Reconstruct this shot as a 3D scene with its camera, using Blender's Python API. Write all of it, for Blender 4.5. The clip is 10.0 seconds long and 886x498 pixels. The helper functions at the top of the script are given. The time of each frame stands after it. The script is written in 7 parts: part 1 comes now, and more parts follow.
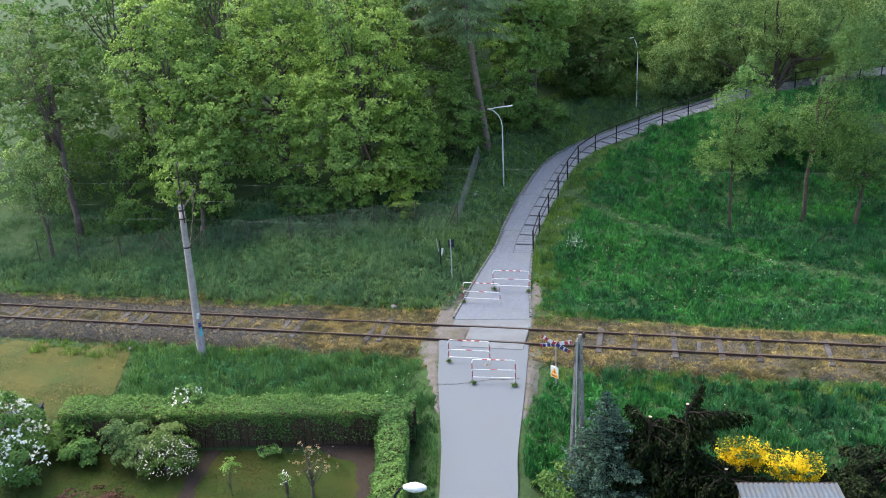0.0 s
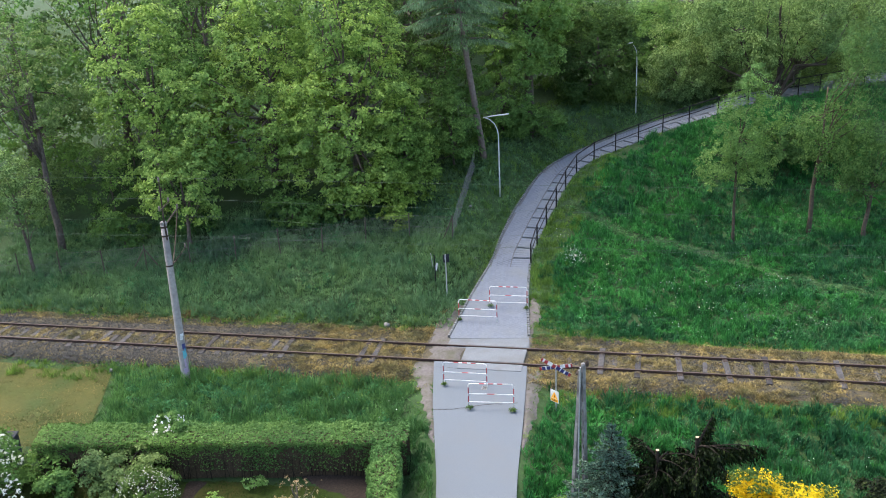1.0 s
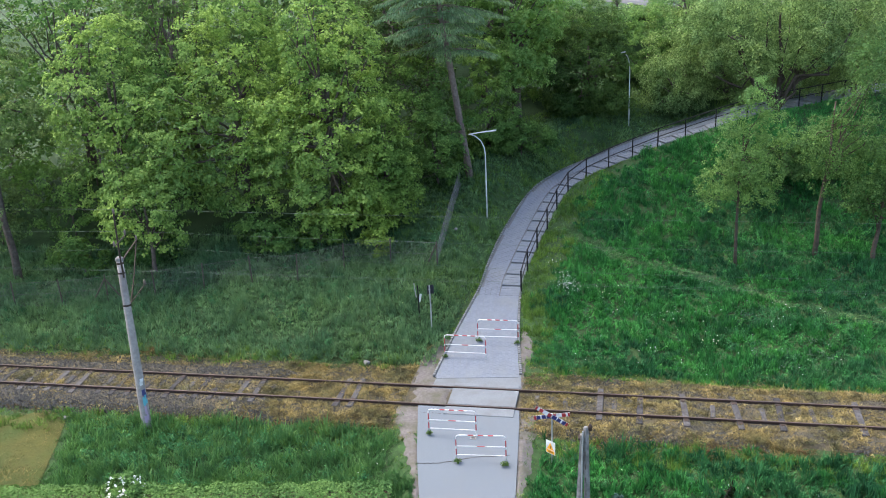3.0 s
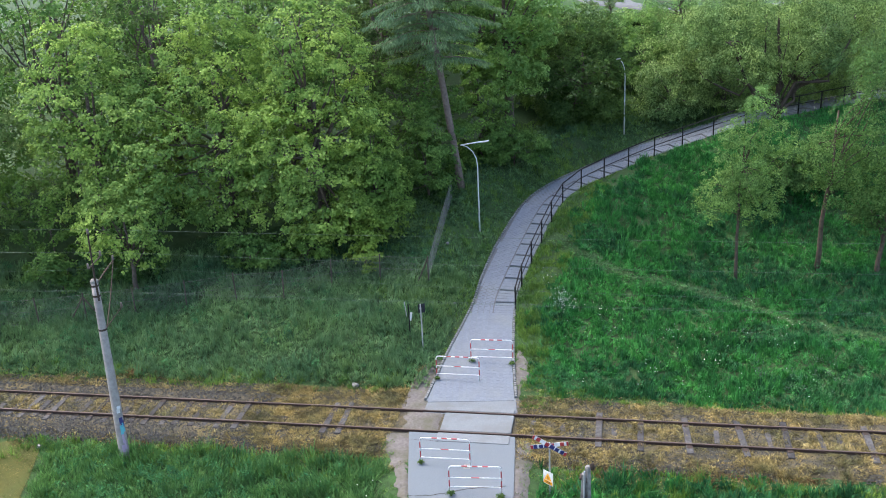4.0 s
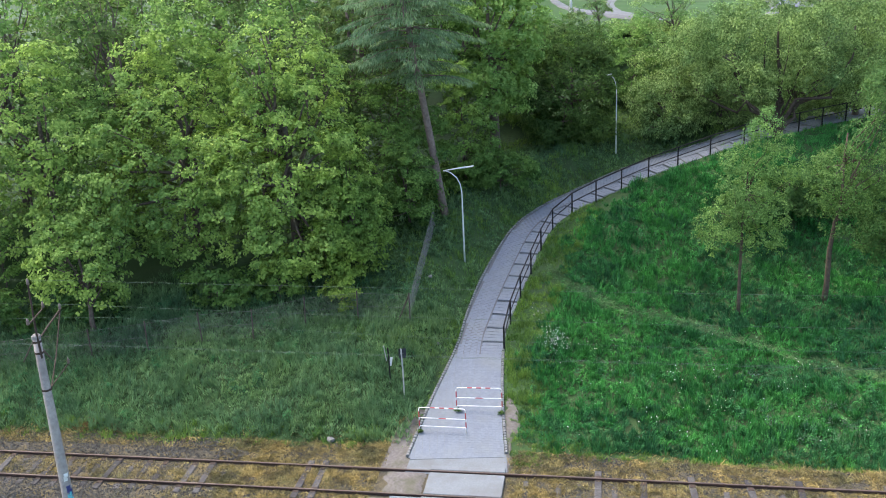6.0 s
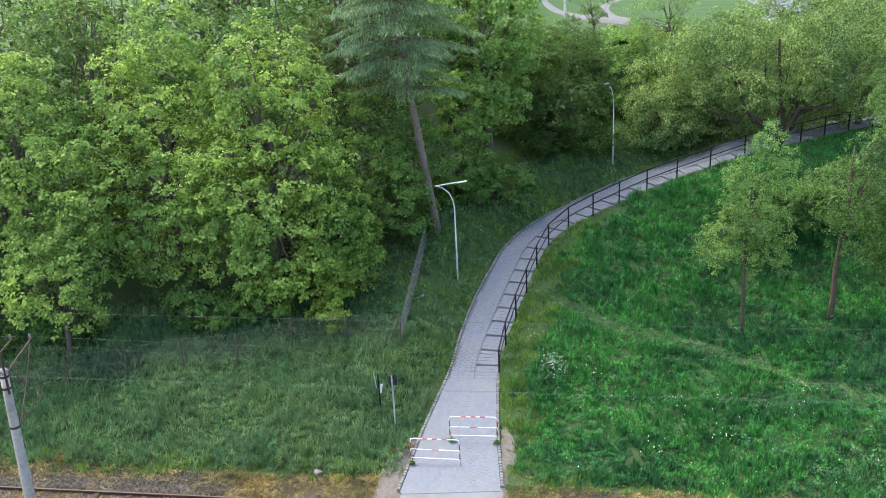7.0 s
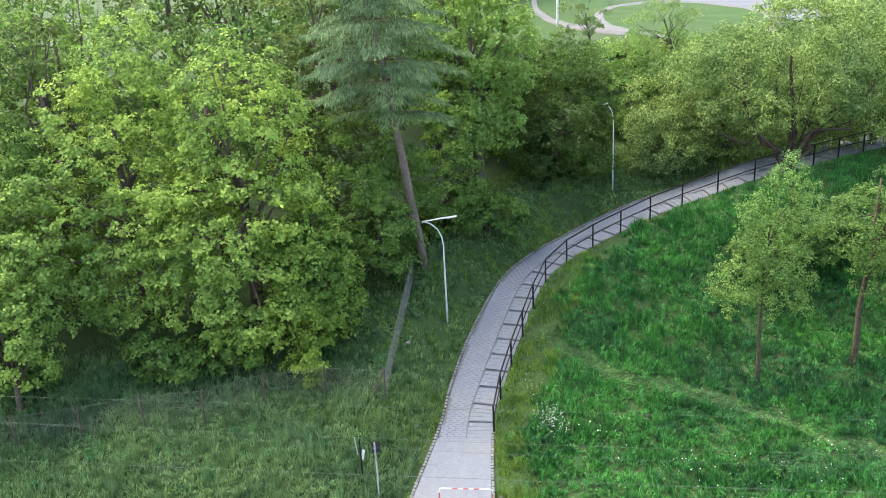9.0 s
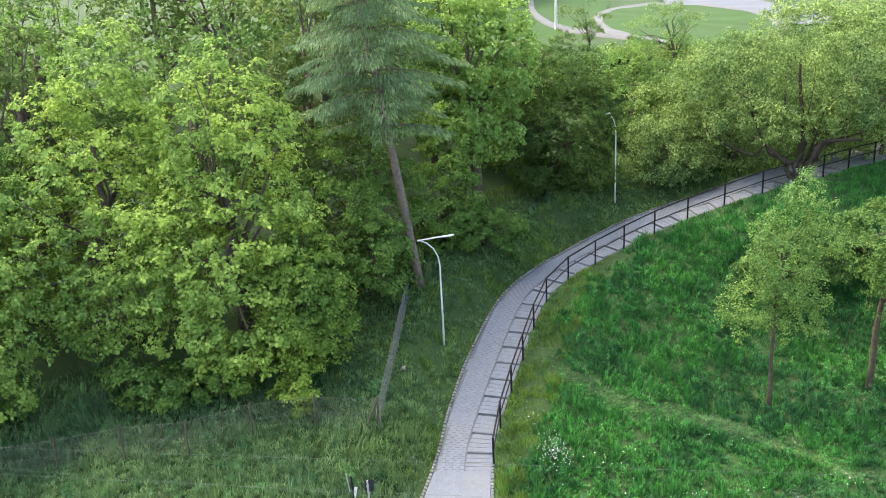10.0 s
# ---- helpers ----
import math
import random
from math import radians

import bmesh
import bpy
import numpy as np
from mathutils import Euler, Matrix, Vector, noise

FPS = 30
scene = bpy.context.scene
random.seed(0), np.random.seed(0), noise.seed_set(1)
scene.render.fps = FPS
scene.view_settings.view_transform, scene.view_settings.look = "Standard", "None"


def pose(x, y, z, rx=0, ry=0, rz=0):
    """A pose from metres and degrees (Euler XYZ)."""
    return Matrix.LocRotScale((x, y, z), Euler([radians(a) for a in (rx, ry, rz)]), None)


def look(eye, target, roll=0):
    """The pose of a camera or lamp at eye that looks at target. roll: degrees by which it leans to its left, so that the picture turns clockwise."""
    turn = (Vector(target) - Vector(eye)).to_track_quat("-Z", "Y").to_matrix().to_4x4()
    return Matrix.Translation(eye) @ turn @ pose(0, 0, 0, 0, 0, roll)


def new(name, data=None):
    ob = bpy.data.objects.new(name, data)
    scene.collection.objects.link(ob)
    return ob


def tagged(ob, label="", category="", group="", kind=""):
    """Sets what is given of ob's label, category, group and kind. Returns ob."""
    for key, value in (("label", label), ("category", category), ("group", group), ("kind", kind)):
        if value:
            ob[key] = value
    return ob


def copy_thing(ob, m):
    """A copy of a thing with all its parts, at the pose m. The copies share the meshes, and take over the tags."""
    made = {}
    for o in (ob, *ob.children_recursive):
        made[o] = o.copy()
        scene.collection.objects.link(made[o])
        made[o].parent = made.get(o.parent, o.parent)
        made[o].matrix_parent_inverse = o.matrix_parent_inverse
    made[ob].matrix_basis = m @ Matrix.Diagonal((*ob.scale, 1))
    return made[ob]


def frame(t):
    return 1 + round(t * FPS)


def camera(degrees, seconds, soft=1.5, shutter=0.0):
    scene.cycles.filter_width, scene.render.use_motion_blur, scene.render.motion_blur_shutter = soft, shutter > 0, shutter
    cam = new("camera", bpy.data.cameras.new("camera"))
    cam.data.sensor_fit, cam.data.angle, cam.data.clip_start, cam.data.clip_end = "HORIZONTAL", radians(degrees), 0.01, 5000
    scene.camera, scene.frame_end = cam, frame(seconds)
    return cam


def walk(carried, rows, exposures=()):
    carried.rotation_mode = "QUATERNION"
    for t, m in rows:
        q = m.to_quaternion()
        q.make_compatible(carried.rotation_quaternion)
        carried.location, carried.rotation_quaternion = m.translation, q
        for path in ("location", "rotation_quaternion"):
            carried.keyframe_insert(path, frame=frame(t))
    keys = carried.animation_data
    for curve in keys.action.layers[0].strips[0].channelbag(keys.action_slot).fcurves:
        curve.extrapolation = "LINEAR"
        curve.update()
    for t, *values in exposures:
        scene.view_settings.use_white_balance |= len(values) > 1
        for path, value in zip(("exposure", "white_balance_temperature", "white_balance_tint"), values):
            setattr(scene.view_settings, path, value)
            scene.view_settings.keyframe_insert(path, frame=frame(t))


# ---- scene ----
cam = camera(50.2, 10.0, 1.0)
METRES, EYE, TILT, LEAN, TURN = 19.1, 18.71, 0.0, 0.0, 12.9
EAST, SOUTH = 6.3, -38.9
ROWS = [
    (0.0, 0.0, 0.0, 0.0, -0.93, -19.96, 2.55),
    (0.5, 0.0006, 0.0501, 0.0022, -1.09, -19.96, 2.55),
    (1.0, 0.0019, 0.1, 0.0052, -1.29, -19.98, 2.57),
    (1.5, 0.0031, 0.1491, 0.0079, -1.53, -20.02, 2.58),
    (2.0, 0.0033, 0.1971, 0.0097, -1.81, -20.04, 2.59),
    (2.5, 0.005, 0.244, 0.0115, -2.07, -20.06, 2.6),
    (4.0, 0.0101, 0.3823, 0.0181, -2.95, -20.01, 2.67),
    (4.5, 0.0123, 0.4296, 0.0221, -3.24, -20.02, 2.69),
    (5.0, 0.0147, 0.4769, 0.0249, -3.51, -19.98, 2.69),
    (5.5, 0.0183, 0.5246, 0.0292, -3.79, -19.98, 2.7),
    (7.0, 0.0317, 0.6701, 0.0449, -4.55, -20.0, 2.78),
    (7.5, 0.0354, 0.7205, 0.0498, -4.76, -19.98, 2.8),
    (8.0, 0.0402, 0.7739, 0.0548, -4.95, -19.99, 2.81),
    (8.5, 0.0451, 0.8301, 0.0603, -5.15, -20.05, 2.82),
    (9.0, 0.05, 0.8872, 0.0666, -5.35, -20.14, 2.82),
    (9.5, 0.0548, 0.9427, 0.0725, -5.53, -20.21, 2.84),
    (10.0, 0.0583, 0.9945, 0.0772, -5.66, -20.28, 2.84),
]
walk(cam, [(t, pose(EAST, SOUTH, EYE, TILT, LEAN, TURN) @ pose(METRES * x, METRES * y, METRES * z, 90 + pitch, roll, yaw)) for t, x, y, z, yaw, pitch, roll in ROWS], [(0.0, 1.95, 6600, 10), (2.5, 2.0, 6550, 10), (4.0, 2.04, 6450, 10), (5.5, 2.08, 6550, 10), (7.5, 2.4, 7000, 10), (10.0, 2.62, 7550, 10)])

# ---- light ----
world = bpy.data.worlds.new("sky")
scene.world = world
world.use_nodes = True
wn = world.node_tree.nodes
sky = wn.new("ShaderNodeTexSky")
sky.sky_type = "NISHITA"
sky.sun_disc = False
sky.sun_elevation = radians(58)
sky.sun_rotation = radians(-63)
sky.air_density, sky.dust_density, sky.ozone_density = 1.0, 3.0, 1.0
wn["Background"].inputs[1].default_value = 0.15
world.node_tree.links.new(sky.outputs[0], wn["Background"].inputs[0])
sun = new("sun", bpy.data.lights.new("sun", "SUN"))
sun.data.energy, sun.data.angle, sun.data.color = 1.2, radians(50), (1.0, 0.93, 0.82)
sun.matrix_world = look((-21.5, 11, 38.6), (0, 0, 0))

# ---- materials ----


def base_material(name, rough=0.8, metal=0.0):
    m = bpy.data.materials.new(name)
    m.use_nodes = True
    b = m.node_tree.nodes["Principled BSDF"]
    b.inputs["Roughness"].default_value = rough
    b.inputs["Metallic"].default_value = metal
    b.inputs["Specular IOR Level"].default_value = 0.35
    return m, m.node_tree.nodes, m.node_tree.links, b


def ramp(nodes, links, source, stops):
    r = nodes.new("ShaderNodeValToRGB")
    e = r.color_ramp.elements
    while len(e) < len(stops):
        e.new(0.5)
    for i, (p, c) in enumerate(stops):
        e[i].position, e[i].color = p, (*c, 1)
    links.new(source, r.inputs[0])
    return r.outputs[0]


def noise_tex(nodes, links, coord, scale, detail=6, rough=0.6):
    n = nodes.new("ShaderNodeTexNoise")
    n.inputs["Scale"].default_value, n.inputs["Detail"].default_value, n.inputs["Roughness"].default_value = scale, detail, rough
    links.new(coord, n.inputs["Vector"])
    return n.outputs["Fac"]


def mix(nodes, links, fac, a, b, mode="MIX"):
    m = nodes.new("ShaderNodeMix")
    m.data_type, m.blend_type = "RGBA", mode
    for s, v in ((m.inputs[0], fac), (m.inputs[6], a), (m.inputs[7], b)):
        if isinstance(v, (int, float)):
            s.default_value = v
        elif isinstance(v, tuple):
            s.default_value = (*v, 1)
        else:
            links.new(v, s)
    return m.outputs[2]


def surface(name, dark, light, scale=8, rough=0.8, metal=0.0, bump=0.3, stain=None, stain_scale=0.7, piece=0.0, depth=0.01):
    """Two tones of grain, large stains, fine relief; piece: how much single pieces differ."""
    m, n, l, b = base_material(name, rough, metal)
    b.inputs["Specular IOR Level"].default_value = 0.5 if rough < 0.75 else 0.25
    at = n.new("ShaderNodeNewGeometry").outputs["Position"]
    fine = noise_tex(n, l, at, scale)
    col = ramp(n, l, fine, [(0.3, dark), (0.7, light)])
    if stain:
        big = noise_tex(n, l, at, stain_scale, 4)
        fac = ramp(n, l, big, [(0.45, (0, 0, 0)), (0.68, (1, 1, 1))])
        col = mix(n, l, fac, col, stain)
    if piece:
        info = n.new("ShaderNodeObjectInfo").outputs["Random"]
        isle = n.new("ShaderNodeNewGeometry").outputs["Random Per Island"]
        add = n.new("ShaderNodeMath")
        add.operation = "ADD"
        l.new(info, add.inputs[0]), l.new(isle, add.inputs[1])
        frac = n.new("ShaderNodeMath")
        frac.operation = "FRACT"
        l.new(add.outputs[0], frac.inputs[0])
        tone = ramp(n, l, frac.outputs[0], [(0.0, (1 - piece,) * 3), (1.0, (1 + piece * 0.4,) * 3)])
        col = mix(n, l, 1.0, col, tone, "MULTIPLY")
    l.new(col, b.inputs["Base Color"])
    if bump:
        bm = n.new("ShaderNodeBump")
        bm.inputs["Strength"].default_value, bm.inputs["Distance"].default_value = bump, depth
        l.new(fine, bm.inputs["Height"])
        l.new(bm.outputs[0], b.inputs["Normal"])
    return m


def leafy(name, a, b2, c, through_light=0.48, rough=0.65, patch=0.25, tufts=0.0):
    """Leaves: every leaf has its own tone, with broad patches, and light shines through."""
    m, n, l, b = base_material(name, rough)
    b.inputs["Specular IOR Level"].default_value = 0.1
    isle = n.new("ShaderNodeNewGeometry").outputs["Random Per Island"]
    col = ramp(n, l, isle, [(0.0, a), (0.55, b2), (1.0, c)])
    at = n.new("ShaderNodeNewGeometry").outputs["Position"]
    big = ramp(n, l, noise_tex(n, l, at, patch, 3), [(0.36, (0.62, 0.72, 0.78)), (0.5, (0.95, 0.96, 0.95)), (0.66, (1.18, 1.12, 0.98))])
    col = mix(n, l, 1.0, col, big, "MULTIPLY")
    if tufts:
        small = ramp(n, l, noise_tex(n, l, at, 1.7, 2), [(0.38, (1 - tufts, 1 - tufts * 0.9, 1 - tufts * 0.75)), (0.62, (1 + tufts * 0.7, 1 + tufts * 0.7, 1 + tufts * 0.6))])
        col = mix(n, l, 1.0, col, small, "MULTIPLY")
    each = ramp(n, l, n.new("ShaderNodeObjectInfo").outputs["Random"], [(0.0, (0.9, 0.92, 0.94)), (1.0, (1.02, 1.01, 0.97))])
    col = mix(n, l, 1.0, col, each, "MULTIPLY")
    l.new(col, b.inputs["Base Color"])
    tr = n.new("ShaderNodeBsdfTranslucent")
    l.new(col, tr.inputs["Color"])
    ms = n.new("ShaderNodeMixShader")
    ms.inputs[0].default_value = through_light
    l.new(b.outputs[0], ms.inputs[1]), l.new(tr.outputs[0], ms.inputs[2])
    l.new(ms.outputs[0], n["Material Output"].inputs[0])
    return m


M = {}
M["earth"] = surface("earth", (0.016, 0.034, 0.01), (0.034, 0.078, 0.022), 5, 0.95, stain=(0.028, 0.05, 0.017), stain_scale=0.35, bump=0.8, depth=0.04)
M["mown"] = surface("mown_lawn", (0.046, 0.05, 0.01), (0.076, 0.074, 0.017), 4, 0.95, stain=(0.036, 0.054, 0.011), stain_scale=0.5, bump=0.9, depth=0.04)
M["lawn"] = surface("garden_lawn", (0.012, 0.025, 0.0015), (0.023, 0.04, 0.003), 5, 0.95, stain=(0.032, 0.032, 0.004), stain_scale=0.6, bump=0.6, depth=0.03)
M["far_lawn"] = surface("far_lawn", (0.016, 0.05, 0.007), (0.025, 0.068, 0.011), 1.5, 0.95, stain=(0.025, 0.055, 0.012), stain_scale=0.2)
M["soil"] = surface("soil", (0.014, 0.01, 0.0075), (0.036, 0.026, 0.02), 14, 0.95, bump=0.8, depth=0.04)
M["dirt"] = surface("trodden_dirt", (0.078, 0.07, 0.067), (0.14, 0.128, 0.123), 9, 0.95, stain=(0.07125, 0.07, 0.04725), stain_scale=1.1, bump=0.6, depth=0.02)
M["asphalt"] = surface("grey_asphalt", (0.092, 0.108, 0.126), (0.12, 0.138, 0.158), 30, 0.85, stain=(0.1092, 0.122, 0.136), stain_scale=0.5, bump=0.25)
M["far_road"] = surface("far_asphalt", (0.075, 0.086, 0.108), (0.095, 0.107, 0.132), 6, 0.85)
M["far_pave"] = surface("far_pavement", (0.078, 0.083, 0.09), (0.105, 0.11, 0.118), 4, 0.85)
M["slab"] = surface("concrete_slab", (0.115, 0.127, 0.141), (0.15, 0.164, 0.179), 18, 0.85, stain=(0.1152, 0.122, 0.1275), stain_scale=1.3, piece=0.08)
M["paver"] = surface("concrete_paver", (0.109, 0.124, 0.153), (0.141, 0.16, 0.193), 12, 0.85, stain=(0.133, 0.146, 0.1607), stain_scale=0.6, piece=0.08)
M["joint"] = surface("paver_joint", (0.1045, 0.117, 0.1318), (0.1425, 0.157, 0.1751), 10, 0.95)
M["deepjoint"] = surface("worn_joint", (0.07, 0.074, 0.08), (0.1, 0.105, 0.112), 10, 0.95)
M["sett"] = surface("granite_sett", (0.11, 0.115, 0.118), (0.17, 0.174, 0.175), 20, 0.8, piece=0.25)
M["step"] = surface("step_concrete", (0.098, 0.106, 0.118), (0.145, 0.155, 0.168), 14, 0.9)
M["ballast"] = surface("ballast_bed", (0.026, 0.023, 0.017), (0.092, 0.081, 0.058), 22, 0.95, stain=(0.12, 0.094, 0.042), stain_scale=0.9, bump=1.0, depth=0.05)
M["stone"] = surface("ballast_stone", (0.043, 0.041, 0.037), (0.122, 0.115, 0.1), 9, 0.9, piece=0.6, bump=0)
M["pale_stone"] = surface("pale_stone", (0.1188, 0.1134, 0.108), (0.1944, 0.189, 0.1782), 7, 0.9)
M["rail"] = surface("rusty_rail", (0.03, 0.016, 0.012), (0.062, 0.034, 0.026), 20, 0.7, 0.2, bump=0.2)
M["railhead"] = surface("worn_rail_head", (0.052, 0.036, 0.03), (0.095, 0.072, 0.062), 10, 0.65, 0.3, bump=0.1)
M["sleeper"] = surface("weathered_sleeper", (0.028, 0.026, 0.026), (0.1, 0.096, 0.096), 12, 0.9, stain=(0.03325, 0.03038, 0.032), stain_scale=1.5, piece=0.4)
M["concrete"] = surface("pole_concrete", (0.23, 0.205, 0.195), (0.34, 0.31, 0.295), 8, 0.85, stain=(0.19, 0.165, 0.16), stain_scale=1.2)
M["darkconcrete"] = surface("old_concrete", (0.15, 0.145, 0.14), (0.27, 0.26, 0.25), 8, 0.9, stain=(0.09, 0.085, 0.08), stain_scale=1.5)
M["black"] = surface("black_steel", (0.006, 0.006, 0.007), (0.014, 0.014, 0.015), 20, 0.7, 0.0, bump=0.1)
M["black"].node_tree.nodes["Principled BSDF"].inputs["Specular IOR Level"].default_value = 0.15
M["rust"] = surface("rusty_iron", (0.028, 0.021, 0.0175), (0.063, 0.042, 0.0315), 20, 0.8, 0.2)
M["galva"] = surface("galvanised_steel", (0.3, 0.31, 0.32), (0.4, 0.41, 0.42), 8, 0.45, 0.4, bump=0.05)
M["white"] = surface("white_paint", (0.58, 0.58, 0.59), (0.74, 0.74, 0.75), 9, 0.5, stain=(0.46, 0.45, 0.44), stain_scale=3, bump=0.05)
M["red"] = surface("red_paint", (0.27, 0.016, 0.024), (0.38, 0.034, 0.04), 9, 0.45, bump=0.05)
M["navy"] = surface("navy_back", (0.012, 0.015, 0.09), (0.03, 0.035, 0.15), 9, 0.4, bump=0.05)
M["orange"] = surface("orange_film", (0.75, 0.3, 0.02), (0.85, 0.38, 0.03), 6, 0.45, bump=0.0)
M["wire"] = surface("copper_wire", (0.0525, 0.0825, 0.06375), (0.09, 0.1275, 0.0975), 6, 0.6, 0.3, bump=0)
M["porcelain"] = surface("porcelain", (0.5, 0.46, 0.42), (0.62, 0.58, 0.53), 6, 0.25, bump=0)
M["insulator"] = surface("brown_porcelain", (0.09, 0.066, 0.056), (0.17, 0.135, 0.12), 6, 0.4, bump=0)
M["teal"] = surface("teal_spray", (0.06, 0.3, 0.36), (0.12, 0.4, 0.45), 12, 0.7, bump=0)
M["pink"] = surface("pink_spray", (0.3, 0.2, 0.3), (0.36, 0.28, 0.36), 12, 0.7, bump=0)
M["bark"] = surface("bark", (0.05, 0.04, 0.034), (0.13, 0.105, 0.09), 7, 0.95, bump=0.9, depth=0.05)
M["darkbark"] = surface("dark_bark", (0.01, 0.0075, 0.0055), (0.026, 0.019, 0.014), 9, 0.95, bump=0.8, depth=0.03)
M["willowbark"] = surface("willow_bark", (0.028, 0.021, 0.016), (0.07, 0.054, 0.043), 7, 0.95, bump=0.9, depth=0.05)
M["larchbark"] = surface("larch_bark", (0.1, 0.075, 0.065), (0.2, 0.155, 0.135), 7, 0.95, bump=0.9, depth=0.05)
M["palebark"] = surface("pale_bark", (0.05, 0.038, 0.028), (0.1, 0.078, 0.058), 7, 0.95, bump=0.9, depth=0.04)
M["lamp"] = surface("lamp_grey_paint", (0.42, 0.43, 0.44), (0.55, 0.56, 0.57), 8, 0.5, bump=0.05)
M["mesh"] = surface("fence_wire", (0.09, 0.086, 0.08), (0.15, 0.145, 0.138), 6, 0.7, 0.2, bump=0)
M["roof"] = surface("zinc_sheet", (0.085, 0.11, 0.14), (0.115, 0.143, 0.175), 5, 0.5, 0.35, stain=(0.1092, 0.117, 0.1248), stain_scale=1.5, bump=0.1)
M["board"] = surface("dark_boards", (0.05, 0.04, 0.035), (0.1, 0.08, 0.065), 8, 0.9)
M["plastic"] = surface("black_plastic", (0.016, 0.018, 0.024), (0.028, 0.031, 0.038), 8, 0.85, bump=0.05)
M["cut"] = surface("cut_wood", (0.3, 0.24, 0.15), (0.42, 0.34, 0.22), 12, 0.8)
M["bluewall"] = surface("blue_cladding", (0.25, 0.3, 0.42), (0.33, 0.38, 0.5), 4, 0.6)
M["window"] = surface("dark_glass", (0.03, 0.035, 0.045), (0.05, 0.055, 0.07), 3, 0.12, bump=0)
# Twig brown with the shade inside the hedge put into the colour.
M["twigshade"] = surface("shaded_twigs", (0.034, 0.025, 0.015), (0.085, 0.06, 0.037), 14, 0.95, bump=0.9, depth=0.06)

M["maple"] = leafy("maple_leaf", (0.13, 0.215, 0.052), (0.225, 0.355, 0.088), (0.345, 0.49, 0.135))
M["hornbeam"] = leafy("hornbeam_leaf", (0.13, 0.21, 0.04), (0.215, 0.335, 0.066), (0.31, 0.44, 0.1))
M["bright"] = leafy("bright_leaf", (0.13, 0.235, 0.06), (0.205, 0.345, 0.094), (0.31, 0.46, 0.145))
M["darkleaf"] = leafy("dark_leaf", (0.048, 0.09, 0.024), (0.082, 0.145, 0.037), (0.125, 0.205, 0.054))
M["midleaf"] = leafy("mid_leaf", (0.076, 0.148, 0.036), (0.125, 0.23, 0.056), (0.19, 0.325, 0.088))
# Darker than mid_leaf: shade and bare wood behind are put into this leaf colour.
M["shadeleaf"] = leafy("shaded_wood_leaf", (0.05, 0.084, 0.026), (0.084, 0.135, 0.04), (0.13, 0.2, 0.06))
M["willow"] = leafy("willow_leaf", (0.075, 0.125, 0.038), (0.195, 0.3, 0.098), (0.38, 0.52, 0.205))
M["aspen"] = leafy("young_leaf", (0.083, 0.162, 0.044), (0.15, 0.275, 0.08), (0.24, 0.39, 0.128))
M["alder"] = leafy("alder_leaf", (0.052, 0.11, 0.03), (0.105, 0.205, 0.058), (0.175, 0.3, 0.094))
M["larch"] = leafy("larch_needle", (0.105, 0.175, 0.085), (0.172, 0.265, 0.13), (0.265, 0.375, 0.19), 0.38)
M["spruce"] = leafy("blue_spruce_needle", (0.032, 0.066, 0.05), (0.07, 0.13, 0.098), (0.135, 0.215, 0.168), 0.1)
M["olive"] = leafy("olive_leaf", (0.102, 0.156, 0.054), (0.162, 0.24, 0.084), (0.24, 0.336, 0.126))
M["nettle"] = leafy("nettle_leaf", (0.019, 0.076, 0.028), (0.036, 0.138, 0.049), (0.068, 0.216, 0.081), 0.16, tufts=0.32)
M["greyherb"] = leafy("grey_herb_leaf", (0.0492, 0.082, 0.05412), (0.0902, 0.1353, 0.0943), (0.1476, 0.205, 0.1476), 0.22)
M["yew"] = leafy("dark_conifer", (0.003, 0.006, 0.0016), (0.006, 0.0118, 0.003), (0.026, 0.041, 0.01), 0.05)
M["hedge"] = leafy("privet_leaf", (0.078, 0.152, 0.04), (0.118, 0.222, 0.057), (0.168, 0.295, 0.082), 0.25)
M["yellow"] = leafy("yellow_blossom", (0.7, 0.5, 0.015), (0.85, 0.65, 0.025), (0.9, 0.76, 0.05), 0.25)
M["blossom"] = leafy("white_blossom", (0.78, 0.76, 0.68), (0.87, 0.85, 0.79), (0.9, 0.89, 0.85), 0.3)
M["peach"] = leafy("apple_blossom", (0.2, 0.15, 0.07), (0.32, 0.23, 0.12), (0.45, 0.36, 0.24), 0.25)
M["meadow"] = leafy("meadow_grass", (0.024, 0.11, 0.028), (0.046, 0.196, 0.047), (0.086, 0.31, 0.077), 0.16, 0.65, 0.3, tufts=0.32)
# Verge grass again for the near strip, whose brightness is put into the tone.
M["nearverge"] = leafy("near_verge_grass", (0.055, 0.13, 0.04), (0.092, 0.2, 0.06), (0.14, 0.28, 0.09), 0.18, 0.65, 0.3, tufts=0.2)
M["verge"] = leafy("verge_grass", (0.078, 0.148, 0.064), (0.118, 0.212, 0.092), (0.172, 0.285, 0.13), 0.3, 0.65, 0.3, tufts=0.22)
M["shortgrass"] = leafy("short_grass", (0.085, 0.16, 0.03), (0.14, 0.24, 0.05), (0.21, 0.32, 0.076), 0.3, 0.6, 0.4, tufts=0.25)
M["gardengrass"] = leafy("garden_grass", (0.02, 0.045, 0.004), (0.034, 0.067, 0.007), (0.054, 0.09, 0.012), 0.3, 0.65, 0.5)
M["dry"] = leafy("dry_weeds", (0.1, 0.078, 0.034), (0.235, 0.182, 0.078), (0.41, 0.33, 0.15), 0.2, 0.8, 0.6, tufts=0.4)
M["reddish"] = leafy("reddish_leaf", (0.05, 0.022, 0.02), (0.09, 0.042, 0.034), (0.13, 0.07, 0.05), 0.15)
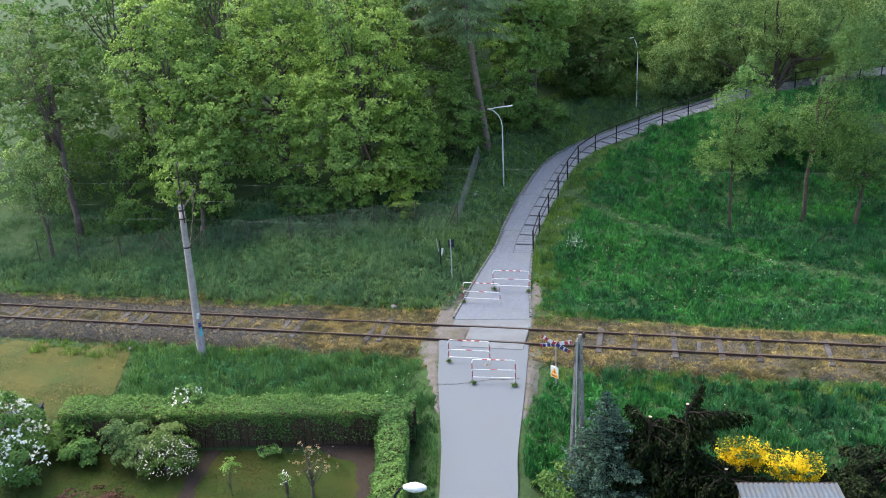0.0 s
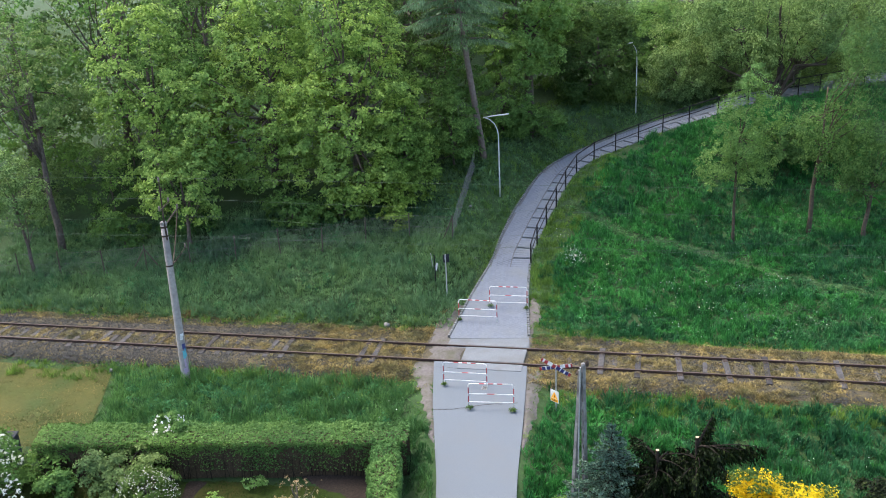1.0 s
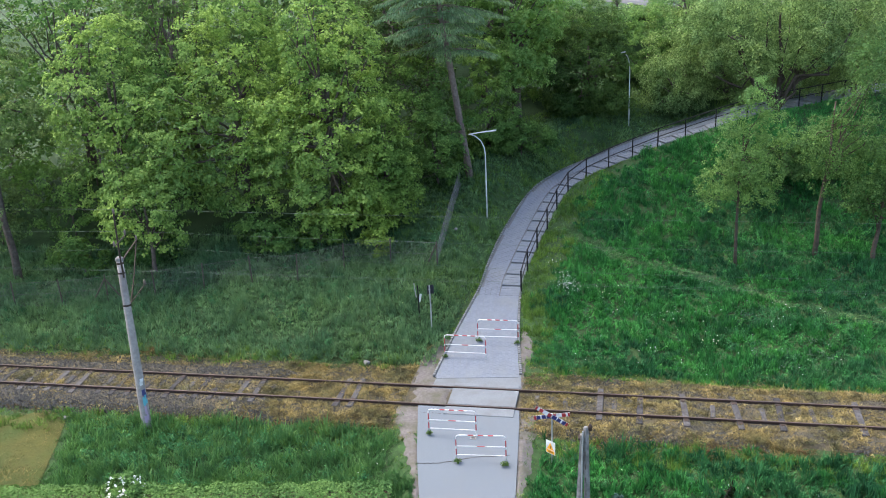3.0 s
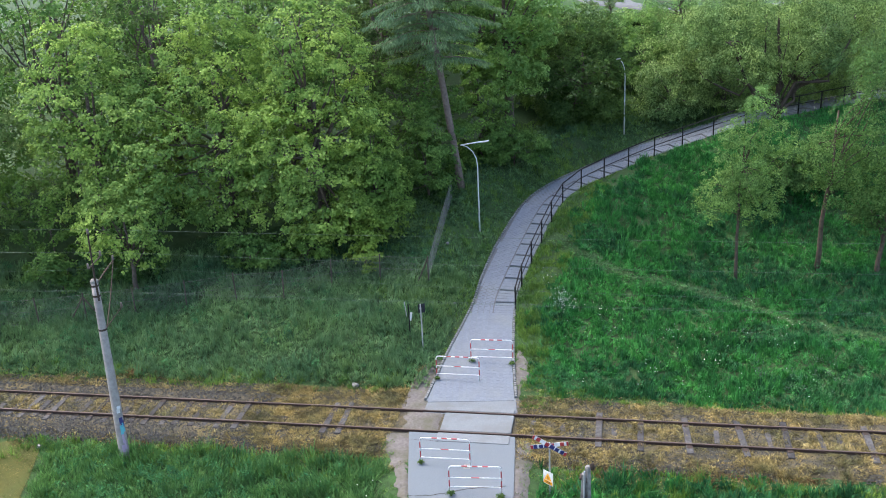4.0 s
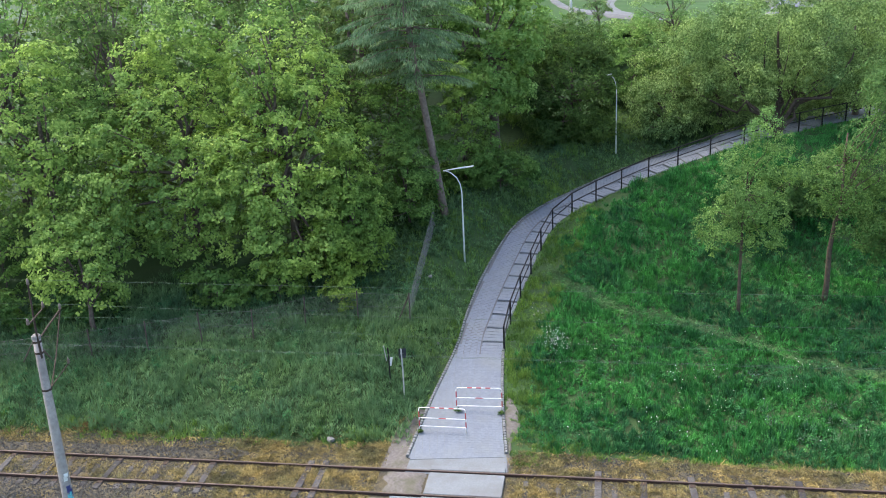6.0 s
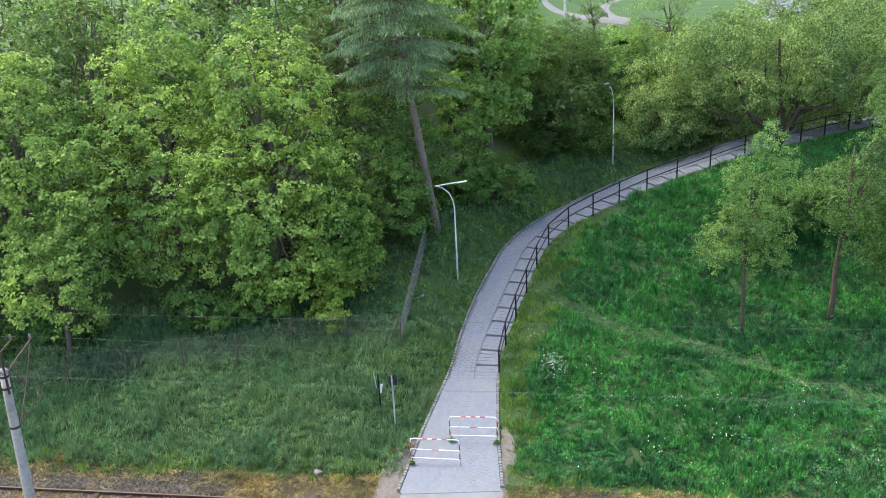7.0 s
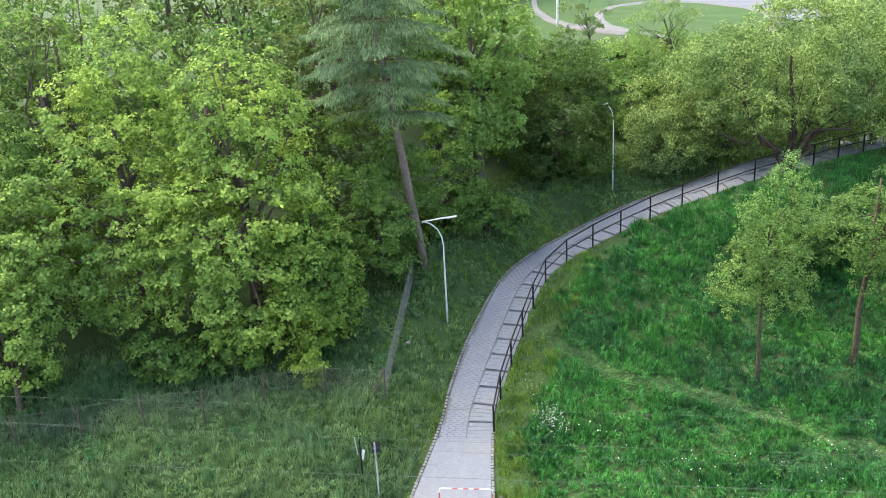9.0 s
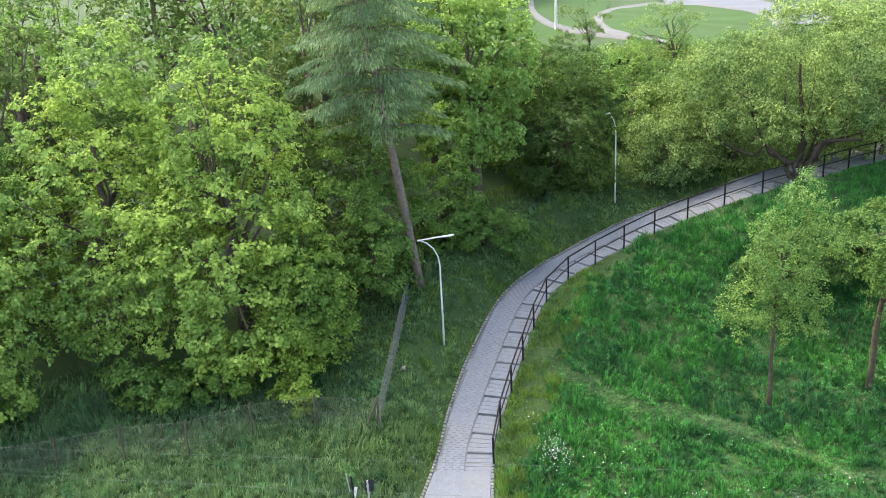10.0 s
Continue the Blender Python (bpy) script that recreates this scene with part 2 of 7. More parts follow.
M["rustweed"] = leafy("rust_weeds", (0.12, 0.07, 0.035), (0.18, 0.105, 0.05), (0.24, 0.16, 0.08), 0.25, 0.8, 0.6)

# ---- mesh helpers ----


def link(name, me, material, parent=None, label=""):
    ob = new(name, me)
    if material is not None and not me.materials:
        me.materials.append(M[material])
    if parent is not None:
        ob.parent = parent
    if label:
        tagged(ob, label)
    return ob


def arrays(name, v, f):
    """A mesh from arrays of corners and of faces that all have as many corners."""
    me = bpy.data.meshes.new(name)
    v, f = np.asarray(v, np.float32), np.asarray(f, np.int32)
    k = f.shape[1]
    me.vertices.add(len(v))
    me.vertices.foreach_set("co", v.ravel())
    me.loops.add(f.size)
    me.loops.foreach_set("vertex_index", f.ravel())
    me.polygons.add(len(f))
    me.polygons.foreach_set("loop_start", np.arange(0, f.size, k, dtype=np.int32))
    me.shade_flat()
    me.update(calc_edges=True)
    return me


class Shape:
    """Gathers boxes, tubes and sheets into one mesh of four-cornered faces."""

    def __init__(self):
        self.v, self.f, self.n = [], [], 0

    def add(self, v, f):
        v, f = np.asarray(v, float).reshape(-1, 3), np.asarray(f, int)
        if f.shape[1] == 3:
            f = np.concatenate([f, f[:, 2:]], 1)
        self.v.append(v), self.f.append(f + self.n)
        self.n += len(v)
        return self

    def box(self, size, m=None, bevel=0.0):
        x, y, z = (s / 2 for s in size)
        b = min(bevel, x * 0.9, y * 0.9, z * 0.9)
        if b <= 0:
            v = [(sx * x, sy * y, sz * z) for sz in (-1, 1) for sx, sy in ((-1, -1), (1, -1), (1, 1), (-1, 1))]
            f = [(3, 2, 1, 0), (4, 5, 6, 7), (0, 1, 5, 4), (1, 2, 6, 5), (2, 3, 7, 6), (3, 0, 4, 7)]
        else:
            v, rings = [], ((-z, b), (-z + b, 0), (z - b, 0), (z, b))
            for h, inset in rings:
                v += [(sx * (x - inset), sy * (y - inset), h) for sx, sy in ((-1, -1), (1, -1), (1, 1), (-1, 1))]
            f = [(3, 2, 1, 0), (12, 13, 14, 15)]
            for r in range(3):
                f += [(r * 4 + i, r * 4 + (i + 1) % 4, r * 4 + 4 + (i + 1) % 4, r * 4 + 4 + i) for i in range(4)]
        v = np.array(v)
        if m is not None:
            a = np.array(m)
            v = v @ a[:3, :3].T + a[:3, 3]
        return self.add(v, f)

    def tube(self, points, radii, sides=8):
        p = np.asarray(points, float)
        r = np.broadcast_to(np.asarray(radii, float), (len(p),))
        t = np.gradient(p, axis=0)
        t /= np.linalg.norm(t, axis=1)[:, None] + 1e-9
        ref = np.where(np.abs(t[:, 2:]) < 0.9, [[0, 0, 1.0]], [[1.0, 0, 0]])
        a = np.cross(t, ref)
        a /= np.linalg.norm(a, axis=1)[:, None] + 1e-9
        for i in range(1, len(p)):
            d = a[i - 1] - t[i] * (a[i - 1] @ t[i])
            a[i] = d / (np.linalg.norm(d) + 1e-9)
        b = np.cross(t, a)
        ang = np.arange(sides) * 2 * math.pi / sides
        v = p[:, None] + r[:, None, None] * (np.cos(ang)[None, :, None] * a[:, None] + np.sin(ang)[None, :, None] * b[:, None])
        v = np.concatenate([v.reshape(-1, 3), p[:1], p[-1:]])
        f, n = [], len(p)
        for i in range(n - 1):
            for j in range(sides):
                k = (j + 1) % sides
                f.append((i * sides + j, i * sides + k, (i + 1) * sides + k, (i + 1) * sides + j))
        for j in range(sides):
            k = (j + 1) % sides
            f.append((n * sides, k, j, j))
            f.append((n * sides + 1, (n - 1) * sides + j, (n - 1) * sides + k, (n - 1) * sides + k))
        return self.add(v, f)

    def sheet(self, grid):
        """grid: rows x columns x 3"""
        g = np.asarray(grid, float)
        n, m = g.shape[:2]
        i = np.arange(n * m).reshape(n, m)
        f = np.stack([i[:-1, :-1], i[:-1, 1:], i[1:, 1:], i[1:, :-1]], -1).reshape(-1, 4)
        return self.add(g.reshape(-1, 3), f)

    def mesh(self, name, smooth=False):
        v, f = np.concatenate(self.v), np.concatenate(self.f)
        faces = [tuple(dict.fromkeys(q)) for q in f.tolist()]
        me = bpy.data.meshes.new(name)
        me.from_pydata(v.tolist(), [], faces)
        me.update()
        if smooth:
            me.shade_smooth()
        return me


def part(name, shape, material, parent=None, label="", smooth=False):
    return link(name, shape.mesh(name, smooth), material, parent, label)


def thing(name, x, y, z, label, category, group="", turn=0):
    ob = new(name)
    ob.matrix_basis = pose(x, y, z, 0, 0, turn)
    return tagged(ob, label, category, group)


# ---- the footpath's line and the lie of the land ----
# right edge of the path: x, y, z and the width to its left
LINE = [(6.4, -60, -1.6, 2.6), (4.9, -40, -1.3, 2.6), (3.2, -20, -0.45, 2.6), (2.38, -12.4, -0.1, 2.7), (2.0, -9.6, 0.0, 2.82), (1.7, -5.5, 0.07, 3.42), (1.36, -1.5, 0.12, 3.95), (1.0, 1.8, 0.12, 3.6), (0.5, 5.6, 0.5, 2.75), (0.22, 9.35, 1.0, 1.95),
        (0.42, 11.5, 1.47, 2.02), (0.95, 14.4, 2.25, 2.1), (1.8, 18.2, 3.2, 1.95), (2.8, 20.1, 3.62, 1.9), (4.15, 21.7, 3.9, 1.9), (5.72, 23.2, 4.2, 2.0), (7.3, 24.4, 4.55, 2.1),
        (8.95, 25.3, 4.9, 2.2), (10.6, 25.8, 5.35, 2.2), (12.2, 26.2, 5.8, 2.2), (14.1, 27.2, 6.0, 2.2), (16.3, 28.7, 6.05, 2.2), (18.7, 30.5, 6.1, 2.2), (26, 35.0, 6.2, 2.3), (40, 42, 6.2, 2.4)]


def spline(points, steps):
    p = np.array(points, float)
    p = np.concatenate([[2 * p[0] - p[1]], p, [2 * p[-1] - p[-2]]])
    out = []
    for i in range(1, len(p) - 2):
        t = np.linspace(0, 1, steps, endpoint=False)[:, None]
        a, b, c, d = p[i - 1:i + 3]
        out.append(0.5 * (2 * b + (c - a) * t + (2 * a - 5 * b + 4 * c - d) * t ** 2 + (3 * b - a - 3 * c + d) * t ** 3))
    return np.concatenate(out + [p[-2:-1]])


PATH = spline(LINE, 24)
ALONG = np.concatenate([[0], np.cumsum(np.linalg.norm(np.diff(PATH[:, :2], axis=0), axis=1))])
AHEAD = np.gradient(PATH[:, :2], axis=0)
AHEAD /= np.linalg.norm(AHEAD, axis=1)[:, None]
LEFT = np.stack([-AHEAD[:, 1], AHEAD[:, 0]], 1)
MIDDLE = PATH[:, :2] + LEFT * PATH[:, 3:] / 2


def on_path(s, across):
    """Place at s metres along, across = 0 right edge to 1 left edge (more lies outside)."""
    q = [np.interp(s, ALONG, PATH[:, i]) for i in range(4)]
    lx, ly = np.interp(s, ALONG, LEFT[:, 0]), np.interp(s, ALONG, LEFT[:, 1])
    return np.stack([q[0] + lx * q[3] * across, q[1] + ly * q[3] * across, q[2] + 0 * across], -1)


def along_at(y):
    """Metres along the path where its right edge passes y (south of the bend)."""
    return float(np.interp(y, PATH[:, 1], ALONG))


def ease(t):
    t = np.clip(t, 0, 1)
    return t * t * (3 - 2 * t)


def near_path(x, y):
    """Distance to the left of the path's middle, its height and half its width."""
    x, y = np.asarray(x, float).ravel(), np.asarray(y, float).ravel()
    side, high, half = np.empty(len(x)), np.empty(len(x)), np.empty(len(x))
    for a in range(0, len(x), 20000):
        b = slice(a, a + 20000)
        dx, dy = x[b, None] - MIDDLE[None, ::4, 0], y[b, None] - MIDDLE[None, ::4, 1]
        i = np.argmin(dx * dx + dy * dy, axis=1) * 4
        px, py = x[b] - MIDDLE[i, 0], y[b] - MIDDLE[i, 1]
        s = px * LEFT[i, 0] + py * LEFT[i, 1]
        w = px * AHEAD[i, 0] + py * AHEAD[i, 1]
        side[b] = np.where(s >= 0, 1, -1) * np.hypot(s, np.where(np.abs(w) > 1, w, 0))
        high[b], half[b] = np.interp(ALONG[i] + np.clip(w, -1, 1), ALONG, PATH[:, 2]), PATH[i, 3] / 2
    return side, high, half


def height(x, y):
    shape = np.shape(x)
    x, y = np.asarray(x, float).ravel(), np.asarray(y, float).ravel()
    side, zp, half = near_path(x, y)
    west = np.interp(y, [2.0, 4.3, 6, 8, 10, 12, 18, 26, 29, 34, 39, 42, 43.5, 110, 200, 400], [-0.05, 0.75, 1.25, 1.65, 2.15, 2.9, 4.3, 5.4, 5.7, 7.2, 9.2, 10.15, 10.2, 10.3, 11, 13])
    west = np.where(y < 14, west * (0.55 + 0.45 * ease((x + 26) / 12)), west)
    east = -0.35 + 0.11 * np.maximum(0, y - 6)
    base = np.where(side > 0, west, east)
    reach = np.where(side > 0, 2.6, 9.0)
    south = np.interp(y, [-200, -40, -14, -6, -2.5], [-2, -1.5, -0.8, -0.45, -0.2])
    base = np.where(y < 0, south, base)
    reach = np.where(y < 0, 1.2, reach)
    out = np.maximum(np.abs(side) - half, 0)
    h = base + (zp - 0.03 - base) * (1 - ease(out / reach))
    h += np.where(out > 0.3, 0.06 * np.sin(x * 0.9 + 1.3 * np.sin(y * 0.7)) * np.cos(y * 1.1 + 0.5 * x), 0)
    bed = ease((2.9 - np.abs(y)) / 1.2)
    h = h * (1 - bed) - 0.06 * bed
    return np.where(out < 0.05, np.minimum(h, zp - 0.09), h).reshape(shape)


def ground_at(x, y):
    return float(height(np.array([x]), np.array([y]))[0])


def steps_out(lo, hi, fine, far):
    core = np.arange(lo, hi + fine / 2, fine)
    ring = np.cumsum(np.geomspace(fine * 1.5, far / 3, 16))
    return np.concatenate([lo - ring[::-1], core, hi + ring])


gx, gy = np.meshgrid(steps_out(-34, 34, 0.5, 3500), steps_out(-18, 44, 0.5, 3500))
g = Shape().sheet(np.stack([gx, gy, height(gx, gy)], -1))
tagged(part("ground", g, "earth", smooth=True), "grassy earth of the railway cutting and wooded slope", "ground", kind="structure")


def drape(name, a, b, material, label, category, lift=0.012, rough=0.12, seed=1, kind="structure", steps=6, across=8, bed=0.0):
    """A thin layer on the ground between two edges given as rows of (x, y), with uneven rims."""
    rng = np.random.default_rng(seed)
    a, b = spline(a, steps), spline(b, steps)
    n = len(a)
    wob = lambda: np.convolve(rng.normal(0, 1, n + 4), np.ones(3) / 3, "same")[2:n + 2] * rough
    ab = b - a
    ab /= np.linalg.norm(ab, axis=1)[:, None] + 1e-9
    a, b = a - ab * wob()[:, None], b + ab * wob()[:, None]
    t = np.linspace(0, 1, across)[None, :, None]
    xy = a[:, None] * (1 - t) + b[:, None] * t
    z = height(xy[..., 0], xy[..., 1]) + lift + bed * ease((2.6 - np.abs(xy[..., 1])) / 0.5)
    z[:, 0] -= lift + 0.02
    z[:, -1] -= lift + 0.02
    return tagged(part(name, Shape().sheet(np.concatenate([xy, z[..., None]], -1)), material, smooth=True), label, category, kind=kind)

# ---- railway ----
HALF_GAUGE = 0.7525


def rail_shape(x0, x1):
    prof = [(-0.07, 0.0), (0.07, 0.0), (0.07, 0.015), (0.012, 0.03), (0.012, 0.115), (0.036, 0.125), (0.036, 0.155), (0.028, 0.162), (-0.028, 0.162), (-0.036, 0.155), (-0.036, 0.125), (-0.012, 0.115), (-0.012, 0.03), (-0.07, 0.015)]
    xs = np.linspace(x0, x1, 40)
    ring = np.array(prof + prof[:1])
    rows = np.stack([np.concatenate([np.full((len(ring), 1), x), ring], 1) for x in xs])
    return Shape().sheet(rows)


drape("ballast_bed", [(x, -2.35) for x in range(-72, 73, 4)], [(x, 2.2) for x in range(-72, 73, 4)], "ballast", "stony ballast bed overgrown with dry yellow weeds", "track bed", 0.095, 0.18, 3, steps=4, across=10)
track = tagged(new("railway_track"), "single railway track with rusty rails on old wooden sleepers", "railway track", kind="structure")
for y in (-HALF_GAUGE, HALF_GAUGE):
    r = part("rail", rail_shape(-72, 72), "rail", track, "rust-brown steel rail")
    r.location = (0, y, 0.0)
    head = part("rail_head", Shape().box((144, 0.05, 0.006)), "railhead", r, "worn grey running surface")
    head.location = (0, 0, 0.1635)
rng = np.random.default_rng(5)
sleeper_mesh = Shape().box((0.25, 2.5, 0.16), None, 0.02).mesh("sleeper")
plate_mesh = Shape().box((0.2, 0.34, 0.016), pose(0, -HALF_GAUGE, 0), 0.004).box((0.2, 0.34, 0.016), pose(0, HALF_GAUGE, 0), 0.004).mesh("tie_plate")
SOUND = (4.4, 5.95, 7.65, 9.6, 11.2, 14.05, 16.4, 18.9, 22.0)
for i in range(-58, 60):
    x = i * 0.62 + rng.normal(0, 0.03)
    near = min(SOUND, key=lambda q: abs(q - x))
    sound = abs(near - x) < 0.31
    if -4.6 < x < 1.6:
        continue
    if x < -9:
        z, long = -0.018 + rng.normal(0, 0.009), rng.uniform(0.85, 1.0)
    elif x < 0:
        z, long = (0.005 if -6.4 < x < -5.0 else -0.035) + rng.normal(0, 0.006), 0.95
    else:
        x, z, long = (near, 0.016, 1.0) if sound else (x, -0.032 + rng.normal(0, 0.014), rng.uniform(0.3, 0.6))
        if not sound and rng.random() < 0.3:
            continue
    s = link("sleeper", sleeper_mesh, "sleeper", track)
    s.matrix_basis = pose(x, rng.normal(0, 0.05), z, 0, 0, rng.normal(0, 1.6)) @ Matrix.Diagonal((1 if sound or x < 0 else 0.8, long, 1, 1))
    if long > 0.8:
        link("tie_plate", plate_mesh, "rust", s).location = (0, 0, 0.084)
for x0, x1, y0, y1 in ((-72, -9, 0.86, 1.6),):
    n = int((x1 - x0) / 2)
    drape("ballast_shoulder", [(x0 + k * 2, y0) for k in range(n + 1)], [(x0 + k * 2, y1) for k in range(n + 1)], "ballast", "gravel heaped over the ends of the sleepers", "track bed", 0.165, 0.1, int(80 + x1), steps=4)


# stones of the ballast
rng = np.random.default_rng(11)


def scatter_stones(name, n, x0, x1, y0, y1, lo, hi, label, keep):
    octa = np.array([(1, 0, -0.3), (0, 1, -0.3), (-1, 0, -0.3), (0, -1, -0.3), (0, 0, 0.8)], float)
    tri = np.array([(0, 1, 4), (1, 2, 4), (2, 3, 4), (3, 0, 4)])
    x, y = rng.uniform(x0, x1, n), rng.uniform(y0, y1, n)
    ok = keep(x, y)
    x, y = x[ok], y[ok]
    n = len(x)
    z = height(x, y) + 0.1 * ease((2.5 - np.abs(y)) / 0.25) + 0.085 * ((y > 0.9) & (y < 1.6) & (x < -9))
    r = rng.uniform(lo, hi, n)
    v = octa[None] * r[:, None, None] * rng.uniform(0.6, 1.25, (n, 5, 1))
    a = rng.uniform(0, 6.28, n)
    c, s = np.cos(a)[:, None], np.sin(a)[:, None]
    v = np.stack([v[..., 0] * c - v[..., 1] * s, v[..., 0] * s + v[..., 1] * c, v[..., 2]], -1) + np.stack([x, y, z], -1)[:, None]
    f = tri[None] + (np.arange(n) * 5)[:, None, None]
    tagged(link(name, arrays(name, v.reshape(-1, 3), f.reshape(-1, 3)), "stone"), label, "gravel", kind="stuff")


def patchy(x, y, s=1.0):
    return np.sin(x * 0.83 * s + 2 * np.sin(y * 0.6 * s)) * np.cos(y * 1.1 * s + 1.7 * np.sin(x * 0.47 * s)) * 0.5 + 0.5


scatter_stones("ballast_gravel", 30000, -28, 20, -2.5, 2.4, 0.025, 0.06, "loose grey and brown ballast stones beside the rails",
               lambda x, y: ~((x > -4.0) & (x < 3.2)) & (np.abs(np.abs(y) - 0.7525) > 0.06) & ((x < -9) | (patchy(x, y) > 0.4)))

scatter_stones("ballast_gravel", 11000, -30, -6, -2.4, 2.2, 0.035, 0.075, "coarse dark grey ballast heaped beside the rails", lambda x, y: (np.abs(y) > 0.88) & (patchy(x * 0.7, y * 0.6 + 3) > 0.12 + 0.5 * (y > 0)))

scatter_stones("ballast_gravel", 22000, -9, 20, -2.3, 2.2, 0.016, 0.04, "small grey and brown stones among the weeds", lambda x, y: ~((x > -3.8) & (x < 1.4)) & (np.abs(np.abs(y) - 0.7525) > 0.05) & (patchy(x * 1.3 + 7, y * 1.7) > 0.3))

# ---- footpath ----
footpath = tagged(new("footpath"), "grey footpath crossing the railway and climbing the slope", "footpath", kind="structure")
S_END = ALONG[-1]
S_RAIL_NEAR, S_PAVE = along_at(-0.95), along_at(2.0)
S_STEPS = along_at(8.75)
TREAD, N_STEPS, STEP_WIDE = 0.965, 30, 0.92


def path_sheet(s0, s1, n, acr, lift, depth=0.12):
    s = np.linspace(s0, s1, n)[:, None]
    a = np.asarray(acr)[None, :]
    g = on_path(s + 0 * a, a + 0 * s)
    g[..., 2] += lift
    lo = g[:, :1] - [0, 0, depth]
    hi = g[:, -1:] - [0, 0, depth]
    return Shape().sheet(np.concatenate([lo, g, hi], 1)[:, ::-1])


ys = np.linspace(-58, -0.86, 160)
right = np.interp(ys, PATH[:, 1], PATH[:, 0])
left = np.interp(ys, [-58, -40, -20, -12.4, -9.6, -4.3, -0.86], [3.65, 2.3, 0.6, -0.3, -0.82, -2.1, -2.78])
high = np.interp(ys, PATH[:, 1], PATH[:, 2])
acr = np.linspace(0, 1, 9)[None]
g = np.stack([right[:, None] + (left - right)[:, None] * acr, ys[:, None] + 0 * acr, high[:, None] + 0 * acr], -1)
drop = np.array([0, 0, 0.12])
g = np.concatenate([g[:, :1] - drop, g, g[:, -1:] - drop], 1)
part("asphalt", Shape().sheet(g[:, ::-1]), "asphalt", footpath, "smooth light grey asphalt")
def surface_mark(points, wide, material, label, seed):
    """A thin ragged strip on the asphalt."""
    r2 = np.random.default_rng(seed)
    p = np.array([q for a, b in zip(points, points[1:]) for q in np.linspace(a, b, 7)[:-1]] + [points[-1]], float)
    p += r2.normal(0, 0.018, p.shape)
    z = np.interp(p[:, 1], PATH[:, 1], PATH[:, 2]) + 0.011
    w = wide * r2.uniform(0.3, 1.3, len(p))
    g = np.stack([np.stack([p[:, 0], p[:, 1] - w, z], -1), np.stack([p[:, 0], p[:, 1] + w, z], -1)], 1)
    part("crack", Shape().sheet(g[::-1]), material, footpath, label)


surface_mark([(-2.0, -4.95), (-1.36, -4.87), (-0.66, -4.64), (0.12, -4.28), (0.76, -4.17), (1.3, -4.05)], 0.016, "soil", "dark crack across the asphalt", 5)
surface_mark([(-2.6, -1.42), (-1.4, -1.46), (-0.2, -1.36), (0.3, -1.4)], 0.006, "soil", "thin crack in the asphalt near the rail", 6)
grate = part("drain_grate", Shape().box((0.24, 0.3, 0.012), pose(-0.2, -3.0, 0.112), 0.003), "darkconcrete", footpath, "small worn metal cover set in the asphalt")
for k in range(4):
    part("slot", Shape().box((0.16, 0.025, 0.006), pose(-0.2, -3.09 + k * 0.06, 0.118), 0.001), "black", grate)
part("crossing_apron", path_sheet(along_at(0.95), S_PAVE + 0.05, 8, np.linspace(-0.02, 0.98, 9), -0.015), "slab", footpath, "worn pale concrete beside the far rail")
part("paver_bed", path_sheet(S_PAVE, S_STEPS, 40, np.linspace(0.0, 1, 7), -0.0035), "joint", footpath, "dark sandy joints between the pavers")
s = np.linspace(S_STEPS, S_END, 150)[:, None]
lane = STEP_WIDE / np.interp(s, ALONG, PATH[:, 3])
lane = np.where(s > S_STEPS + N_STEPS * TREAD, 0, lane)
grid = on_path(s + np.zeros((1, 6)), lane + (1 - lane) * np.linspace(0, 1, 6)[None])
grid[..., 2] -= 0.009
part("paver_bed", Shape().sheet(grid[:, ::-1]), "deepjoint", footpath, "dark sandy joints between the pavers")


def slab(x0, x1, y0, y1, top, thick=0.14):
    return Shape().box((x1 - x0, y1 - y0, thick), pose((x0 + x1) / 2, (y0 + y1) / 2, top - thick / 2), 0.015)


part("crossing_slab", slab(-1.62, 1.12, -0.66, 0.66, 0.15), "slab", footpath, "pale concrete crossing slab between the rails")
part("approach_slab", slab(-1.66, 1.12, -1.44, -0.845, 0.15), "slab", footpath, "worn concrete slab before the near rail")
for x, y in ((-1.3, -1.16), (0.8, -1.16), (-1.3, 0.0), (0.8, 0.0), (-0.3, 0.36), (0.3, -0.36)):
    part("lifting_hole", Shape().tube([(x, y, 0.145), (x, y, 0.1525)], 0.022, 8), "darkconcrete", footpath, "small dark lifting hole in the slab")
part("approach_slab", slab(-1.62, 1.1, 0.845, 1.12, 0.15), "slab", footpath, "concrete edge slab behind the far rail")


RISE = 0.062


def tread_height(s):
    """Treads start flush with the ramp, rise more gently and end at a riser."""
    k = np.clip(np.floor((s - S_STEPS) / TREAD), 0, N_STEPS - 1)
    a, z0, z1 = S_STEPS + k * TREAD, np.interp(S_STEPS + k * TREAD, ALONG, PATH[:, 2]), np.interp(S_STEPS + (k + 1) * TREAD, ALONG, PATH[:, 2])
    return z0 + (s - a) / TREAD * np.maximum(z1 - z0 - RISE, 0)


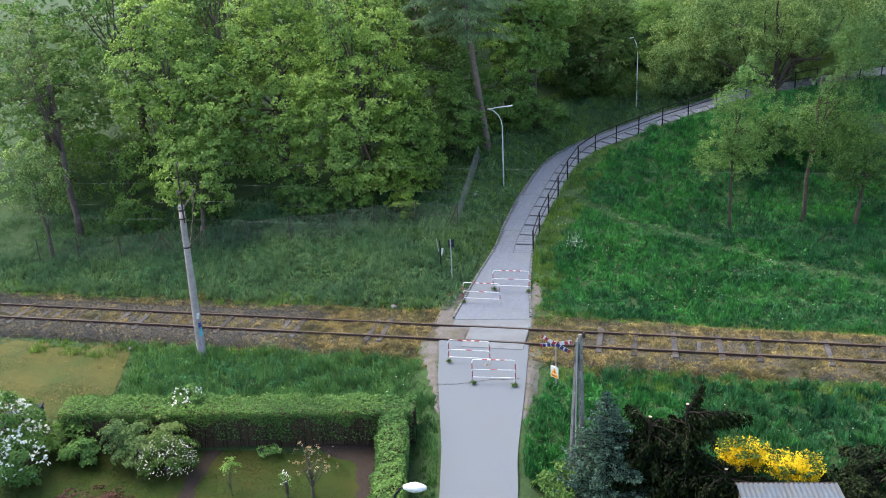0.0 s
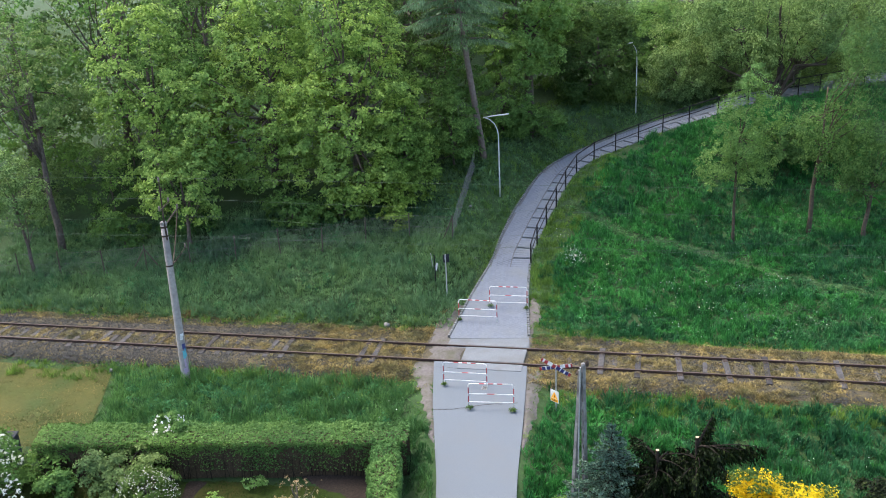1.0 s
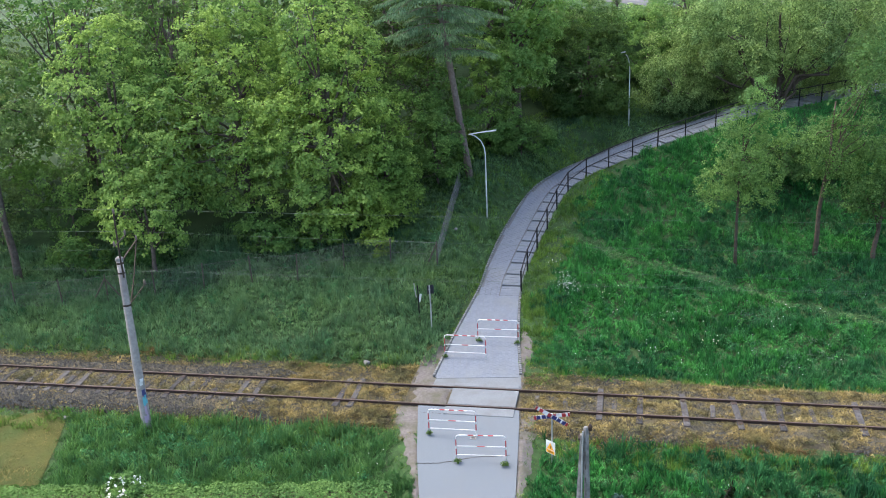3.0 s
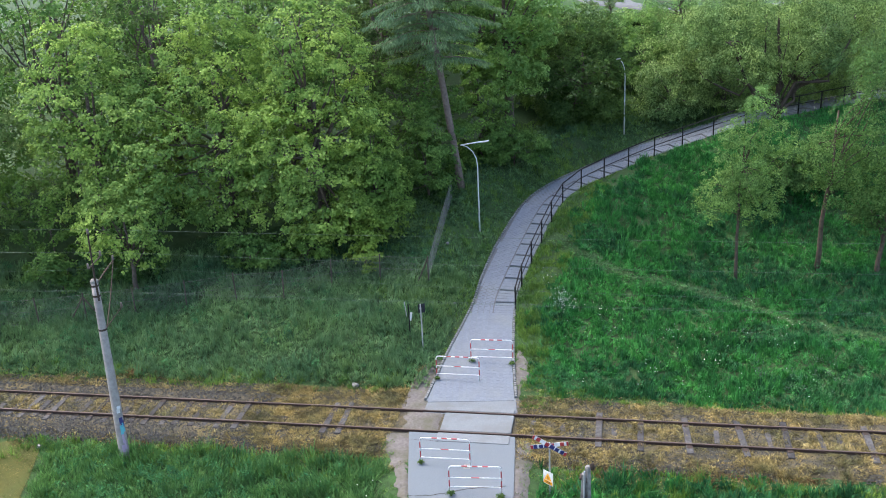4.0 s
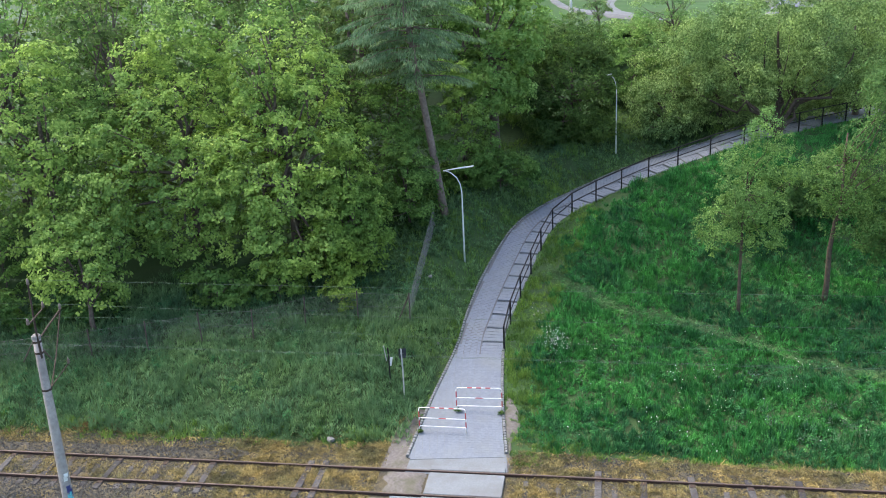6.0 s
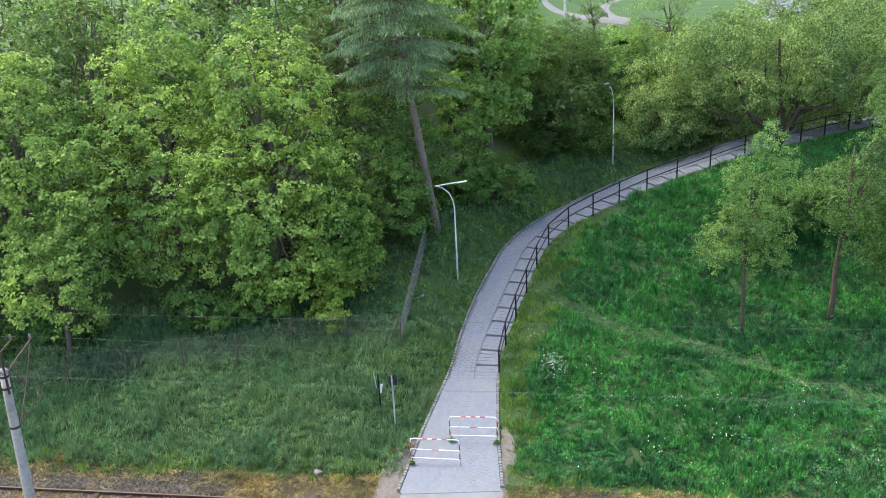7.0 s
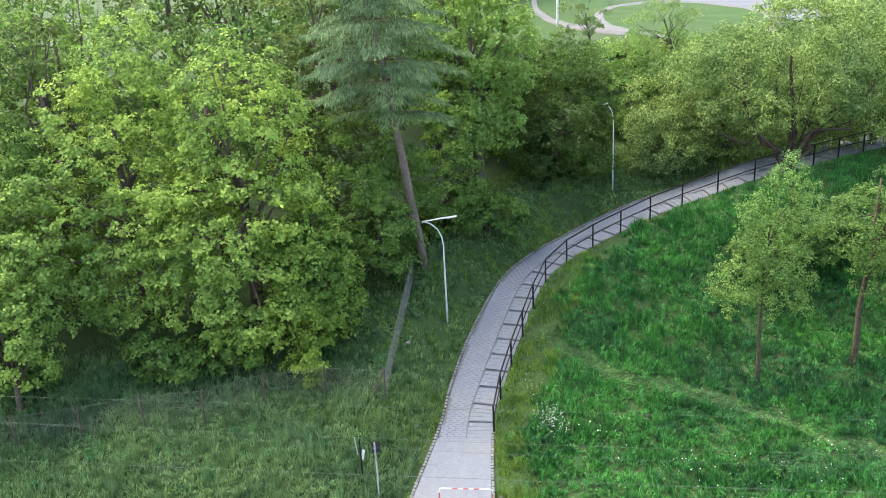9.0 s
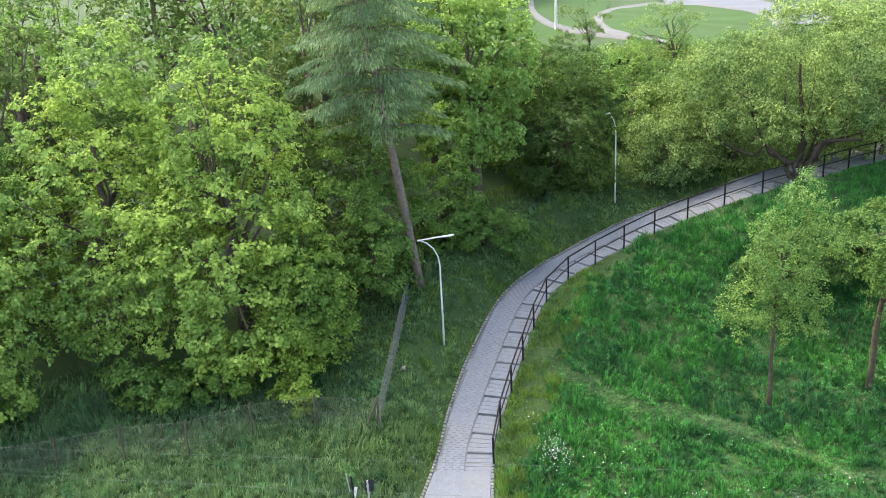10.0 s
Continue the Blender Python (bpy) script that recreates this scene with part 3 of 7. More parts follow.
for i in range(N_STEPS):
    a, b = S_STEPS + i * TREAD, S_STEPS + (i + 1) * TREAD
    s = np.linspace(a, b - 0.001, 4)
    wide = np.interp(s, ALONG, PATH[:, 3])
    right, left = on_path(s, np.full(4, -0.02)), on_path(s, STEP_WIDE / wide)
    top = tread_height(s) - 0.015
    ramp_z = np.interp(s, ALONG, PATH[:, 2]) - 0.012
    grid = np.array([[(*right[k][:2], top[k] - 0.5), (*right[k][:2], top[k]), (*left[k][:2], top[k]), (*left[k][:2], ramp_z[k])] for k in range(4)])
    sh = Shape().sheet(grid[:, ::-1])
    nxt = float(np.interp(b, ALONG, PATH[:, 2])) - 0.008
    e = grid[3]
    sh.add([e[1], e[2], (*e[2][:2], nxt), (*e[1][:2], nxt)], [(0, 3, 2, 1)])
    part("step", sh, "step", footpath, "shallow step with a grey concrete riser")

# pavers: columns from the right edge, staggered
PW, PL = 0.14, 0.215
paver_at = []
rng = np.random.default_rng(8)
s = S_PAVE
row = 0
while s < S_END - 10:
    q = float(np.interp(s, ALONG, PATH[:, 3]))
    slope = float(np.interp(s + 0.1, ALONG, PATH[:, 2]) - np.interp(s - 0.1, ALONG, PATH[:, 2])) / 0.2
    yaw = math.atan2(float(np.interp(s, ALONG, AHEAD[:, 1])), float(np.interp(s, ALONG, AHEAD[:, 0])))
    k = int((s - S_STEPS) // TREAD)
    stair = 0 <= k < N_STEPS
    for c in range(int(q / PW)):
        across = (c + 0.5) * PW
        sc = s + (0.5 * PL if c % 2 else 0)
        p = on_path(np.array(sc), np.array(across / q))
        z, tilt = p[2], math.atan(slope)
        if stair and across < STEP_WIDE:
            continue
        m = Matrix.Translation((p[0], p[1], z - 0.03 + rng.normal(0, 0.0006))) @ Euler((0, -tilt, yaw + rng.normal(0, 0.008))).to_matrix().to_4x4()
        paver_at.append(m)
        if row == 0 and c % 2:
            h = on_path(np.array(s - 0.25 * PL), np.array(across / q))
            paver_at.append(Matrix.Translation((h[0], h[1], h[2] - 0.03)) @ Euler((0, -tilt, yaw)).to_matrix().to_4x4() @ Matrix.Diagonal((0.5, 1, 1, 1)))
    s += PL
    row += 1
for k in range(N_STEPS):
    tilt = math.atan(float(tread_height(S_STEPS + (k + 0.8) * TREAD) - tread_height(S_STEPS + (k + 0.2) * TREAD)) / (0.6 * TREAD))
    for r in range(4):
        sc = S_STEPS + k * TREAD + 0.03 + (r + 0.5) * (TREAD - 0.06) / 4
        q = float(np.interp(sc, ALONG, PATH[:, 3]))
        yaw = math.atan2(float(np.interp(sc, ALONG, AHEAD[:, 1])), float(np.interp(sc, ALONG, AHEAD[:, 0])))
        lanes = round(STEP_WIDE / PW)
        fit = Matrix.Diagonal(((TREAD - 0.06) / 4 / PL, STEP_WIDE / lanes / PW, 1, 1))
        for c in range(lanes):
            p = on_path(np.array(sc), np.array((c + 0.5) * STEP_WIDE / lanes / q))
            paver_at.append(Matrix.Translation((p[0], p[1], float(tread_height(sc)) - 0.03 + rng.normal(0, 0.0006))) @ Euler((0, -tilt, yaw + rng.normal(0, 0.008))).to_matrix().to_4x4() @ fit)

# kerb of small setts on the left, and on the right below the steps
sett_left, sett_right = [], []
for k in range(260):
    s = S_PAVE + 0.2 + k * 0.16
    if s > S_END - 12:
        break
    w = float(np.interp(s, ALONG, PATH[:, 3]))
    yaw = math.atan2(float(np.interp(s, ALONG, AHEAD[:, 1])), float(np.interp(s, ALONG, AHEAD[:, 0])))
    for lst, a in ((sett_left, 1 + 0.07 / w), (sett_right, -0.07 / w)):
        if lst is sett_right and s > S_STEPS + 0.3:
            continue
        p = on_path(np.array(s), np.array(a))
        lst.append(pose(p[0], p[1], p[2] - 0.025 + rng.normal(0, 0.008), rng.normal(0, 3), rng.normal(0, 3), math.degrees(yaw) + rng.normal(0, 5)))

# ---- steel handrail beside the steps ----
handrail = tagged(new("handrail"), "black steel handrail along the stepped footpath", "railing")
posts = []
k = 0
while S_STEPS + 0.35 + k * 1.93 < S_END - 14:
    s = S_STEPS + 0.35 + k * 1.93
    p = on_path(np.array(s), np.array(-0.05))
    p[2] = float(np.interp(s, ALONG, PATH[:, 2])) + 0.05
    posts.append(p)
    k += 1
post_mesh = Shape().box((0.07, 0.07, 1.35), pose(0, 0, 0.4), 0.006).box((0.085, 0.085, 0.02), pose(0, 0, 1.075), 0.004).mesh("post")
for p in posts:
    link("post", post_mesh, "black", handrail).location = p
for a, b in zip(posts, posts[1:]):
    for h, r in ((1.05, 0.034), (0.55, 0.026)):
        part("bar", Shape().tube([a + [0, 0, h], (a + b) / 2 + [0, 0, h], b + [0, 0, h]], r, 6), "black", handrail)

# ---- red and white hoop barriers on the path ----


def hoop_barrier(x0, y0, x1, y1, z, tall=1.08):
    w = math.hypot(x1 - x0, y1 - y0)
    ob = thing("hoop_barrier", x0, y0, z, "white steel hoop barrier with red bands across the footpath", "barrier", "hoop barriers at the crossing", math.degrees(math.atan2(y1 - y0, x1 - x0)))
    r, c = 0.018, 0.09
    hoop = [(0, 0, -0.15), (0, 0, tall - c), (0.03, 0, tall - 0.03), (c, 0, tall), (w / 2, 0, tall), (w - c, 0, tall), (w - 0.03, 0, tall - 0.03), (w, 0, tall - c), (w, 0, -0.15)]
    part("hoop", Shape().tube(hoop, r, 10), "white", ob, "bent white steel tube", True)
    for h in (0.63, 0.27):
        part("crossbar", Shape().tube([(0, 0, h), (w / 2, 0, h), (w, 0, h)], 0.014, 8), "white", ob)
        if h > 0.5:
            part("red_band", Shape().tube([(w * 0.5 - 0.14, 0, h), (w * 0.5, 0, h), (w * 0.5 + 0.14, 0, h)], 0.0165, 8), "red", ob, "faded red painted band")
    for x in (0, w):
        for h in (0.78, 0.4):
            part("red_band", Shape().tube([(x, 0, h - 0.13), (x, 0, h), (x, 0, h + 0.13)], r + 0.003, 10), "red", ob, "red painted band")
    for x in (0.3, 0.5, 0.7):
        part("red_band", Shape().tube([(w * x - 0.1, 0, tall), (w * x, 0, tall), (w * x + 0.1, 0, tall)], r + 0.003, 10), "red", ob, "red painted band")
    return ob


hoop_barrier(-1.9, -2.95, -0.1, -2.93, 0.1)
hoop_barrier(-0.56, -4.62, 1.22, -4.5, 0.08)
hoop_barrier(-2.42, 3.22, -0.6, 3.2, 0.24)
hoop_barrier(-1.16, 4.62, 0.65, 4.66, 0.38)

# ---- trees ----


def leaves(rng, centres, radii, n, size, up=0.6, shell=0.55, droop=0.0, slim=0.7, pointed=False, stray=0.2):
    """Leaf quads on the shells of many clumps: corners and faces."""
    k = rng.integers(0, len(centres), n)
    u = rng.normal(0, 1, (n, 3))
    u /= np.linalg.norm(u, axis=1)[:, None]
    u[:, 2] = np.where(u[:, 2] < -0.35, -u[:, 2], u[:, 2])
    r = (shell + (1 - shell) * rng.random(n)) * rng.uniform(0.85, 1.15, n)
    p = centres[k] + u * radii[k] * r[:, None] * np.where(rng.random(n) < stray, rng.uniform(1.0, 1.7, n), 1.0)[:, None]
    nrm = u * 0.7 + [0, 0, up] + rng.normal(0, 0.45, (n, 3))
    nrm /= np.linalg.norm(nrm, axis=1)[:, None]
    a = np.cross(nrm, rng.normal(0, 1, (n, 3)))
    a[:, 2] -= droop
    a /= np.linalg.norm(a, axis=1)[:, None] + 1e-9
    b = np.cross(nrm, a)
    s = (size * rng.uniform(0.6, 1.3, n))[:, None]
    if pointed:
        v = np.stack([p - a * s * 0.4 - b * s * slim * 0.55, p + a * s * 0.65 + nrm * s * 0.15, p - a * s * 0.4 + b * s * slim * 0.55], 1)
        return v.reshape(-1, 3), np.arange(3 * n).reshape(-1, 3)
    v = np.stack([p - a * s * 0.5, p + b * s * slim * 0.5 + nrm * s * 0.12, p + a * s * 0.5, p - b * s * slim * 0.5 + nrm * s * 0.12], 1)
    return v.reshape(-1, 3), np.arange(4 * n).reshape(-1, 4)


def rosettes(rng, tips, axes, per, size, wide=0.75, droop=0.5, stretch=0.0, spread=0.5):
    """Leaves set round twig tips: each a folded blade that points outwards and hangs a little."""
    n = len(tips) * per
    k = np.repeat(np.arange(len(tips)), per)
    ax = axes[k]
    a = np.tile(np.arange(per) * 2.4, len(tips)) + np.repeat(rng.uniform(0, 6.28, len(tips)), per) + rng.normal(0, 0.35, n)
    ref = np.where(np.abs(ax[:, 2:]) < 0.9, [[0, 0, 1.0]], [[1.0, 0, 0]])
    e1 = np.cross(ax, ref)
    e1 /= np.linalg.norm(e1, axis=1)[:, None] + 1e-9
    e2 = np.cross(ax, e1)
    d = e1 * np.cos(a)[:, None] + e2 * np.sin(a)[:, None] + ax * rng.normal(0.15, 0.35, n)[:, None]
    d[:, 2] -= droop * rng.uniform(0.3, 1.3, n)
    d /= np.linalg.norm(d, axis=1)[:, None] + 1e-9
    side = np.cross(d, ax)
    side /= np.linalg.norm(side, axis=1)[:, None] + 1e-9
    nrm = np.cross(side, d)
    s = (size * rng.uniform(0.65, 1.3, n))[:, None]
    along = np.tile(np.arange(per) / max(per - 1, 1) - 0.5, len(tips))
    p = tips[k] + ax * (stretch * along)[:, None] + d * s * rng.uniform(0.0, spread, n)[:, None]
    v = np.stack([p, p + d * s * 0.5 + side * s * wide * 0.5 + nrm * s * 0.1, p + d * s - nrm * s * 0.12, p + d * s * 0.5 - side * s * wide * 0.5 + nrm * s * 0.1], 1)
    return v.reshape(-1, 3), np.arange(4 * n).reshape(-1, 4)


def limb(shape, rng, a, b, r0, r1, sag=0.1, n=5, sides=6, bent=0.04):
    a, b = np.asarray(a, float), np.asarray(b, float)
    t = np.linspace(0, 1, n)[:, None]
    p = a + (b - a) * t + rng.normal(0, bent, (n, 3)) * np.linalg.norm(b - a) * t * (1 - t) * 4
    p[:, 2] += sag * np.linalg.norm(b - a) * (t * (1 - t) * 2)[:, 0]
    shape.tube(p, np.linspace(r0, r1, n), sides)
    return p


def broadleaf(x, y, centre, radii, n_leaf, size, material, label, category="tree", trunk=0.22, clumps=70, clump=0.28, seed=1, bark="bark", low=-0.75, name="tree", droop=0.5, slim=0.75, limbs=14, group="", fork=0.45, fill=0.3, limb_r=0.34, flat=0.72, dense=0.61, forks=(), lobes=(), per=6, stretch=0.0, rise=0.5):
    """A tree that stands at x, y; the crown's centre (or its lobes) in the place's metres."""
    rng = np.random.default_rng(seed)
    z0 = ground_at(x, y)
    ob = thing(name, x, y, z0, label, category, group)
    root = np.array([x, y, z0])
    c = np.array(centre, float) - root
    R = np.array(radii, float)
    balls = [(np.array(q, float) - root, np.array(r, float)) for q, r in lobes] or [(c, R)]
    area = np.array([(r[0] * r[1] + r[0] * r[2] + r[1] * r[2]) for _, r in balls])
    pts, out, far = [], [], []
    for (q, r), share in zip(balls, area / area.sum()):
        m = max(4, int(clumps * share * 1.25)) if len(balls) > 1 else clumps
        u = rng.normal(0, 1, (m * 3, 3))
        u /= np.linalg.norm(u, axis=1)[:, None]
        u = u[u[:, 2] > low][:m]
        f = np.where(rng.random(len(u)) < fill, rng.uniform(0.35, 0.75, len(u)), rng.uniform(0.78, 1.02, len(u)))
        w = q + u * r * f[:, None] + rng.normal(0, 0.04, (len(u), 3)) * r
        deep = np.ones(len(u), bool)
        for q2, r2 in balls:
            if q2 is not q:
                deep &= np.linalg.norm((w - q2) / r2, axis=1) > 0.72
        pts.append(w[deep]), far.append(f[deep])
        o = u / r
        out.append((o / np.linalg.norm(o, axis=1)[:, None])[deep])
    pts, out, far = np.concatenate(pts), np.concatenate(out), np.concatenate(far)
    pts[:, 2] = np.maximum(pts[:, 2], 0.25)
    rad = clump * R.mean() * rng.uniform(0.65, 1.35, (len(pts), 1)) * np.array([[1.0, 1.0, flat]])
    n = int(n_leaf * dense / per)
    k = rng.integers(0, len(pts), n)
    u = rng.normal(0, 1, (n, 3)) + out[k] * 0.7
    u /= np.linalg.norm(u, axis=1)[:, None]
    u[:, 2] = np.where(u[:, 2] < -0.25, -u[:, 2], u[:, 2])
    tips = pts[k] + u * rad[k] * rng.uniform(0.7, 1.12, (n, 1)) * np.where(rng.random((n, 1)) < 0.1, 1.3, 1.0)
    axis = u * 0.5 + out[k] * 0.4 + [0, 0, rise] + rng.normal(0, 0.25, (n, 3))
    axis /= np.linalg.norm(axis, axis=1)[:, None]
    v, f = rosettes(rng, tips, axis, per, size * 1.1, slim, droop, stretch)
    me = arrays("crown", v, f)
    sh = Shape()
    top = np.array([c[0] * 0.95, c[1] * 0.95, c[2] + R[2] * 0.35])
    stem = limb(sh, rng, (0, 0, -0.3), top, trunk * 1.15, trunk * 0.3, 0.0, 7, 9, 0.012)
    for i in np.argsort(-far)[:limbs]:
        j = min(1 + int(fork * 6 * rng.uniform(0.6, 1.5)), 5)
        limb(sh, rng, stem[j], c + (pts[i] - c) * 0.9, trunk * limb_r, trunk * 0.05, 0.06, 5, 6)
    for q in forks:
        limb(sh, rng, stem[0] + [0, 0, 0.5], np.array(q) - root, trunk * 0.7, trunk * 0.18, 0.1, 9, 8, 0.07)
    part("trunk", sh, bark, ob, smooth=True)
    link("crown", me, material, ob)
    return ob


WOOD = "trees of the wooded slope"
broadleaf(-10.4, 14.6, (-10.2, 13.8, 8.8), (3.6, 3.6, 6.0), 42000, 0.155, "maple", "large maple with fresh yellow-green spring leaves", "tree", 0.3, 760, 0.1, 21, group=WOOD, low=-0.95, fill=0.35,
          lobes=(((-10.2, 14.3, 10.9), (2.7, 2.8, 4.4)), ((-8.8, 12.9, 8.2), (2.4, 2.4, 3.9)), ((-11.6, 12.4, 7.0), (3.0, 2.8, 4.2)), ((-9.6, 11.8, 5.2), (2.6, 2.2, 2.7))))
broadleaf(-6.9, 13.2, (-7.1, 12.4, 6.0), (1.9, 2.0, 3.3), 29899, 0.121, "hornbeam", "round hornbeam with small yellowish green leaves", "tree", 0.16, 420, 0.13, 22, group=WOOD, low=-0.95, fill=0.35,
          lobes=(((-7.3, 12.6, 6.5), (1.6, 1.7, 2.6)), ((-7.6, 11.8, 4.6), (1.4, 1.3, 1.6)), ((-6.4, 12.6, 5.2), (1.15, 1.2, 2.0))))
broadleaf(-15.6, 14.6, (-15.6, 14.2, 9.6), (3.7, 3.5, 6.6), 42000, 0.155, "maple", "tall maple with pale spring leaves", "tree", 0.28, 760, 0.1, 23, group=WOOD, low=-0.95, fill=0.35,
          lobes=(((-14.9, 14.9, 13.6), (1.9, 1.9, 3.0)), ((-16.0, 14.3, 10.8), (3.2, 3.1, 3.9)), ((-15.2, 12.6, 7.6), (3.3, 2.9, 4.0)), ((-18.2, 11.6, 7.4), (3.0, 2.9, 3.9))))
broadleaf(-18.6, 8.6, (-18.6, 8.4, 5.0), (2.3, 1.9, 2.6), 9000, 0.15, "maple", "young maple with thin stems behind the fence", "tree", 0.12, 130, 0.15, 123, group=WOOD, low=-0.8)
broadleaf(-13.2, 18.6, (-13.2, 18.4, 10.0), (3.6, 3.0, 5.0), 9000, 0.17, "midleaf", "maple standing behind others with dull leaves", "tree", 0.28, 160, 0.14, 24, group=WOOD)
broadleaf(-22.0, 12.6, (-21.8, 12.4, 9.0), (3.2, 3.2, 5.4), 20000, 0.17, "maple", "tall maple with a forked pale trunk", "tree", 0.26, 300, 0.13, 25, low=-0.85, group=WOOD)
broadleaf(-26.7, 8.6, (-28.4, 10.8, 9.6), (3.0, 3.0, 4.2), 8000, 0.15, "olive", "old tree with a bare leaning trunk and thin crown", "tree", 0.2, 150, 0.14, 125, low=-0.5, group=WOOD, limbs=12, limb_r=0.3, fork=0.5)
broadleaf(-27.0, 6.2, (-27.4, 6.2, 5.0), (1.6, 1.5, 2.4), 9200, 0.156, "willow", "small silvery willow beside the fence", "tree", 0.1, 90, 0.19, 26, group=WOOD, slim=0.45, stretch=0.2)
broadleaf(-31, 14, (-31, 14, 8.5), (4.0, 3.6, 6.0), 9000, 0.2, "midleaf", "tall tree with dull thin foliage", "tree", 0.26, 110, 0.18, 126, group=WOOD, low=-0.8)
broadleaf(-5.2, 17.2, (-5.3, 16.4, 6.0), (1.7, 1.4, 2.5), 13799, 0.121, "midleaf", "slim green shrub growing beside a larch trunk", "shrub", 0.07, 100, 0.2, 27, name="shrub")
broadleaf(-7.2, 10.3, (-7.2, 10.2, 3.0), (0.8, 0.7, 0.8), 3449, 0.121, "hornbeam", "low yellow-green bush growing over the fence", "shrub", 0.04, 30, 0.3, 28, name="shrub")
broadleaf(-6.8, 20.5, (-6.6, 19.6, 7.2), (3.0, 2.4, 4.4), 23000, 0.142, "midleaf", "dark understorey hazel in the shade of taller trees", "shrub", 0.12, 150, 0.18, 29, name="shrub", low=-0.9)
broadleaf(-2.9, 21.8, (-2.9, 21.4, 6.7), (1.9, 1.4, 2.6), 14949, 0.135, "midleaf", "green hazel bush beneath a maple", "shrub", 0.08, 90, 0.2, 129, name="shrub", low=-0.9)
broadleaf(-1.6, 25.6, (-1.8, 25.2, 11.8), (3.0, 3.0, 5.2), 42000, 0.165, "bright", "maple with bright green dense foliage", "tree", 0.3, 520, 0.11, 30, low=-0.9, group=WOOD, fill=0.35,
          lobes=(((-2.6, 25.6, 13.8), (2.4, 2.6, 3.3)), ((-1.0, 24.8, 12.6), (1.8, 2.2, 3.4)), ((-2.5, 24.4, 10.4), (2.2, 2.3, 2.8)), ((-0.8, 24.6, 9.6), (1.4, 1.7, 1.6)), ((0.1, 24.9, 13.2), (1.3, 1.7, 2.6))))
broadleaf(2.9, 29.0, (2.7, 28.2, 8.6), (2.9, 2.6, 4.1), 41400, 0.135, "darkleaf", "dense dark green rounded tree", "tree", 0.2, 420, 0.13, 31, low=-0.95, group=WOOD,
          lobes=(((2.9, 28.4, 9.0), (2.4, 2.4, 3.7)), ((1.7, 27.8, 7.6), (1.9, 1.9, 2.6)), ((4.0, 27.8, 7.4), (1.5, 1.6, 2.4))))
broadleaf(-0.9, 21.4, (-0.9, 21.3, 5.6), (2.0, 0.8, 1.0), 5979, 0.142, "midleaf", "low green undergrowth under the trees", "shrub", 0.04, 40, 0.3, 32, name="shrub")
broadleaf(0.6, 30.5, (0.4, 30.2, 8.6), (2.6, 1.6, 4.0), 13799, 0.156, "midleaf", "dull green hazel between two larger trees", "shrub", 0.1, 120, 0.17, 140, name="shrub", low=-0.95)
broadleaf(6.6, 33.8, (6.6, 33.5, 8.2), (2.2, 1.6, 3.2), 12649, 0.156, "midleaf", "dull green bush behind a street lamp", "shrub", 0.1, 110, 0.17, 141, name="shrub", low=-0.95)
for x, y, zc, r, n, seed, mat in ((-19.5, 9.9, 2.7, (1.6, 1.1, 1.1), 4500, 130, "midleaf"), (-13.2, 10.4, 3.1, (1.7, 1.0, 1.1), 4500, 131, "midleaf"), (-23, 9.2, 2.3, (1.6, 1.1, 1.1), 4500, 132, "midleaf"), (-10.3, 10.9, 3.2, (1.3, 0.9, 1.0), 3500, 133, "midleaf"), (-25.2, 12.2, 4.4, (2.4, 1.6, 2.6), 6500, 135, "midleaf"), (-29.8, 12.0, 4.2, (2.4, 1.6, 2.6), 6000, 136, "olive"), (-21.0, 15.5, 5.6, (2.6, 1.6, 2.8), 6500, 137, "midleaf"), (-26.0, 16.5, 6.2, (2.8, 1.8, 3.0), 6500, 138, "olive"), (-31.5, 16.5, 6.0, (2.8, 1.8, 3.0), 5500, 139, "midleaf")):
    broadleaf(x, y, (x, y, zc), r, n, 0.14, mat, "green undergrowth bush behind the fence", "shrub", 0.05, 40, 0.28, seed, name="shrub", low=-0.95, group="bushes behind the fence")
for x, y, zc, r, n, size, seed, mat, mood in ((9.0, 31.8, 8.0, (3.0, 2.4, 3.4), 29899, 0.142, 33, "willow", "broad willow with pale feathery foliage"), (8.2, 29.4, 7.0, (2.3, 1.5, 2.3), 19550, 0.142, 233, "willow", "low willow with foliage down to the grass"), (11.6, 30.6, 7.6, (2.3, 1.5, 2.3), 17250, 0.142, 234, "willow", "low willow with foliage down to the grass"), (16.0, 31.6, 7.9, (2.4, 1.4, 2.2), 15000, 0.142, 235, "willow", "low willow with foliage down to the grass"), (19.8, 32.2, 8.2, (2.6, 1.5, 2.4), 15000, 0.142, 236, "willow", "low willow with foliage down to the grass"), (13.4, 36.6, 9.0, (4.0, 3.0, 2.9), 20000, 0.156, 133, "willow", "broad willow with pale feathery foliage"),
                                              (20.2, 36.0, 9.6, (4.6, 3.6, 4.2), 21000, 0.156, 34, "willow", "broad willow with pale feathery foliage"), (25.5, 38, 9.8, (5.0, 4.4, 5.0), 14000, 0.15, 35, "willow", "broad willow with pale feathery foliage"),
                                              (8.2, 38.5, 8.9, (4.2, 3.2, 3.1), 14000, 0.18, 135, "aspen", "light green tree behind willows")):
    broadleaf(x, y, (x, y - 0.4, zc), r, n, size, mat, mood, "tree", 0.2, 240, 0.15, seed, low=-0.95, group=WOOD, slim=0.42, limbs=10, stretch=0.22, rise=0.35, flat=0.9)
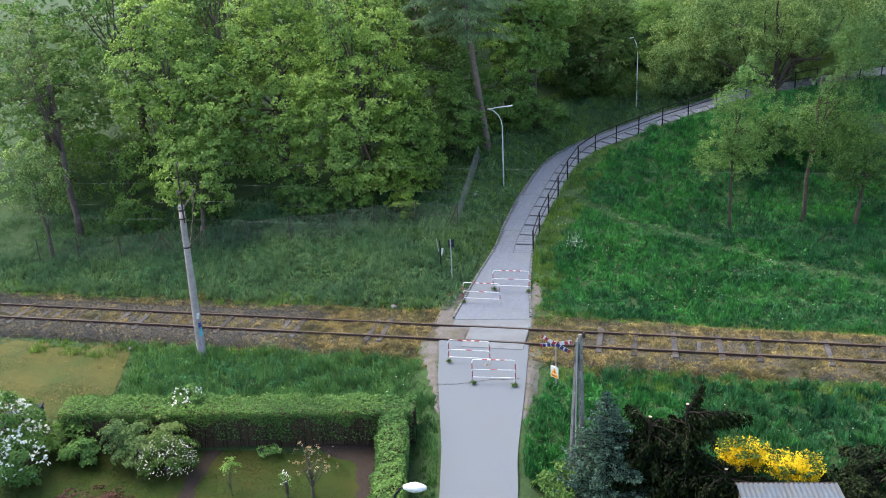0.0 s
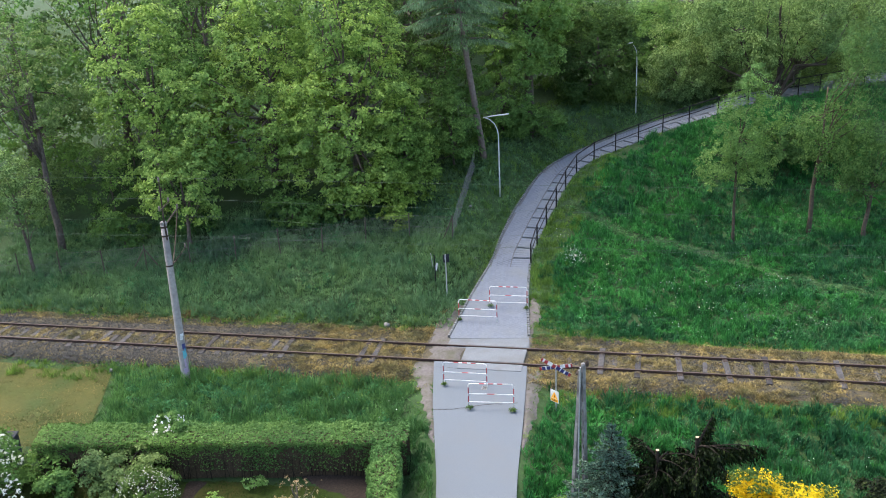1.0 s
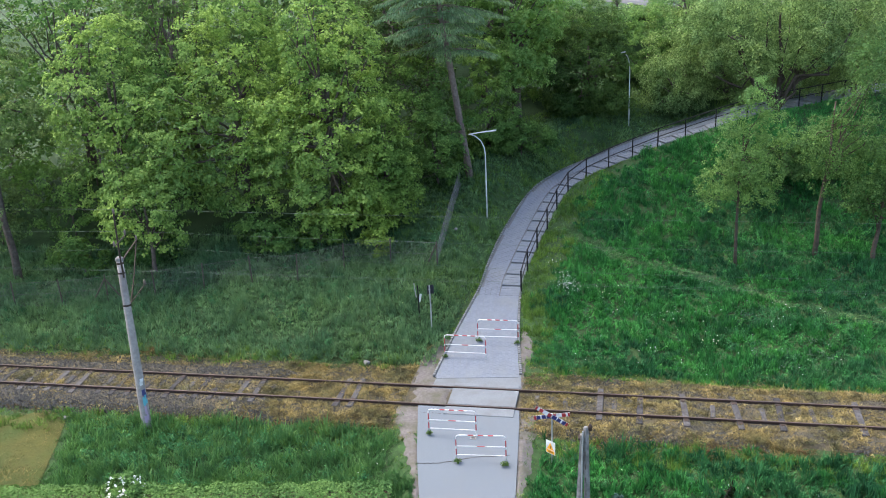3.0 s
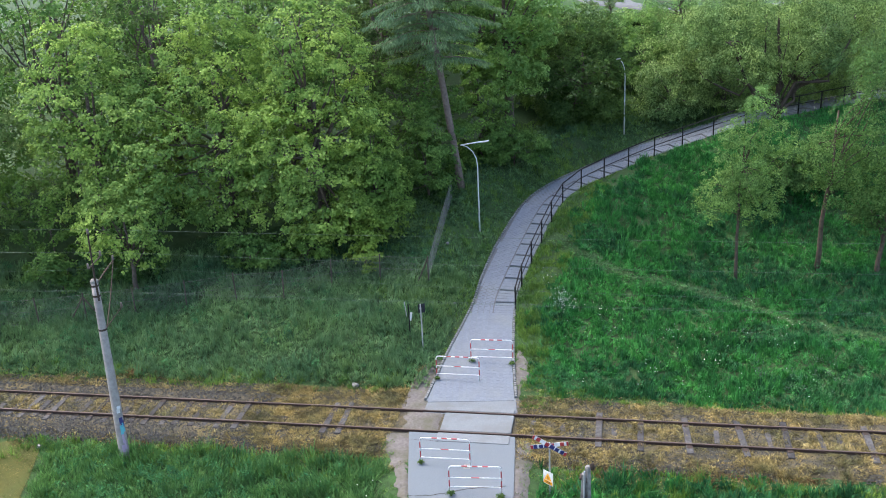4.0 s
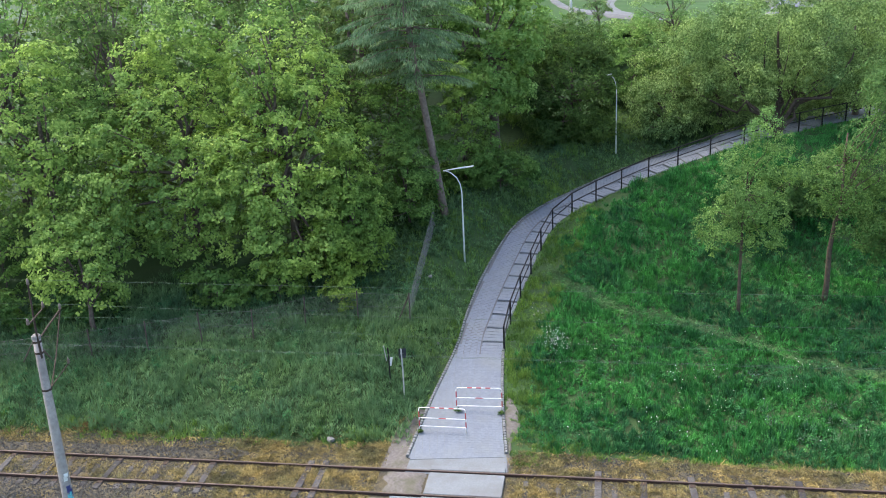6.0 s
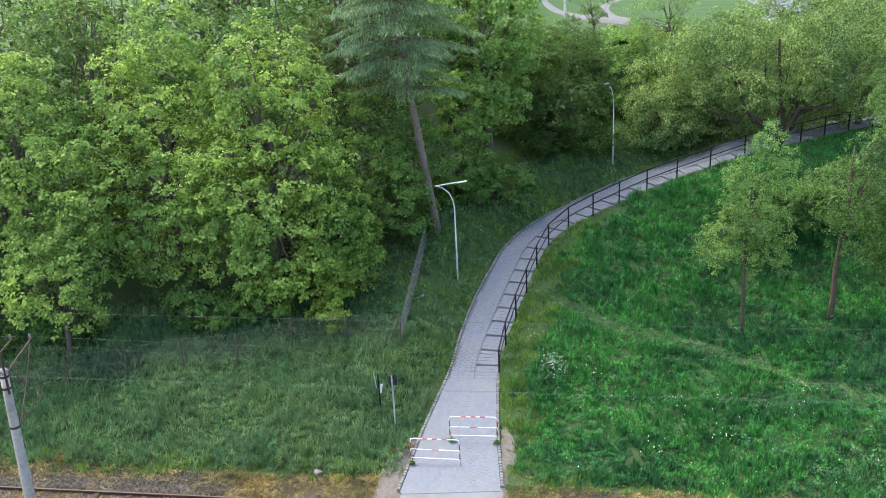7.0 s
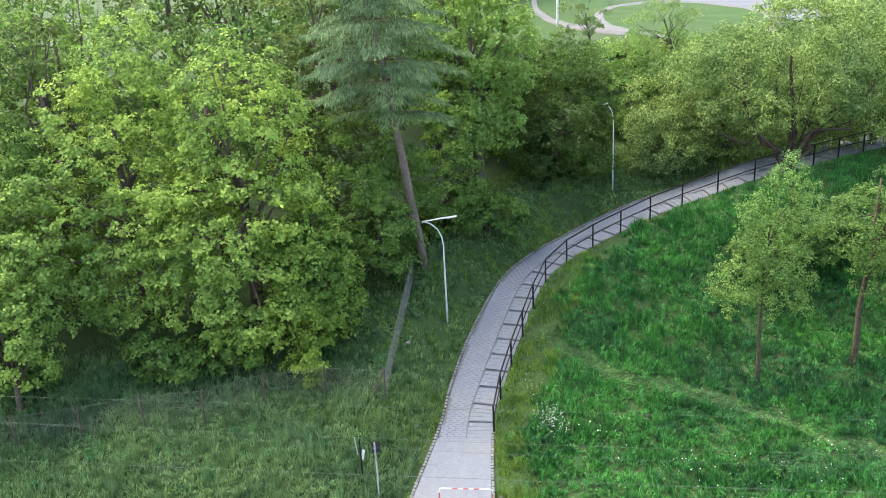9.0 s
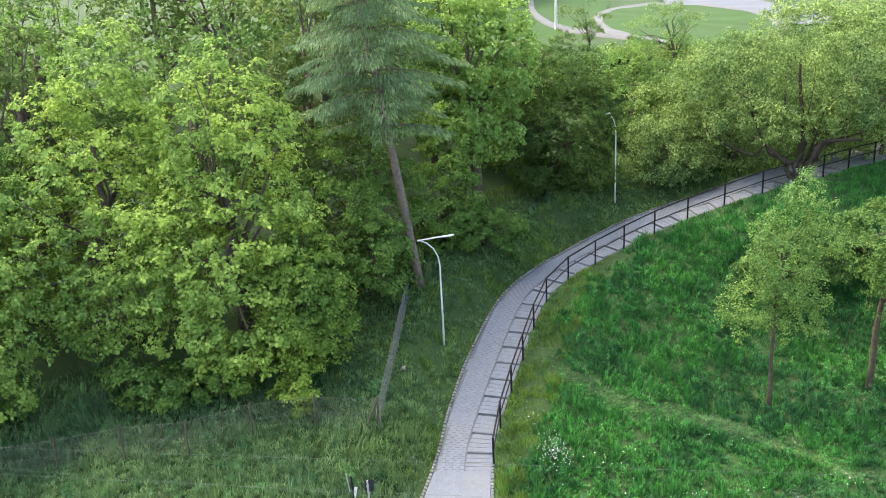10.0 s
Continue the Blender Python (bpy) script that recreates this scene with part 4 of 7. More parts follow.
broadleaf(14.35, 26.9, (14.4, 29.0, 11.0), (5.6, 3.4, 3.8), 66000, 0.16, "willow", "old spreading willow with forked dark limbs beside the path", "tree", 0.16, 560, 0.11, 36, low=-0.75, group=WOOD, slim=0.42, limbs=6, fork=0.1, limb_r=0.4, stretch=0.22, rise=0.35, flat=0.9, bark="willowbark",
          lobes=(((11.4, 29.2, 10.4), (3.0, 2.4, 2.9)), ((14.6, 29.4, 12.0), (3.2, 2.6, 2.6)), ((18.2, 29.6, 11.2), (3.3, 2.6, 3.2)), ((12.2, 27.8, 8.6), (2.0, 1.2, 1.3)), ((16.6, 28.4, 9.2), (2.4, 1.2, 1.3)), ((14.6, 28.2, 9.6), (1.8, 1.0, 1.2)), ((19.6, 29.0, 8.8), (2.4, 1.6, 2.0)), ((13.0, 26.6, 9.0), (1.5, 0.8, 1.1)), ((16.0, 26.8, 9.6), (1.6, 0.8, 1.1))), forks=((9.8, 27.4, 8.8), (11.2, 27.6, 10.6), (13.6, 28.0, 11.6), (17.4, 28.0, 9.8), (19.0, 28.2, 11.0)))
broadleaf(10.9, 14.2, (10.9, 14.2, 6.6), (1.7, 1.6, 3.4), 25000, 0.082, "aspen", "young slender tree with light green leaves in the meadow", "tree", 0.085, 260, 0.15, 37, bark="palebark", group="young trees in the meadow", limbs=16, fork=0.7, fill=0.4, low=-0.9, flat=1.1, stretch=0.14,
          lobes=(((11.5, 14.1, 9.1), (0.9, 0.9, 1.2)), ((12.1, 14.2, 7.6), (1.0, 0.9, 1.2)), ((10.5, 14.1, 7.7), (0.75, 0.8, 0.9)), ((11.0, 14.0, 6.5), (1.3, 1.2, 1.4)), ((9.9, 14.2, 4.9), (1.0, 0.9, 1.5)), ((11.6, 14.2, 5.0), (1.15, 1.0, 1.7))))
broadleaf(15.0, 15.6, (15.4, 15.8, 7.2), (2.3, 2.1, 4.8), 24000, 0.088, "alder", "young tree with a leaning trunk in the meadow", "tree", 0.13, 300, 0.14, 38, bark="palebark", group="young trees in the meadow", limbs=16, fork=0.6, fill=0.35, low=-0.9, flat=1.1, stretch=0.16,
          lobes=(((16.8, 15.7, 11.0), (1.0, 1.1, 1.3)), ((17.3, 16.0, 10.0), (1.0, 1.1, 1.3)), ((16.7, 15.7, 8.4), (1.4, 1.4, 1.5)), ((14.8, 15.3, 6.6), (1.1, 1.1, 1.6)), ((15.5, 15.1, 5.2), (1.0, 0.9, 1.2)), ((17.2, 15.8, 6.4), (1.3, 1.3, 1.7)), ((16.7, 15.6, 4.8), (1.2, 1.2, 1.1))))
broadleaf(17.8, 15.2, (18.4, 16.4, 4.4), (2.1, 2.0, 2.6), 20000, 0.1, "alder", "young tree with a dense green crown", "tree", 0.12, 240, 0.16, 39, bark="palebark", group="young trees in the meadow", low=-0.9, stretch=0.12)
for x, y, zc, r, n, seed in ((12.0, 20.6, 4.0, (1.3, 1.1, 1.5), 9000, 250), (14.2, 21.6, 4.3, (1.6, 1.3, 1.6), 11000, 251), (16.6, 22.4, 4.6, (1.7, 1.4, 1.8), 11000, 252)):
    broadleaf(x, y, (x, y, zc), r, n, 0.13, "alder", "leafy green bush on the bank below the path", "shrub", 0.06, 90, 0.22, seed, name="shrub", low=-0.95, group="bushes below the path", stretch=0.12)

far_trees = [broadleaf(-30, 24, (-30, 24, 11.5), (4.2, 4.2, 5.6), 6400, 0.23, "shadeleaf", "woodland tree with leaves coloured dark as in shade", "tree", 0.25, 170, 0.15, 40, group=WOOD),
             broadleaf(-22, 22, (-22, 22, 12.0), (4.4, 4.2, 6.0), 6400, 0.23, "midleaf", "woodland tree with dull yellow-green leaves", "tree", 0.25, 170, 0.15, 41, group=WOOD),
             broadleaf(28, 44, (28, 44, 10.5), (4.4, 4.2, 4.4), 8000, 0.19, "willow", "woodland tree with pale green leaves", "tree", 0.25, 200, 0.15, 42, group=WOOD, low=-0.9, slim=0.45, stretch=0.2)]
rng = np.random.default_rng(77)
for x, y, k in [(-6, 38, 0), (-10.5, 42, 0), (-17, 34, 1), (-22, 36, 0), (-30, 34, 1), (-20.5, 17.5, 0), (-27, 18, 1), (-34, 17.5, 0), (-10.2, 21, 0), (-26, 29, 1), (-18, 24, 0), (-14, 28, 1), (-9.5, 24, 0), (-8, 30, 0), (-4.5, 31, 1), (-12, 37, 1),
                (24, 46, 2), (31, 42, 2), (26, 30, 2), (24, 21.5, 2)]:
    s = rng.uniform(0.82, 1.12)
    if 20 < x and y < 36:
        s *= 0.75
    copy_thing(far_trees[k], pose(x, y, ground_at(x, y), 0, 0, rng.uniform(0, 360)) @ Matrix.Diagonal((s, s, s * rng.uniform(0.9, 1.1), 1)))


def larch(x, y, tall, lean, seed):
    """A larch: level boughs in tiers, fans of side twigs with needle tassels hanging from them."""
    rng = np.random.default_rng(seed)
    z0 = ground_at(x, y)
    ob = thing("larch", x, y, z0, "tall leaning larch with drooping grey-green needle sprays", "tree", WOOD)
    axis = lambda h: np.array([lean[0] * h + 0.004 * h * h * lean[0], lean[1] * h, h])
    sh = Shape()
    hs = np.linspace(-0.3, tall, 12)
    sh.tube([axis(h) for h in hs], np.linspace(0.21, 0.05, 12), 10)
    vs = []
    for h in np.arange(tall * 0.3, tall, 0.48):
        q = (h - tall * 0.3) / (tall * 0.7)
        reach = (3.9 * (1 - q) ** 0.8 + 0.4) * (0.75 + 0.25 * min(1, q * 6))
        for a in rng.uniform(0, 6.28) + np.arange(7) * 0.9 + rng.normal(0, 0.3, 7):
            L = reach * rng.uniform(0.3, 1.1)
            d = np.array([math.cos(a), math.sin(a), 0])
            t = np.linspace(0, 1, 6)
            p = axis(h + rng.uniform(-0.3, 0.3)) + d * L * t[:, None] + np.array([0, 0, 1]) * (rng.uniform(0.02, 0.14) * np.sin(t * 3.1) - rng.uniform(0.1, 0.26) * t ** 2 + 0.08 * t ** 6)[:, None] * L
            sh.tube(p, np.linspace(0.028, 0.006, 6), 4)
            m = int(L * 125)
            tt = 0.12 + 0.88 * rng.random(m) ** 0.75
            c = np.stack([np.interp(tt, t, p[:, i]) for i in range(3)], 1)
            side = np.cross(d, [0, 0, 1])
            off = rng.uniform(-1, 1, m) * (1.15 - 0.75 * tt) * min(1.0, L / 2.5)
            c += side * off[:, None] + d * (np.abs(off) * 0.5)[:, None]
            c[:, 2] -= 0.25 * off ** 2
            w = d * 0.5 + side * (np.sign(off) * 0.35)[:, None] + rng.normal(0, 0.22, (m, 3))
            w[:, 2] -= 0.95
            w /= np.linalg.norm(w, axis=1)[:, None]
            b = np.cross(w, rng.normal(0, 1, (m, 3)))
            b /= np.linalg.norm(b, axis=1)[:, None]
            s = rng.uniform(0.12, 0.34, m)[:, None]
            vs.append(np.stack([c, c + w * s * 0.45 + b * 0.022, c + w * s, c + w * s * 0.45 - b * 0.022], 1).reshape(-1, 3))
    v = np.concatenate(vs)
    part("trunk", sh, "larchbark", ob, "reddish brown bark", True)
    link("needles", arrays("needles", v, np.arange(len(v)).reshape(-1, 4)), "larch", ob)
    return ob


larch(-3.5, 17.9, 24, (-0.15, 0.07), 50)

# ---- grass ----
TRAIL = np.array([(1.85, 15.2), (3.15, 14.0), (4.6, 13.1), (7.2, 13.1), (9.4, 12.8), (11.5, 11.65), (12.9, 10.6), (14.3, 9.9), (19, 8.0), (24, 6.3)])


def near_line(x, y, line):
    best = np.full(len(x), 1e9)
    for (ax, ay), (bx, by) in zip(line, line[1:]):
        t = np.clip(((x - ax) * (bx - ax) + (y - ay) * (by - ay)) / ((bx - ax) ** 2 + (by - ay) ** 2), 0, 1)
        best = np.minimum(best, np.hypot(x - ax - t * (bx - ax), y - ay - t * (by - ay)))
    return best


def grass(name, box, per, lo, hi, wide, material, label, keep=None, seed=3, clear=0.12, clump=1.0, lean=0.27, category="grass", lift=-0.03, tuft=28, spread=0.14):
    """Blades of grass in a box of the plan; taller in clumps, none on the path."""
    rng = np.random.default_rng(seed)
    x0, x1, y0, y1 = box
    tufts = max(4, int((x1 - x0) * (y1 - y0) * per / tuft))
    tx, ty, th = rng.uniform(x0, x1, tufts), rng.uniform(y0, y1, tufts), rng.uniform(0.35, 1.65, tufts)
    k = rng.integers(0, tufts, int((x1 - x0) * (y1 - y0) * per))
    a, r = rng.uniform(0, 6.28, len(k)), np.abs(rng.normal(0, spread, len(k)))
    x, y, out, vigour = tx[k] + np.cos(a) * r, ty[k] + np.sin(a) * r, np.stack([np.cos(a), np.sin(a)], -1) * np.minimum(r / spread, 2.2)[:, None], th[k] * (1.15 - 0.3 * np.minimum(r / spread, 2.2))
    side, _, half = near_path(x, y)
    ok = np.abs(side) - half > clear
    if keep is not None:
        ok &= keep(x, y, side)
    x, y, side, out, vigour = x[ok], y[ok], side[ok], out[ok], vigour[ok]
    n = len(x)
    tall = rng.uniform(lo, hi, n) * vigour * (0.55 + 0.75 * patchy(x, y, clump)) * (0.5 + 0.95 * patchy(x + 31, y - 17, 2.7 * clump))
    tall *= 0.3 + 0.7 * ease((near_line(x, y, TRAIL) - 0.15) / 0.5)
    z = height(x, y) + lift + 0.11 * ease((2.5 - np.abs(y)) / 0.25)
    p = np.stack([x, y, z], -1)
    a = rng.uniform(0, 6.28, n)
    d = np.stack([np.cos(a), np.sin(a), 0 * a], -1)
    tilt = rng.normal(0, lean, (n, 3)) + np.stack([np.sin(x * 0.7 + y), np.cos(y * 0.8 - x), 0 * x], -1) * 0.3 * lean
    tilt[:, :2] += out * lean
    tilt[:, 2] = 1
    tip = p + tilt * tall[:, None]
    w = (wide * rng.uniform(0.6, 1.4, n))[:, None]
    v = np.stack([p - d * w * 0.5, tip, p + d * w * 0.5], 1)
    return tagged(link(name, arrays(name, v.reshape(-1, 3), np.arange(3 * n).reshape(-1, 3)), material), label, category, kind="stuff")


grass("meadow_grass", (0, 22, 2.3, 25), 120, 0.16, 0.34, 0.034, "meadow", "tall lush blue-green meadow grass beside the footpath",
      lambda x, y, s: (s < 0) & (y > 2.45 + 0.25 * np.sin(x * 1.3)) & ~((x < 2.1) & (y < 6.5) & (s > -2.2)) & ~((y < 16) & (s > -2.2 - 0.4 * np.sin(y * 1.3) - 0.3 * np.sin(x * 5))), 1, 0.3, lean=0.3, tuft=95, spread=0.24)
grass("bank_grass", (0.4, 4.6, 2.3, 28), 560, 0.13, 0.28, 0.028, "shortgrass", "shorter light green grass by the path's edge", lambda x, y, s: (s < 0) & (s > -3.0) & (y > 5.2), 2, 0.14)
grass("bank_grass", (8, 22, 21, 31), 330, 0.14, 0.3, 0.034, "meadow", "green grass on the bank below the upper path", lambda x, y, s: (s < 0) & (s > -5), 102, 0.14, tuft=24, spread=0.3)
grass("slope_grass", (-33, -1.2, 2.2, 13), 270, 0.14, 0.32, 0.03, "verge", "long grey-green grass on the slope below the fence",
      lambda x, y, s: (s > 0) & (y > 2.45 + 0.2 * np.sin(x * 1.1)) & (y < 11.5 + 1.5 * patchy(x, y)) & ~((y < 4.6) & (x > np.interp(y, [2, 3.2, 4.6], [-3.6, -3.4, -2.8]) + 0.1 * np.sin(y * 6))), 4, 0.3, lean=0.4, tuft=60, spread=0.32)
grass("wood_edge_grass", (-7, 20, 8, 33), 200, 0.12, 0.28, 0.034, "shortgrass", "shaded grass between the footpath and the wood", lambda x, y, s: (s > 0) & (s < 7), 5, 0.15, tuft=24, spread=0.34)
grass("verge_grass", (-18, -1.6, -8.4, -2.2), 480, 0.16, 0.34, 0.03, "nearverge", "thick green grass between hedge and railway",
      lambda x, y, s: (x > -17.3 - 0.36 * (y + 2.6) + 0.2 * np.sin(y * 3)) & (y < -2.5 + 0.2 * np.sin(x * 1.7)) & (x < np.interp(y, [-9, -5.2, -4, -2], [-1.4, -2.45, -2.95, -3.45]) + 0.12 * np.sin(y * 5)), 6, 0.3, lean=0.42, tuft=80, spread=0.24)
grass("verge_grass", (-2.4, 0.4, -16, -5.2), 500, 0.12, 0.26, 0.034, "nearverge", "short green grass between hedge and path", lambda x, y, s: (s > 0) & (s < 3.2), 7, 0.12)
grass("verge_grass", (1.6, 19, -11, -2.2), 150, 0.15, 0.32, 0.034, "meadow", "lush green grass between railway and garden", lambda x, y, s: (y < np.where(x < 2.6, -2.2, -2.55) + 0.2 * np.sin(x * 1.4)) & (x > np.interp(y, [-7.6, -6.6, -4.8, -3.2, -1.2], [1.8, 1.95, 2.15, 2.15, 1.95]) + 0.1 * np.sin(y * 5)), 8, 0.2, lean=0.3, tuft=95, spread=0.24)
grass("dry_weeds", (-28, 20, -3.2, 3.0), 280, 0.03, 0.07, 0.042, "dry", "dry yellow weeds growing in the track bed",
      lambda x, y, s: ~((x > -3.5) & (x < 1.25) & (np.abs(y) < 2.9)) & (np.abs(np.abs(y) - 0.7525) > 0.05) & (patchy(x * 1.6 + 5, y * 1.4) * 0.6 + patchy(x * 4 + 2, y * 3) * 0.4 > np.where(x < -9, 0.42, np.where(y * y < 0.5, 0.2, 0.16))), 9, 0.1, 1.4, 1.1, "weeds")
grass("dry_weeds", (-10, 13, -2.7, 2.5), 1150, 0.035, 0.08, 0.031, "dry", "matted dry yellow weeds over the ballast near the crossing",
      lambda x, y, s: ~((x > -3.45) & (x < 1.15)) & (np.abs(np.abs(y) - 0.7525) > 0.05) & (patchy(x * 3 + 1, y * 3.4) > np.where(x < -7.5, 0.45, np.where(x > 6, 0.35, np.where(x > 0, 0.22, 0.1)))), 41, 0.05, 1.4, 0.8, "weeds")
grass("dry_weeds", (1.3, 20, -2.2, 2.0), 950, 0.03, 0.075, 0.03, "dry", "dry yellow weeds creeping over the old sleepers",
      lambda x, y, s: (np.abs(np.abs(y) - 0.7525) > 0.06) & (patchy(x * 2.6 + 4, y * 2.9 + 1) * 0.7 + patchy(x * 6, y * 7) * 0.3 > 0.34), 47, 0.05, 1.4, 0.9, "weeds", lift=0.0)
grass("dry_weeds", (-9.5, -3.6, -2.4, 2.4), 1050, 0.035, 0.08, 0.03, "dry", "pale straw spread over the ballast beside the crossing",
      lambda x, y, s: (np.abs(np.abs(y) - 0.7525) > 0.06) & (patchy(x * 2.4 + 7, y * 2.7) * 0.7 + patchy(x * 6, y * 7) * 0.3 > 0.3 + 0.05 * np.maximum(-7 - x, 0)), 48, 0.05, 1.4, 0.9, "weeds", lift=0.0)
EDGES = [np.array([(-3.6, -1.0), (-3.5, -2), (-2.95, -4), (-2.4, -5.4)]), np.array([(1.75, -1.1), (2.05, -3.2), (2.05, -4.8), (1.8, -6.9)]), np.array([(-3.65, 0.9), (-3.6, 2.0), (-3.4, 3.2), (-2.8, 4.6)]), np.array([(1.3, 1.0), (1.15, 2.5), (1.4, 4), (0.95, 5.8)])]
for k, edge in enumerate(EDGES):
    grass("verge_grass", (edge[:, 0].min() - 0.5, edge[:, 0].max() + 0.5, edge[:, 1].min() - 0.3, edge[:, 1].max() + 0.3), 420, 0.04, 0.12, 0.03, "shortgrass" if abs(edge[-1, 1]) > 5 else "dry", "short sparse grass at the rim of trodden earth",
          lambda x, y, s: (np.abs(y) > 0.9) & (near_line(x, y, edge) < 0.1 + 0.28 * patchy(x * 4, y * 4)), 42 + k, 0.05, 1.0, 0.6)
grass("dry_weeds", (-28, 20, 1.5, 2.9), 620, 0.04, 0.11, 0.026, "dry", "pale straw along the far side of the ballast", lambda x, y, s: ((x < -3.5) | (x > 1.5)) & (patchy(x * 1.2 + 2, y * 1.5) > 0.3), 141, 0.1, 1.4, 1.0, "weeds", tuft=30, spread=0.22)
grass("dry_weeds", (-28, -5, -0.66, 0.66), 1000, 0.025, 0.065, 0.024, "dry", "yellowish weeds growing between the sleepers", lambda x, y, s: patchy(x * 2.2, y * 2 + 1) > 0.25, 142, 0.1, 1.4, 1.0, "weeds", lift=0.0, tuft=24, spread=0.2)
grass("straw_tussocks", (3, 20, -2.9, -1.6), 330, 0.09, 0.2, 0.022, "dry", "pale straw tussocks at the edge of the ballast", lambda x, y, s: patchy(x * 1.3 + 1, y * 1.2) > 0.5, 143, 0.1, 1.4, 0.6, "weeds", tuft=70, spread=0.2)
grass("rust_weeds", (-28, 20, -3.4, 3.4), 420, 0.06, 0.15, 0.035, "rustweed", "rust-brown dead weeds along the edge of the ballast",
      lambda x, y, s: (np.abs(np.abs(y) - 2.65) < np.where(y < 0, 0.35, 0.25)) & ((x < -3.4) | (x > 2.2)) & (patchy(x * 0.8, y) > np.where(y < 0, 0.55, 0.72)), 10, 0.1, 1.4, 0.8, "weeds")
grass("verge_grass", (-34, 26, 2.1, 3.2), 260, 0.1, 0.24, 0.035, "shortgrass", "short green grass at the foot of the slope", lambda x, y, s: (x < -4) | (x > 2.4), 14, 0.2)
grass("verge_grass", (-22, 24, -3.9, -2.4), 380, 0.12, 0.26, 0.035, "shortgrass", "short green grass along the track", lambda x, y, s: ((x < -3.6) | (x > 2.9)) & (y < -2.6 + 0.4 * patchy(x, y)), 15, 0.2)
grass("kerb_grass", (-4, 20, 2.4, 34), 380, 0.04, 0.13, 0.03, "shortgrass", "short grass creeping over the kerb stones",
      lambda x, y, s: (np.abs(s) - near_path(x, y)[2] < 0.1 + 0.35 * patchy(x * 5, y * 5)) & ((s > 0) | (y > 8.5)), 51, 0.05, 1.0, 0.6)
grass("trail_grass", (2, 22, 6, 16), 1100, 0.18, 0.34, 0.03, "verge", "flattened light grass on a trodden trail", lambda x, y, s: near_line(x, y, TRAIL) < 0.36, 16, 0.2, 1.0, 1.5, spread=0.3)
grass("rough_grass", (0.4, 4.2, 1.3, 9), 520, 0.05, 0.13, 0.03, "shortgrass", "thin yellowish grass on bare ground", lambda x, y, s: (s < 0) & (s > -3.4) & ~((y < 5.4) & (x < np.interp(y, [1, 2.5, 4, 5.4], [1.3, 1.1, 1.4, 1.0]))), 17, 0.25)
grass("mown_grass", (-27, -14, -9.6, -3), 380, 0.02, 0.05, 0.022, "dry", "short yellowish mown grass", lambda x, y, s: (x < -17.3 - 0.36 * (y + 2.6)), 18, 0.2, 0.4, 0.9, lift=0.02, tuft=40, spread=0.7)
grass("mown_grass", (-27, -14, -9.6, -3), 260, 0.02, 0.05, 0.022, "gardengrass", "short green mown grass", lambda x, y, s: (x < -17.3 - 0.36 * (y + 2.6)), 19, 0.2, 0.4, 0.9, lift=0.02, tuft=40, spread=0.7)
grass("garden_grass", (-18, -3, -14.5, -9.5), 520, 0.02, 0.045, 0.022, "gardengrass", "short mown grass of the garden lawn", lambda x, y, s: (x < np.interp(y, [-16, -12, -10.9, -10.35, -9.95, -9.3], [-3.4, -3.6, -3.9, -4.3, -5.0, -5.9])) & (np.abs(x + 9.75 - 0.1 * (y + 12)) > 0.3), 20, 0.2, 0.4, 0.9, lift=0.035, tuft=40, spread=0.6)


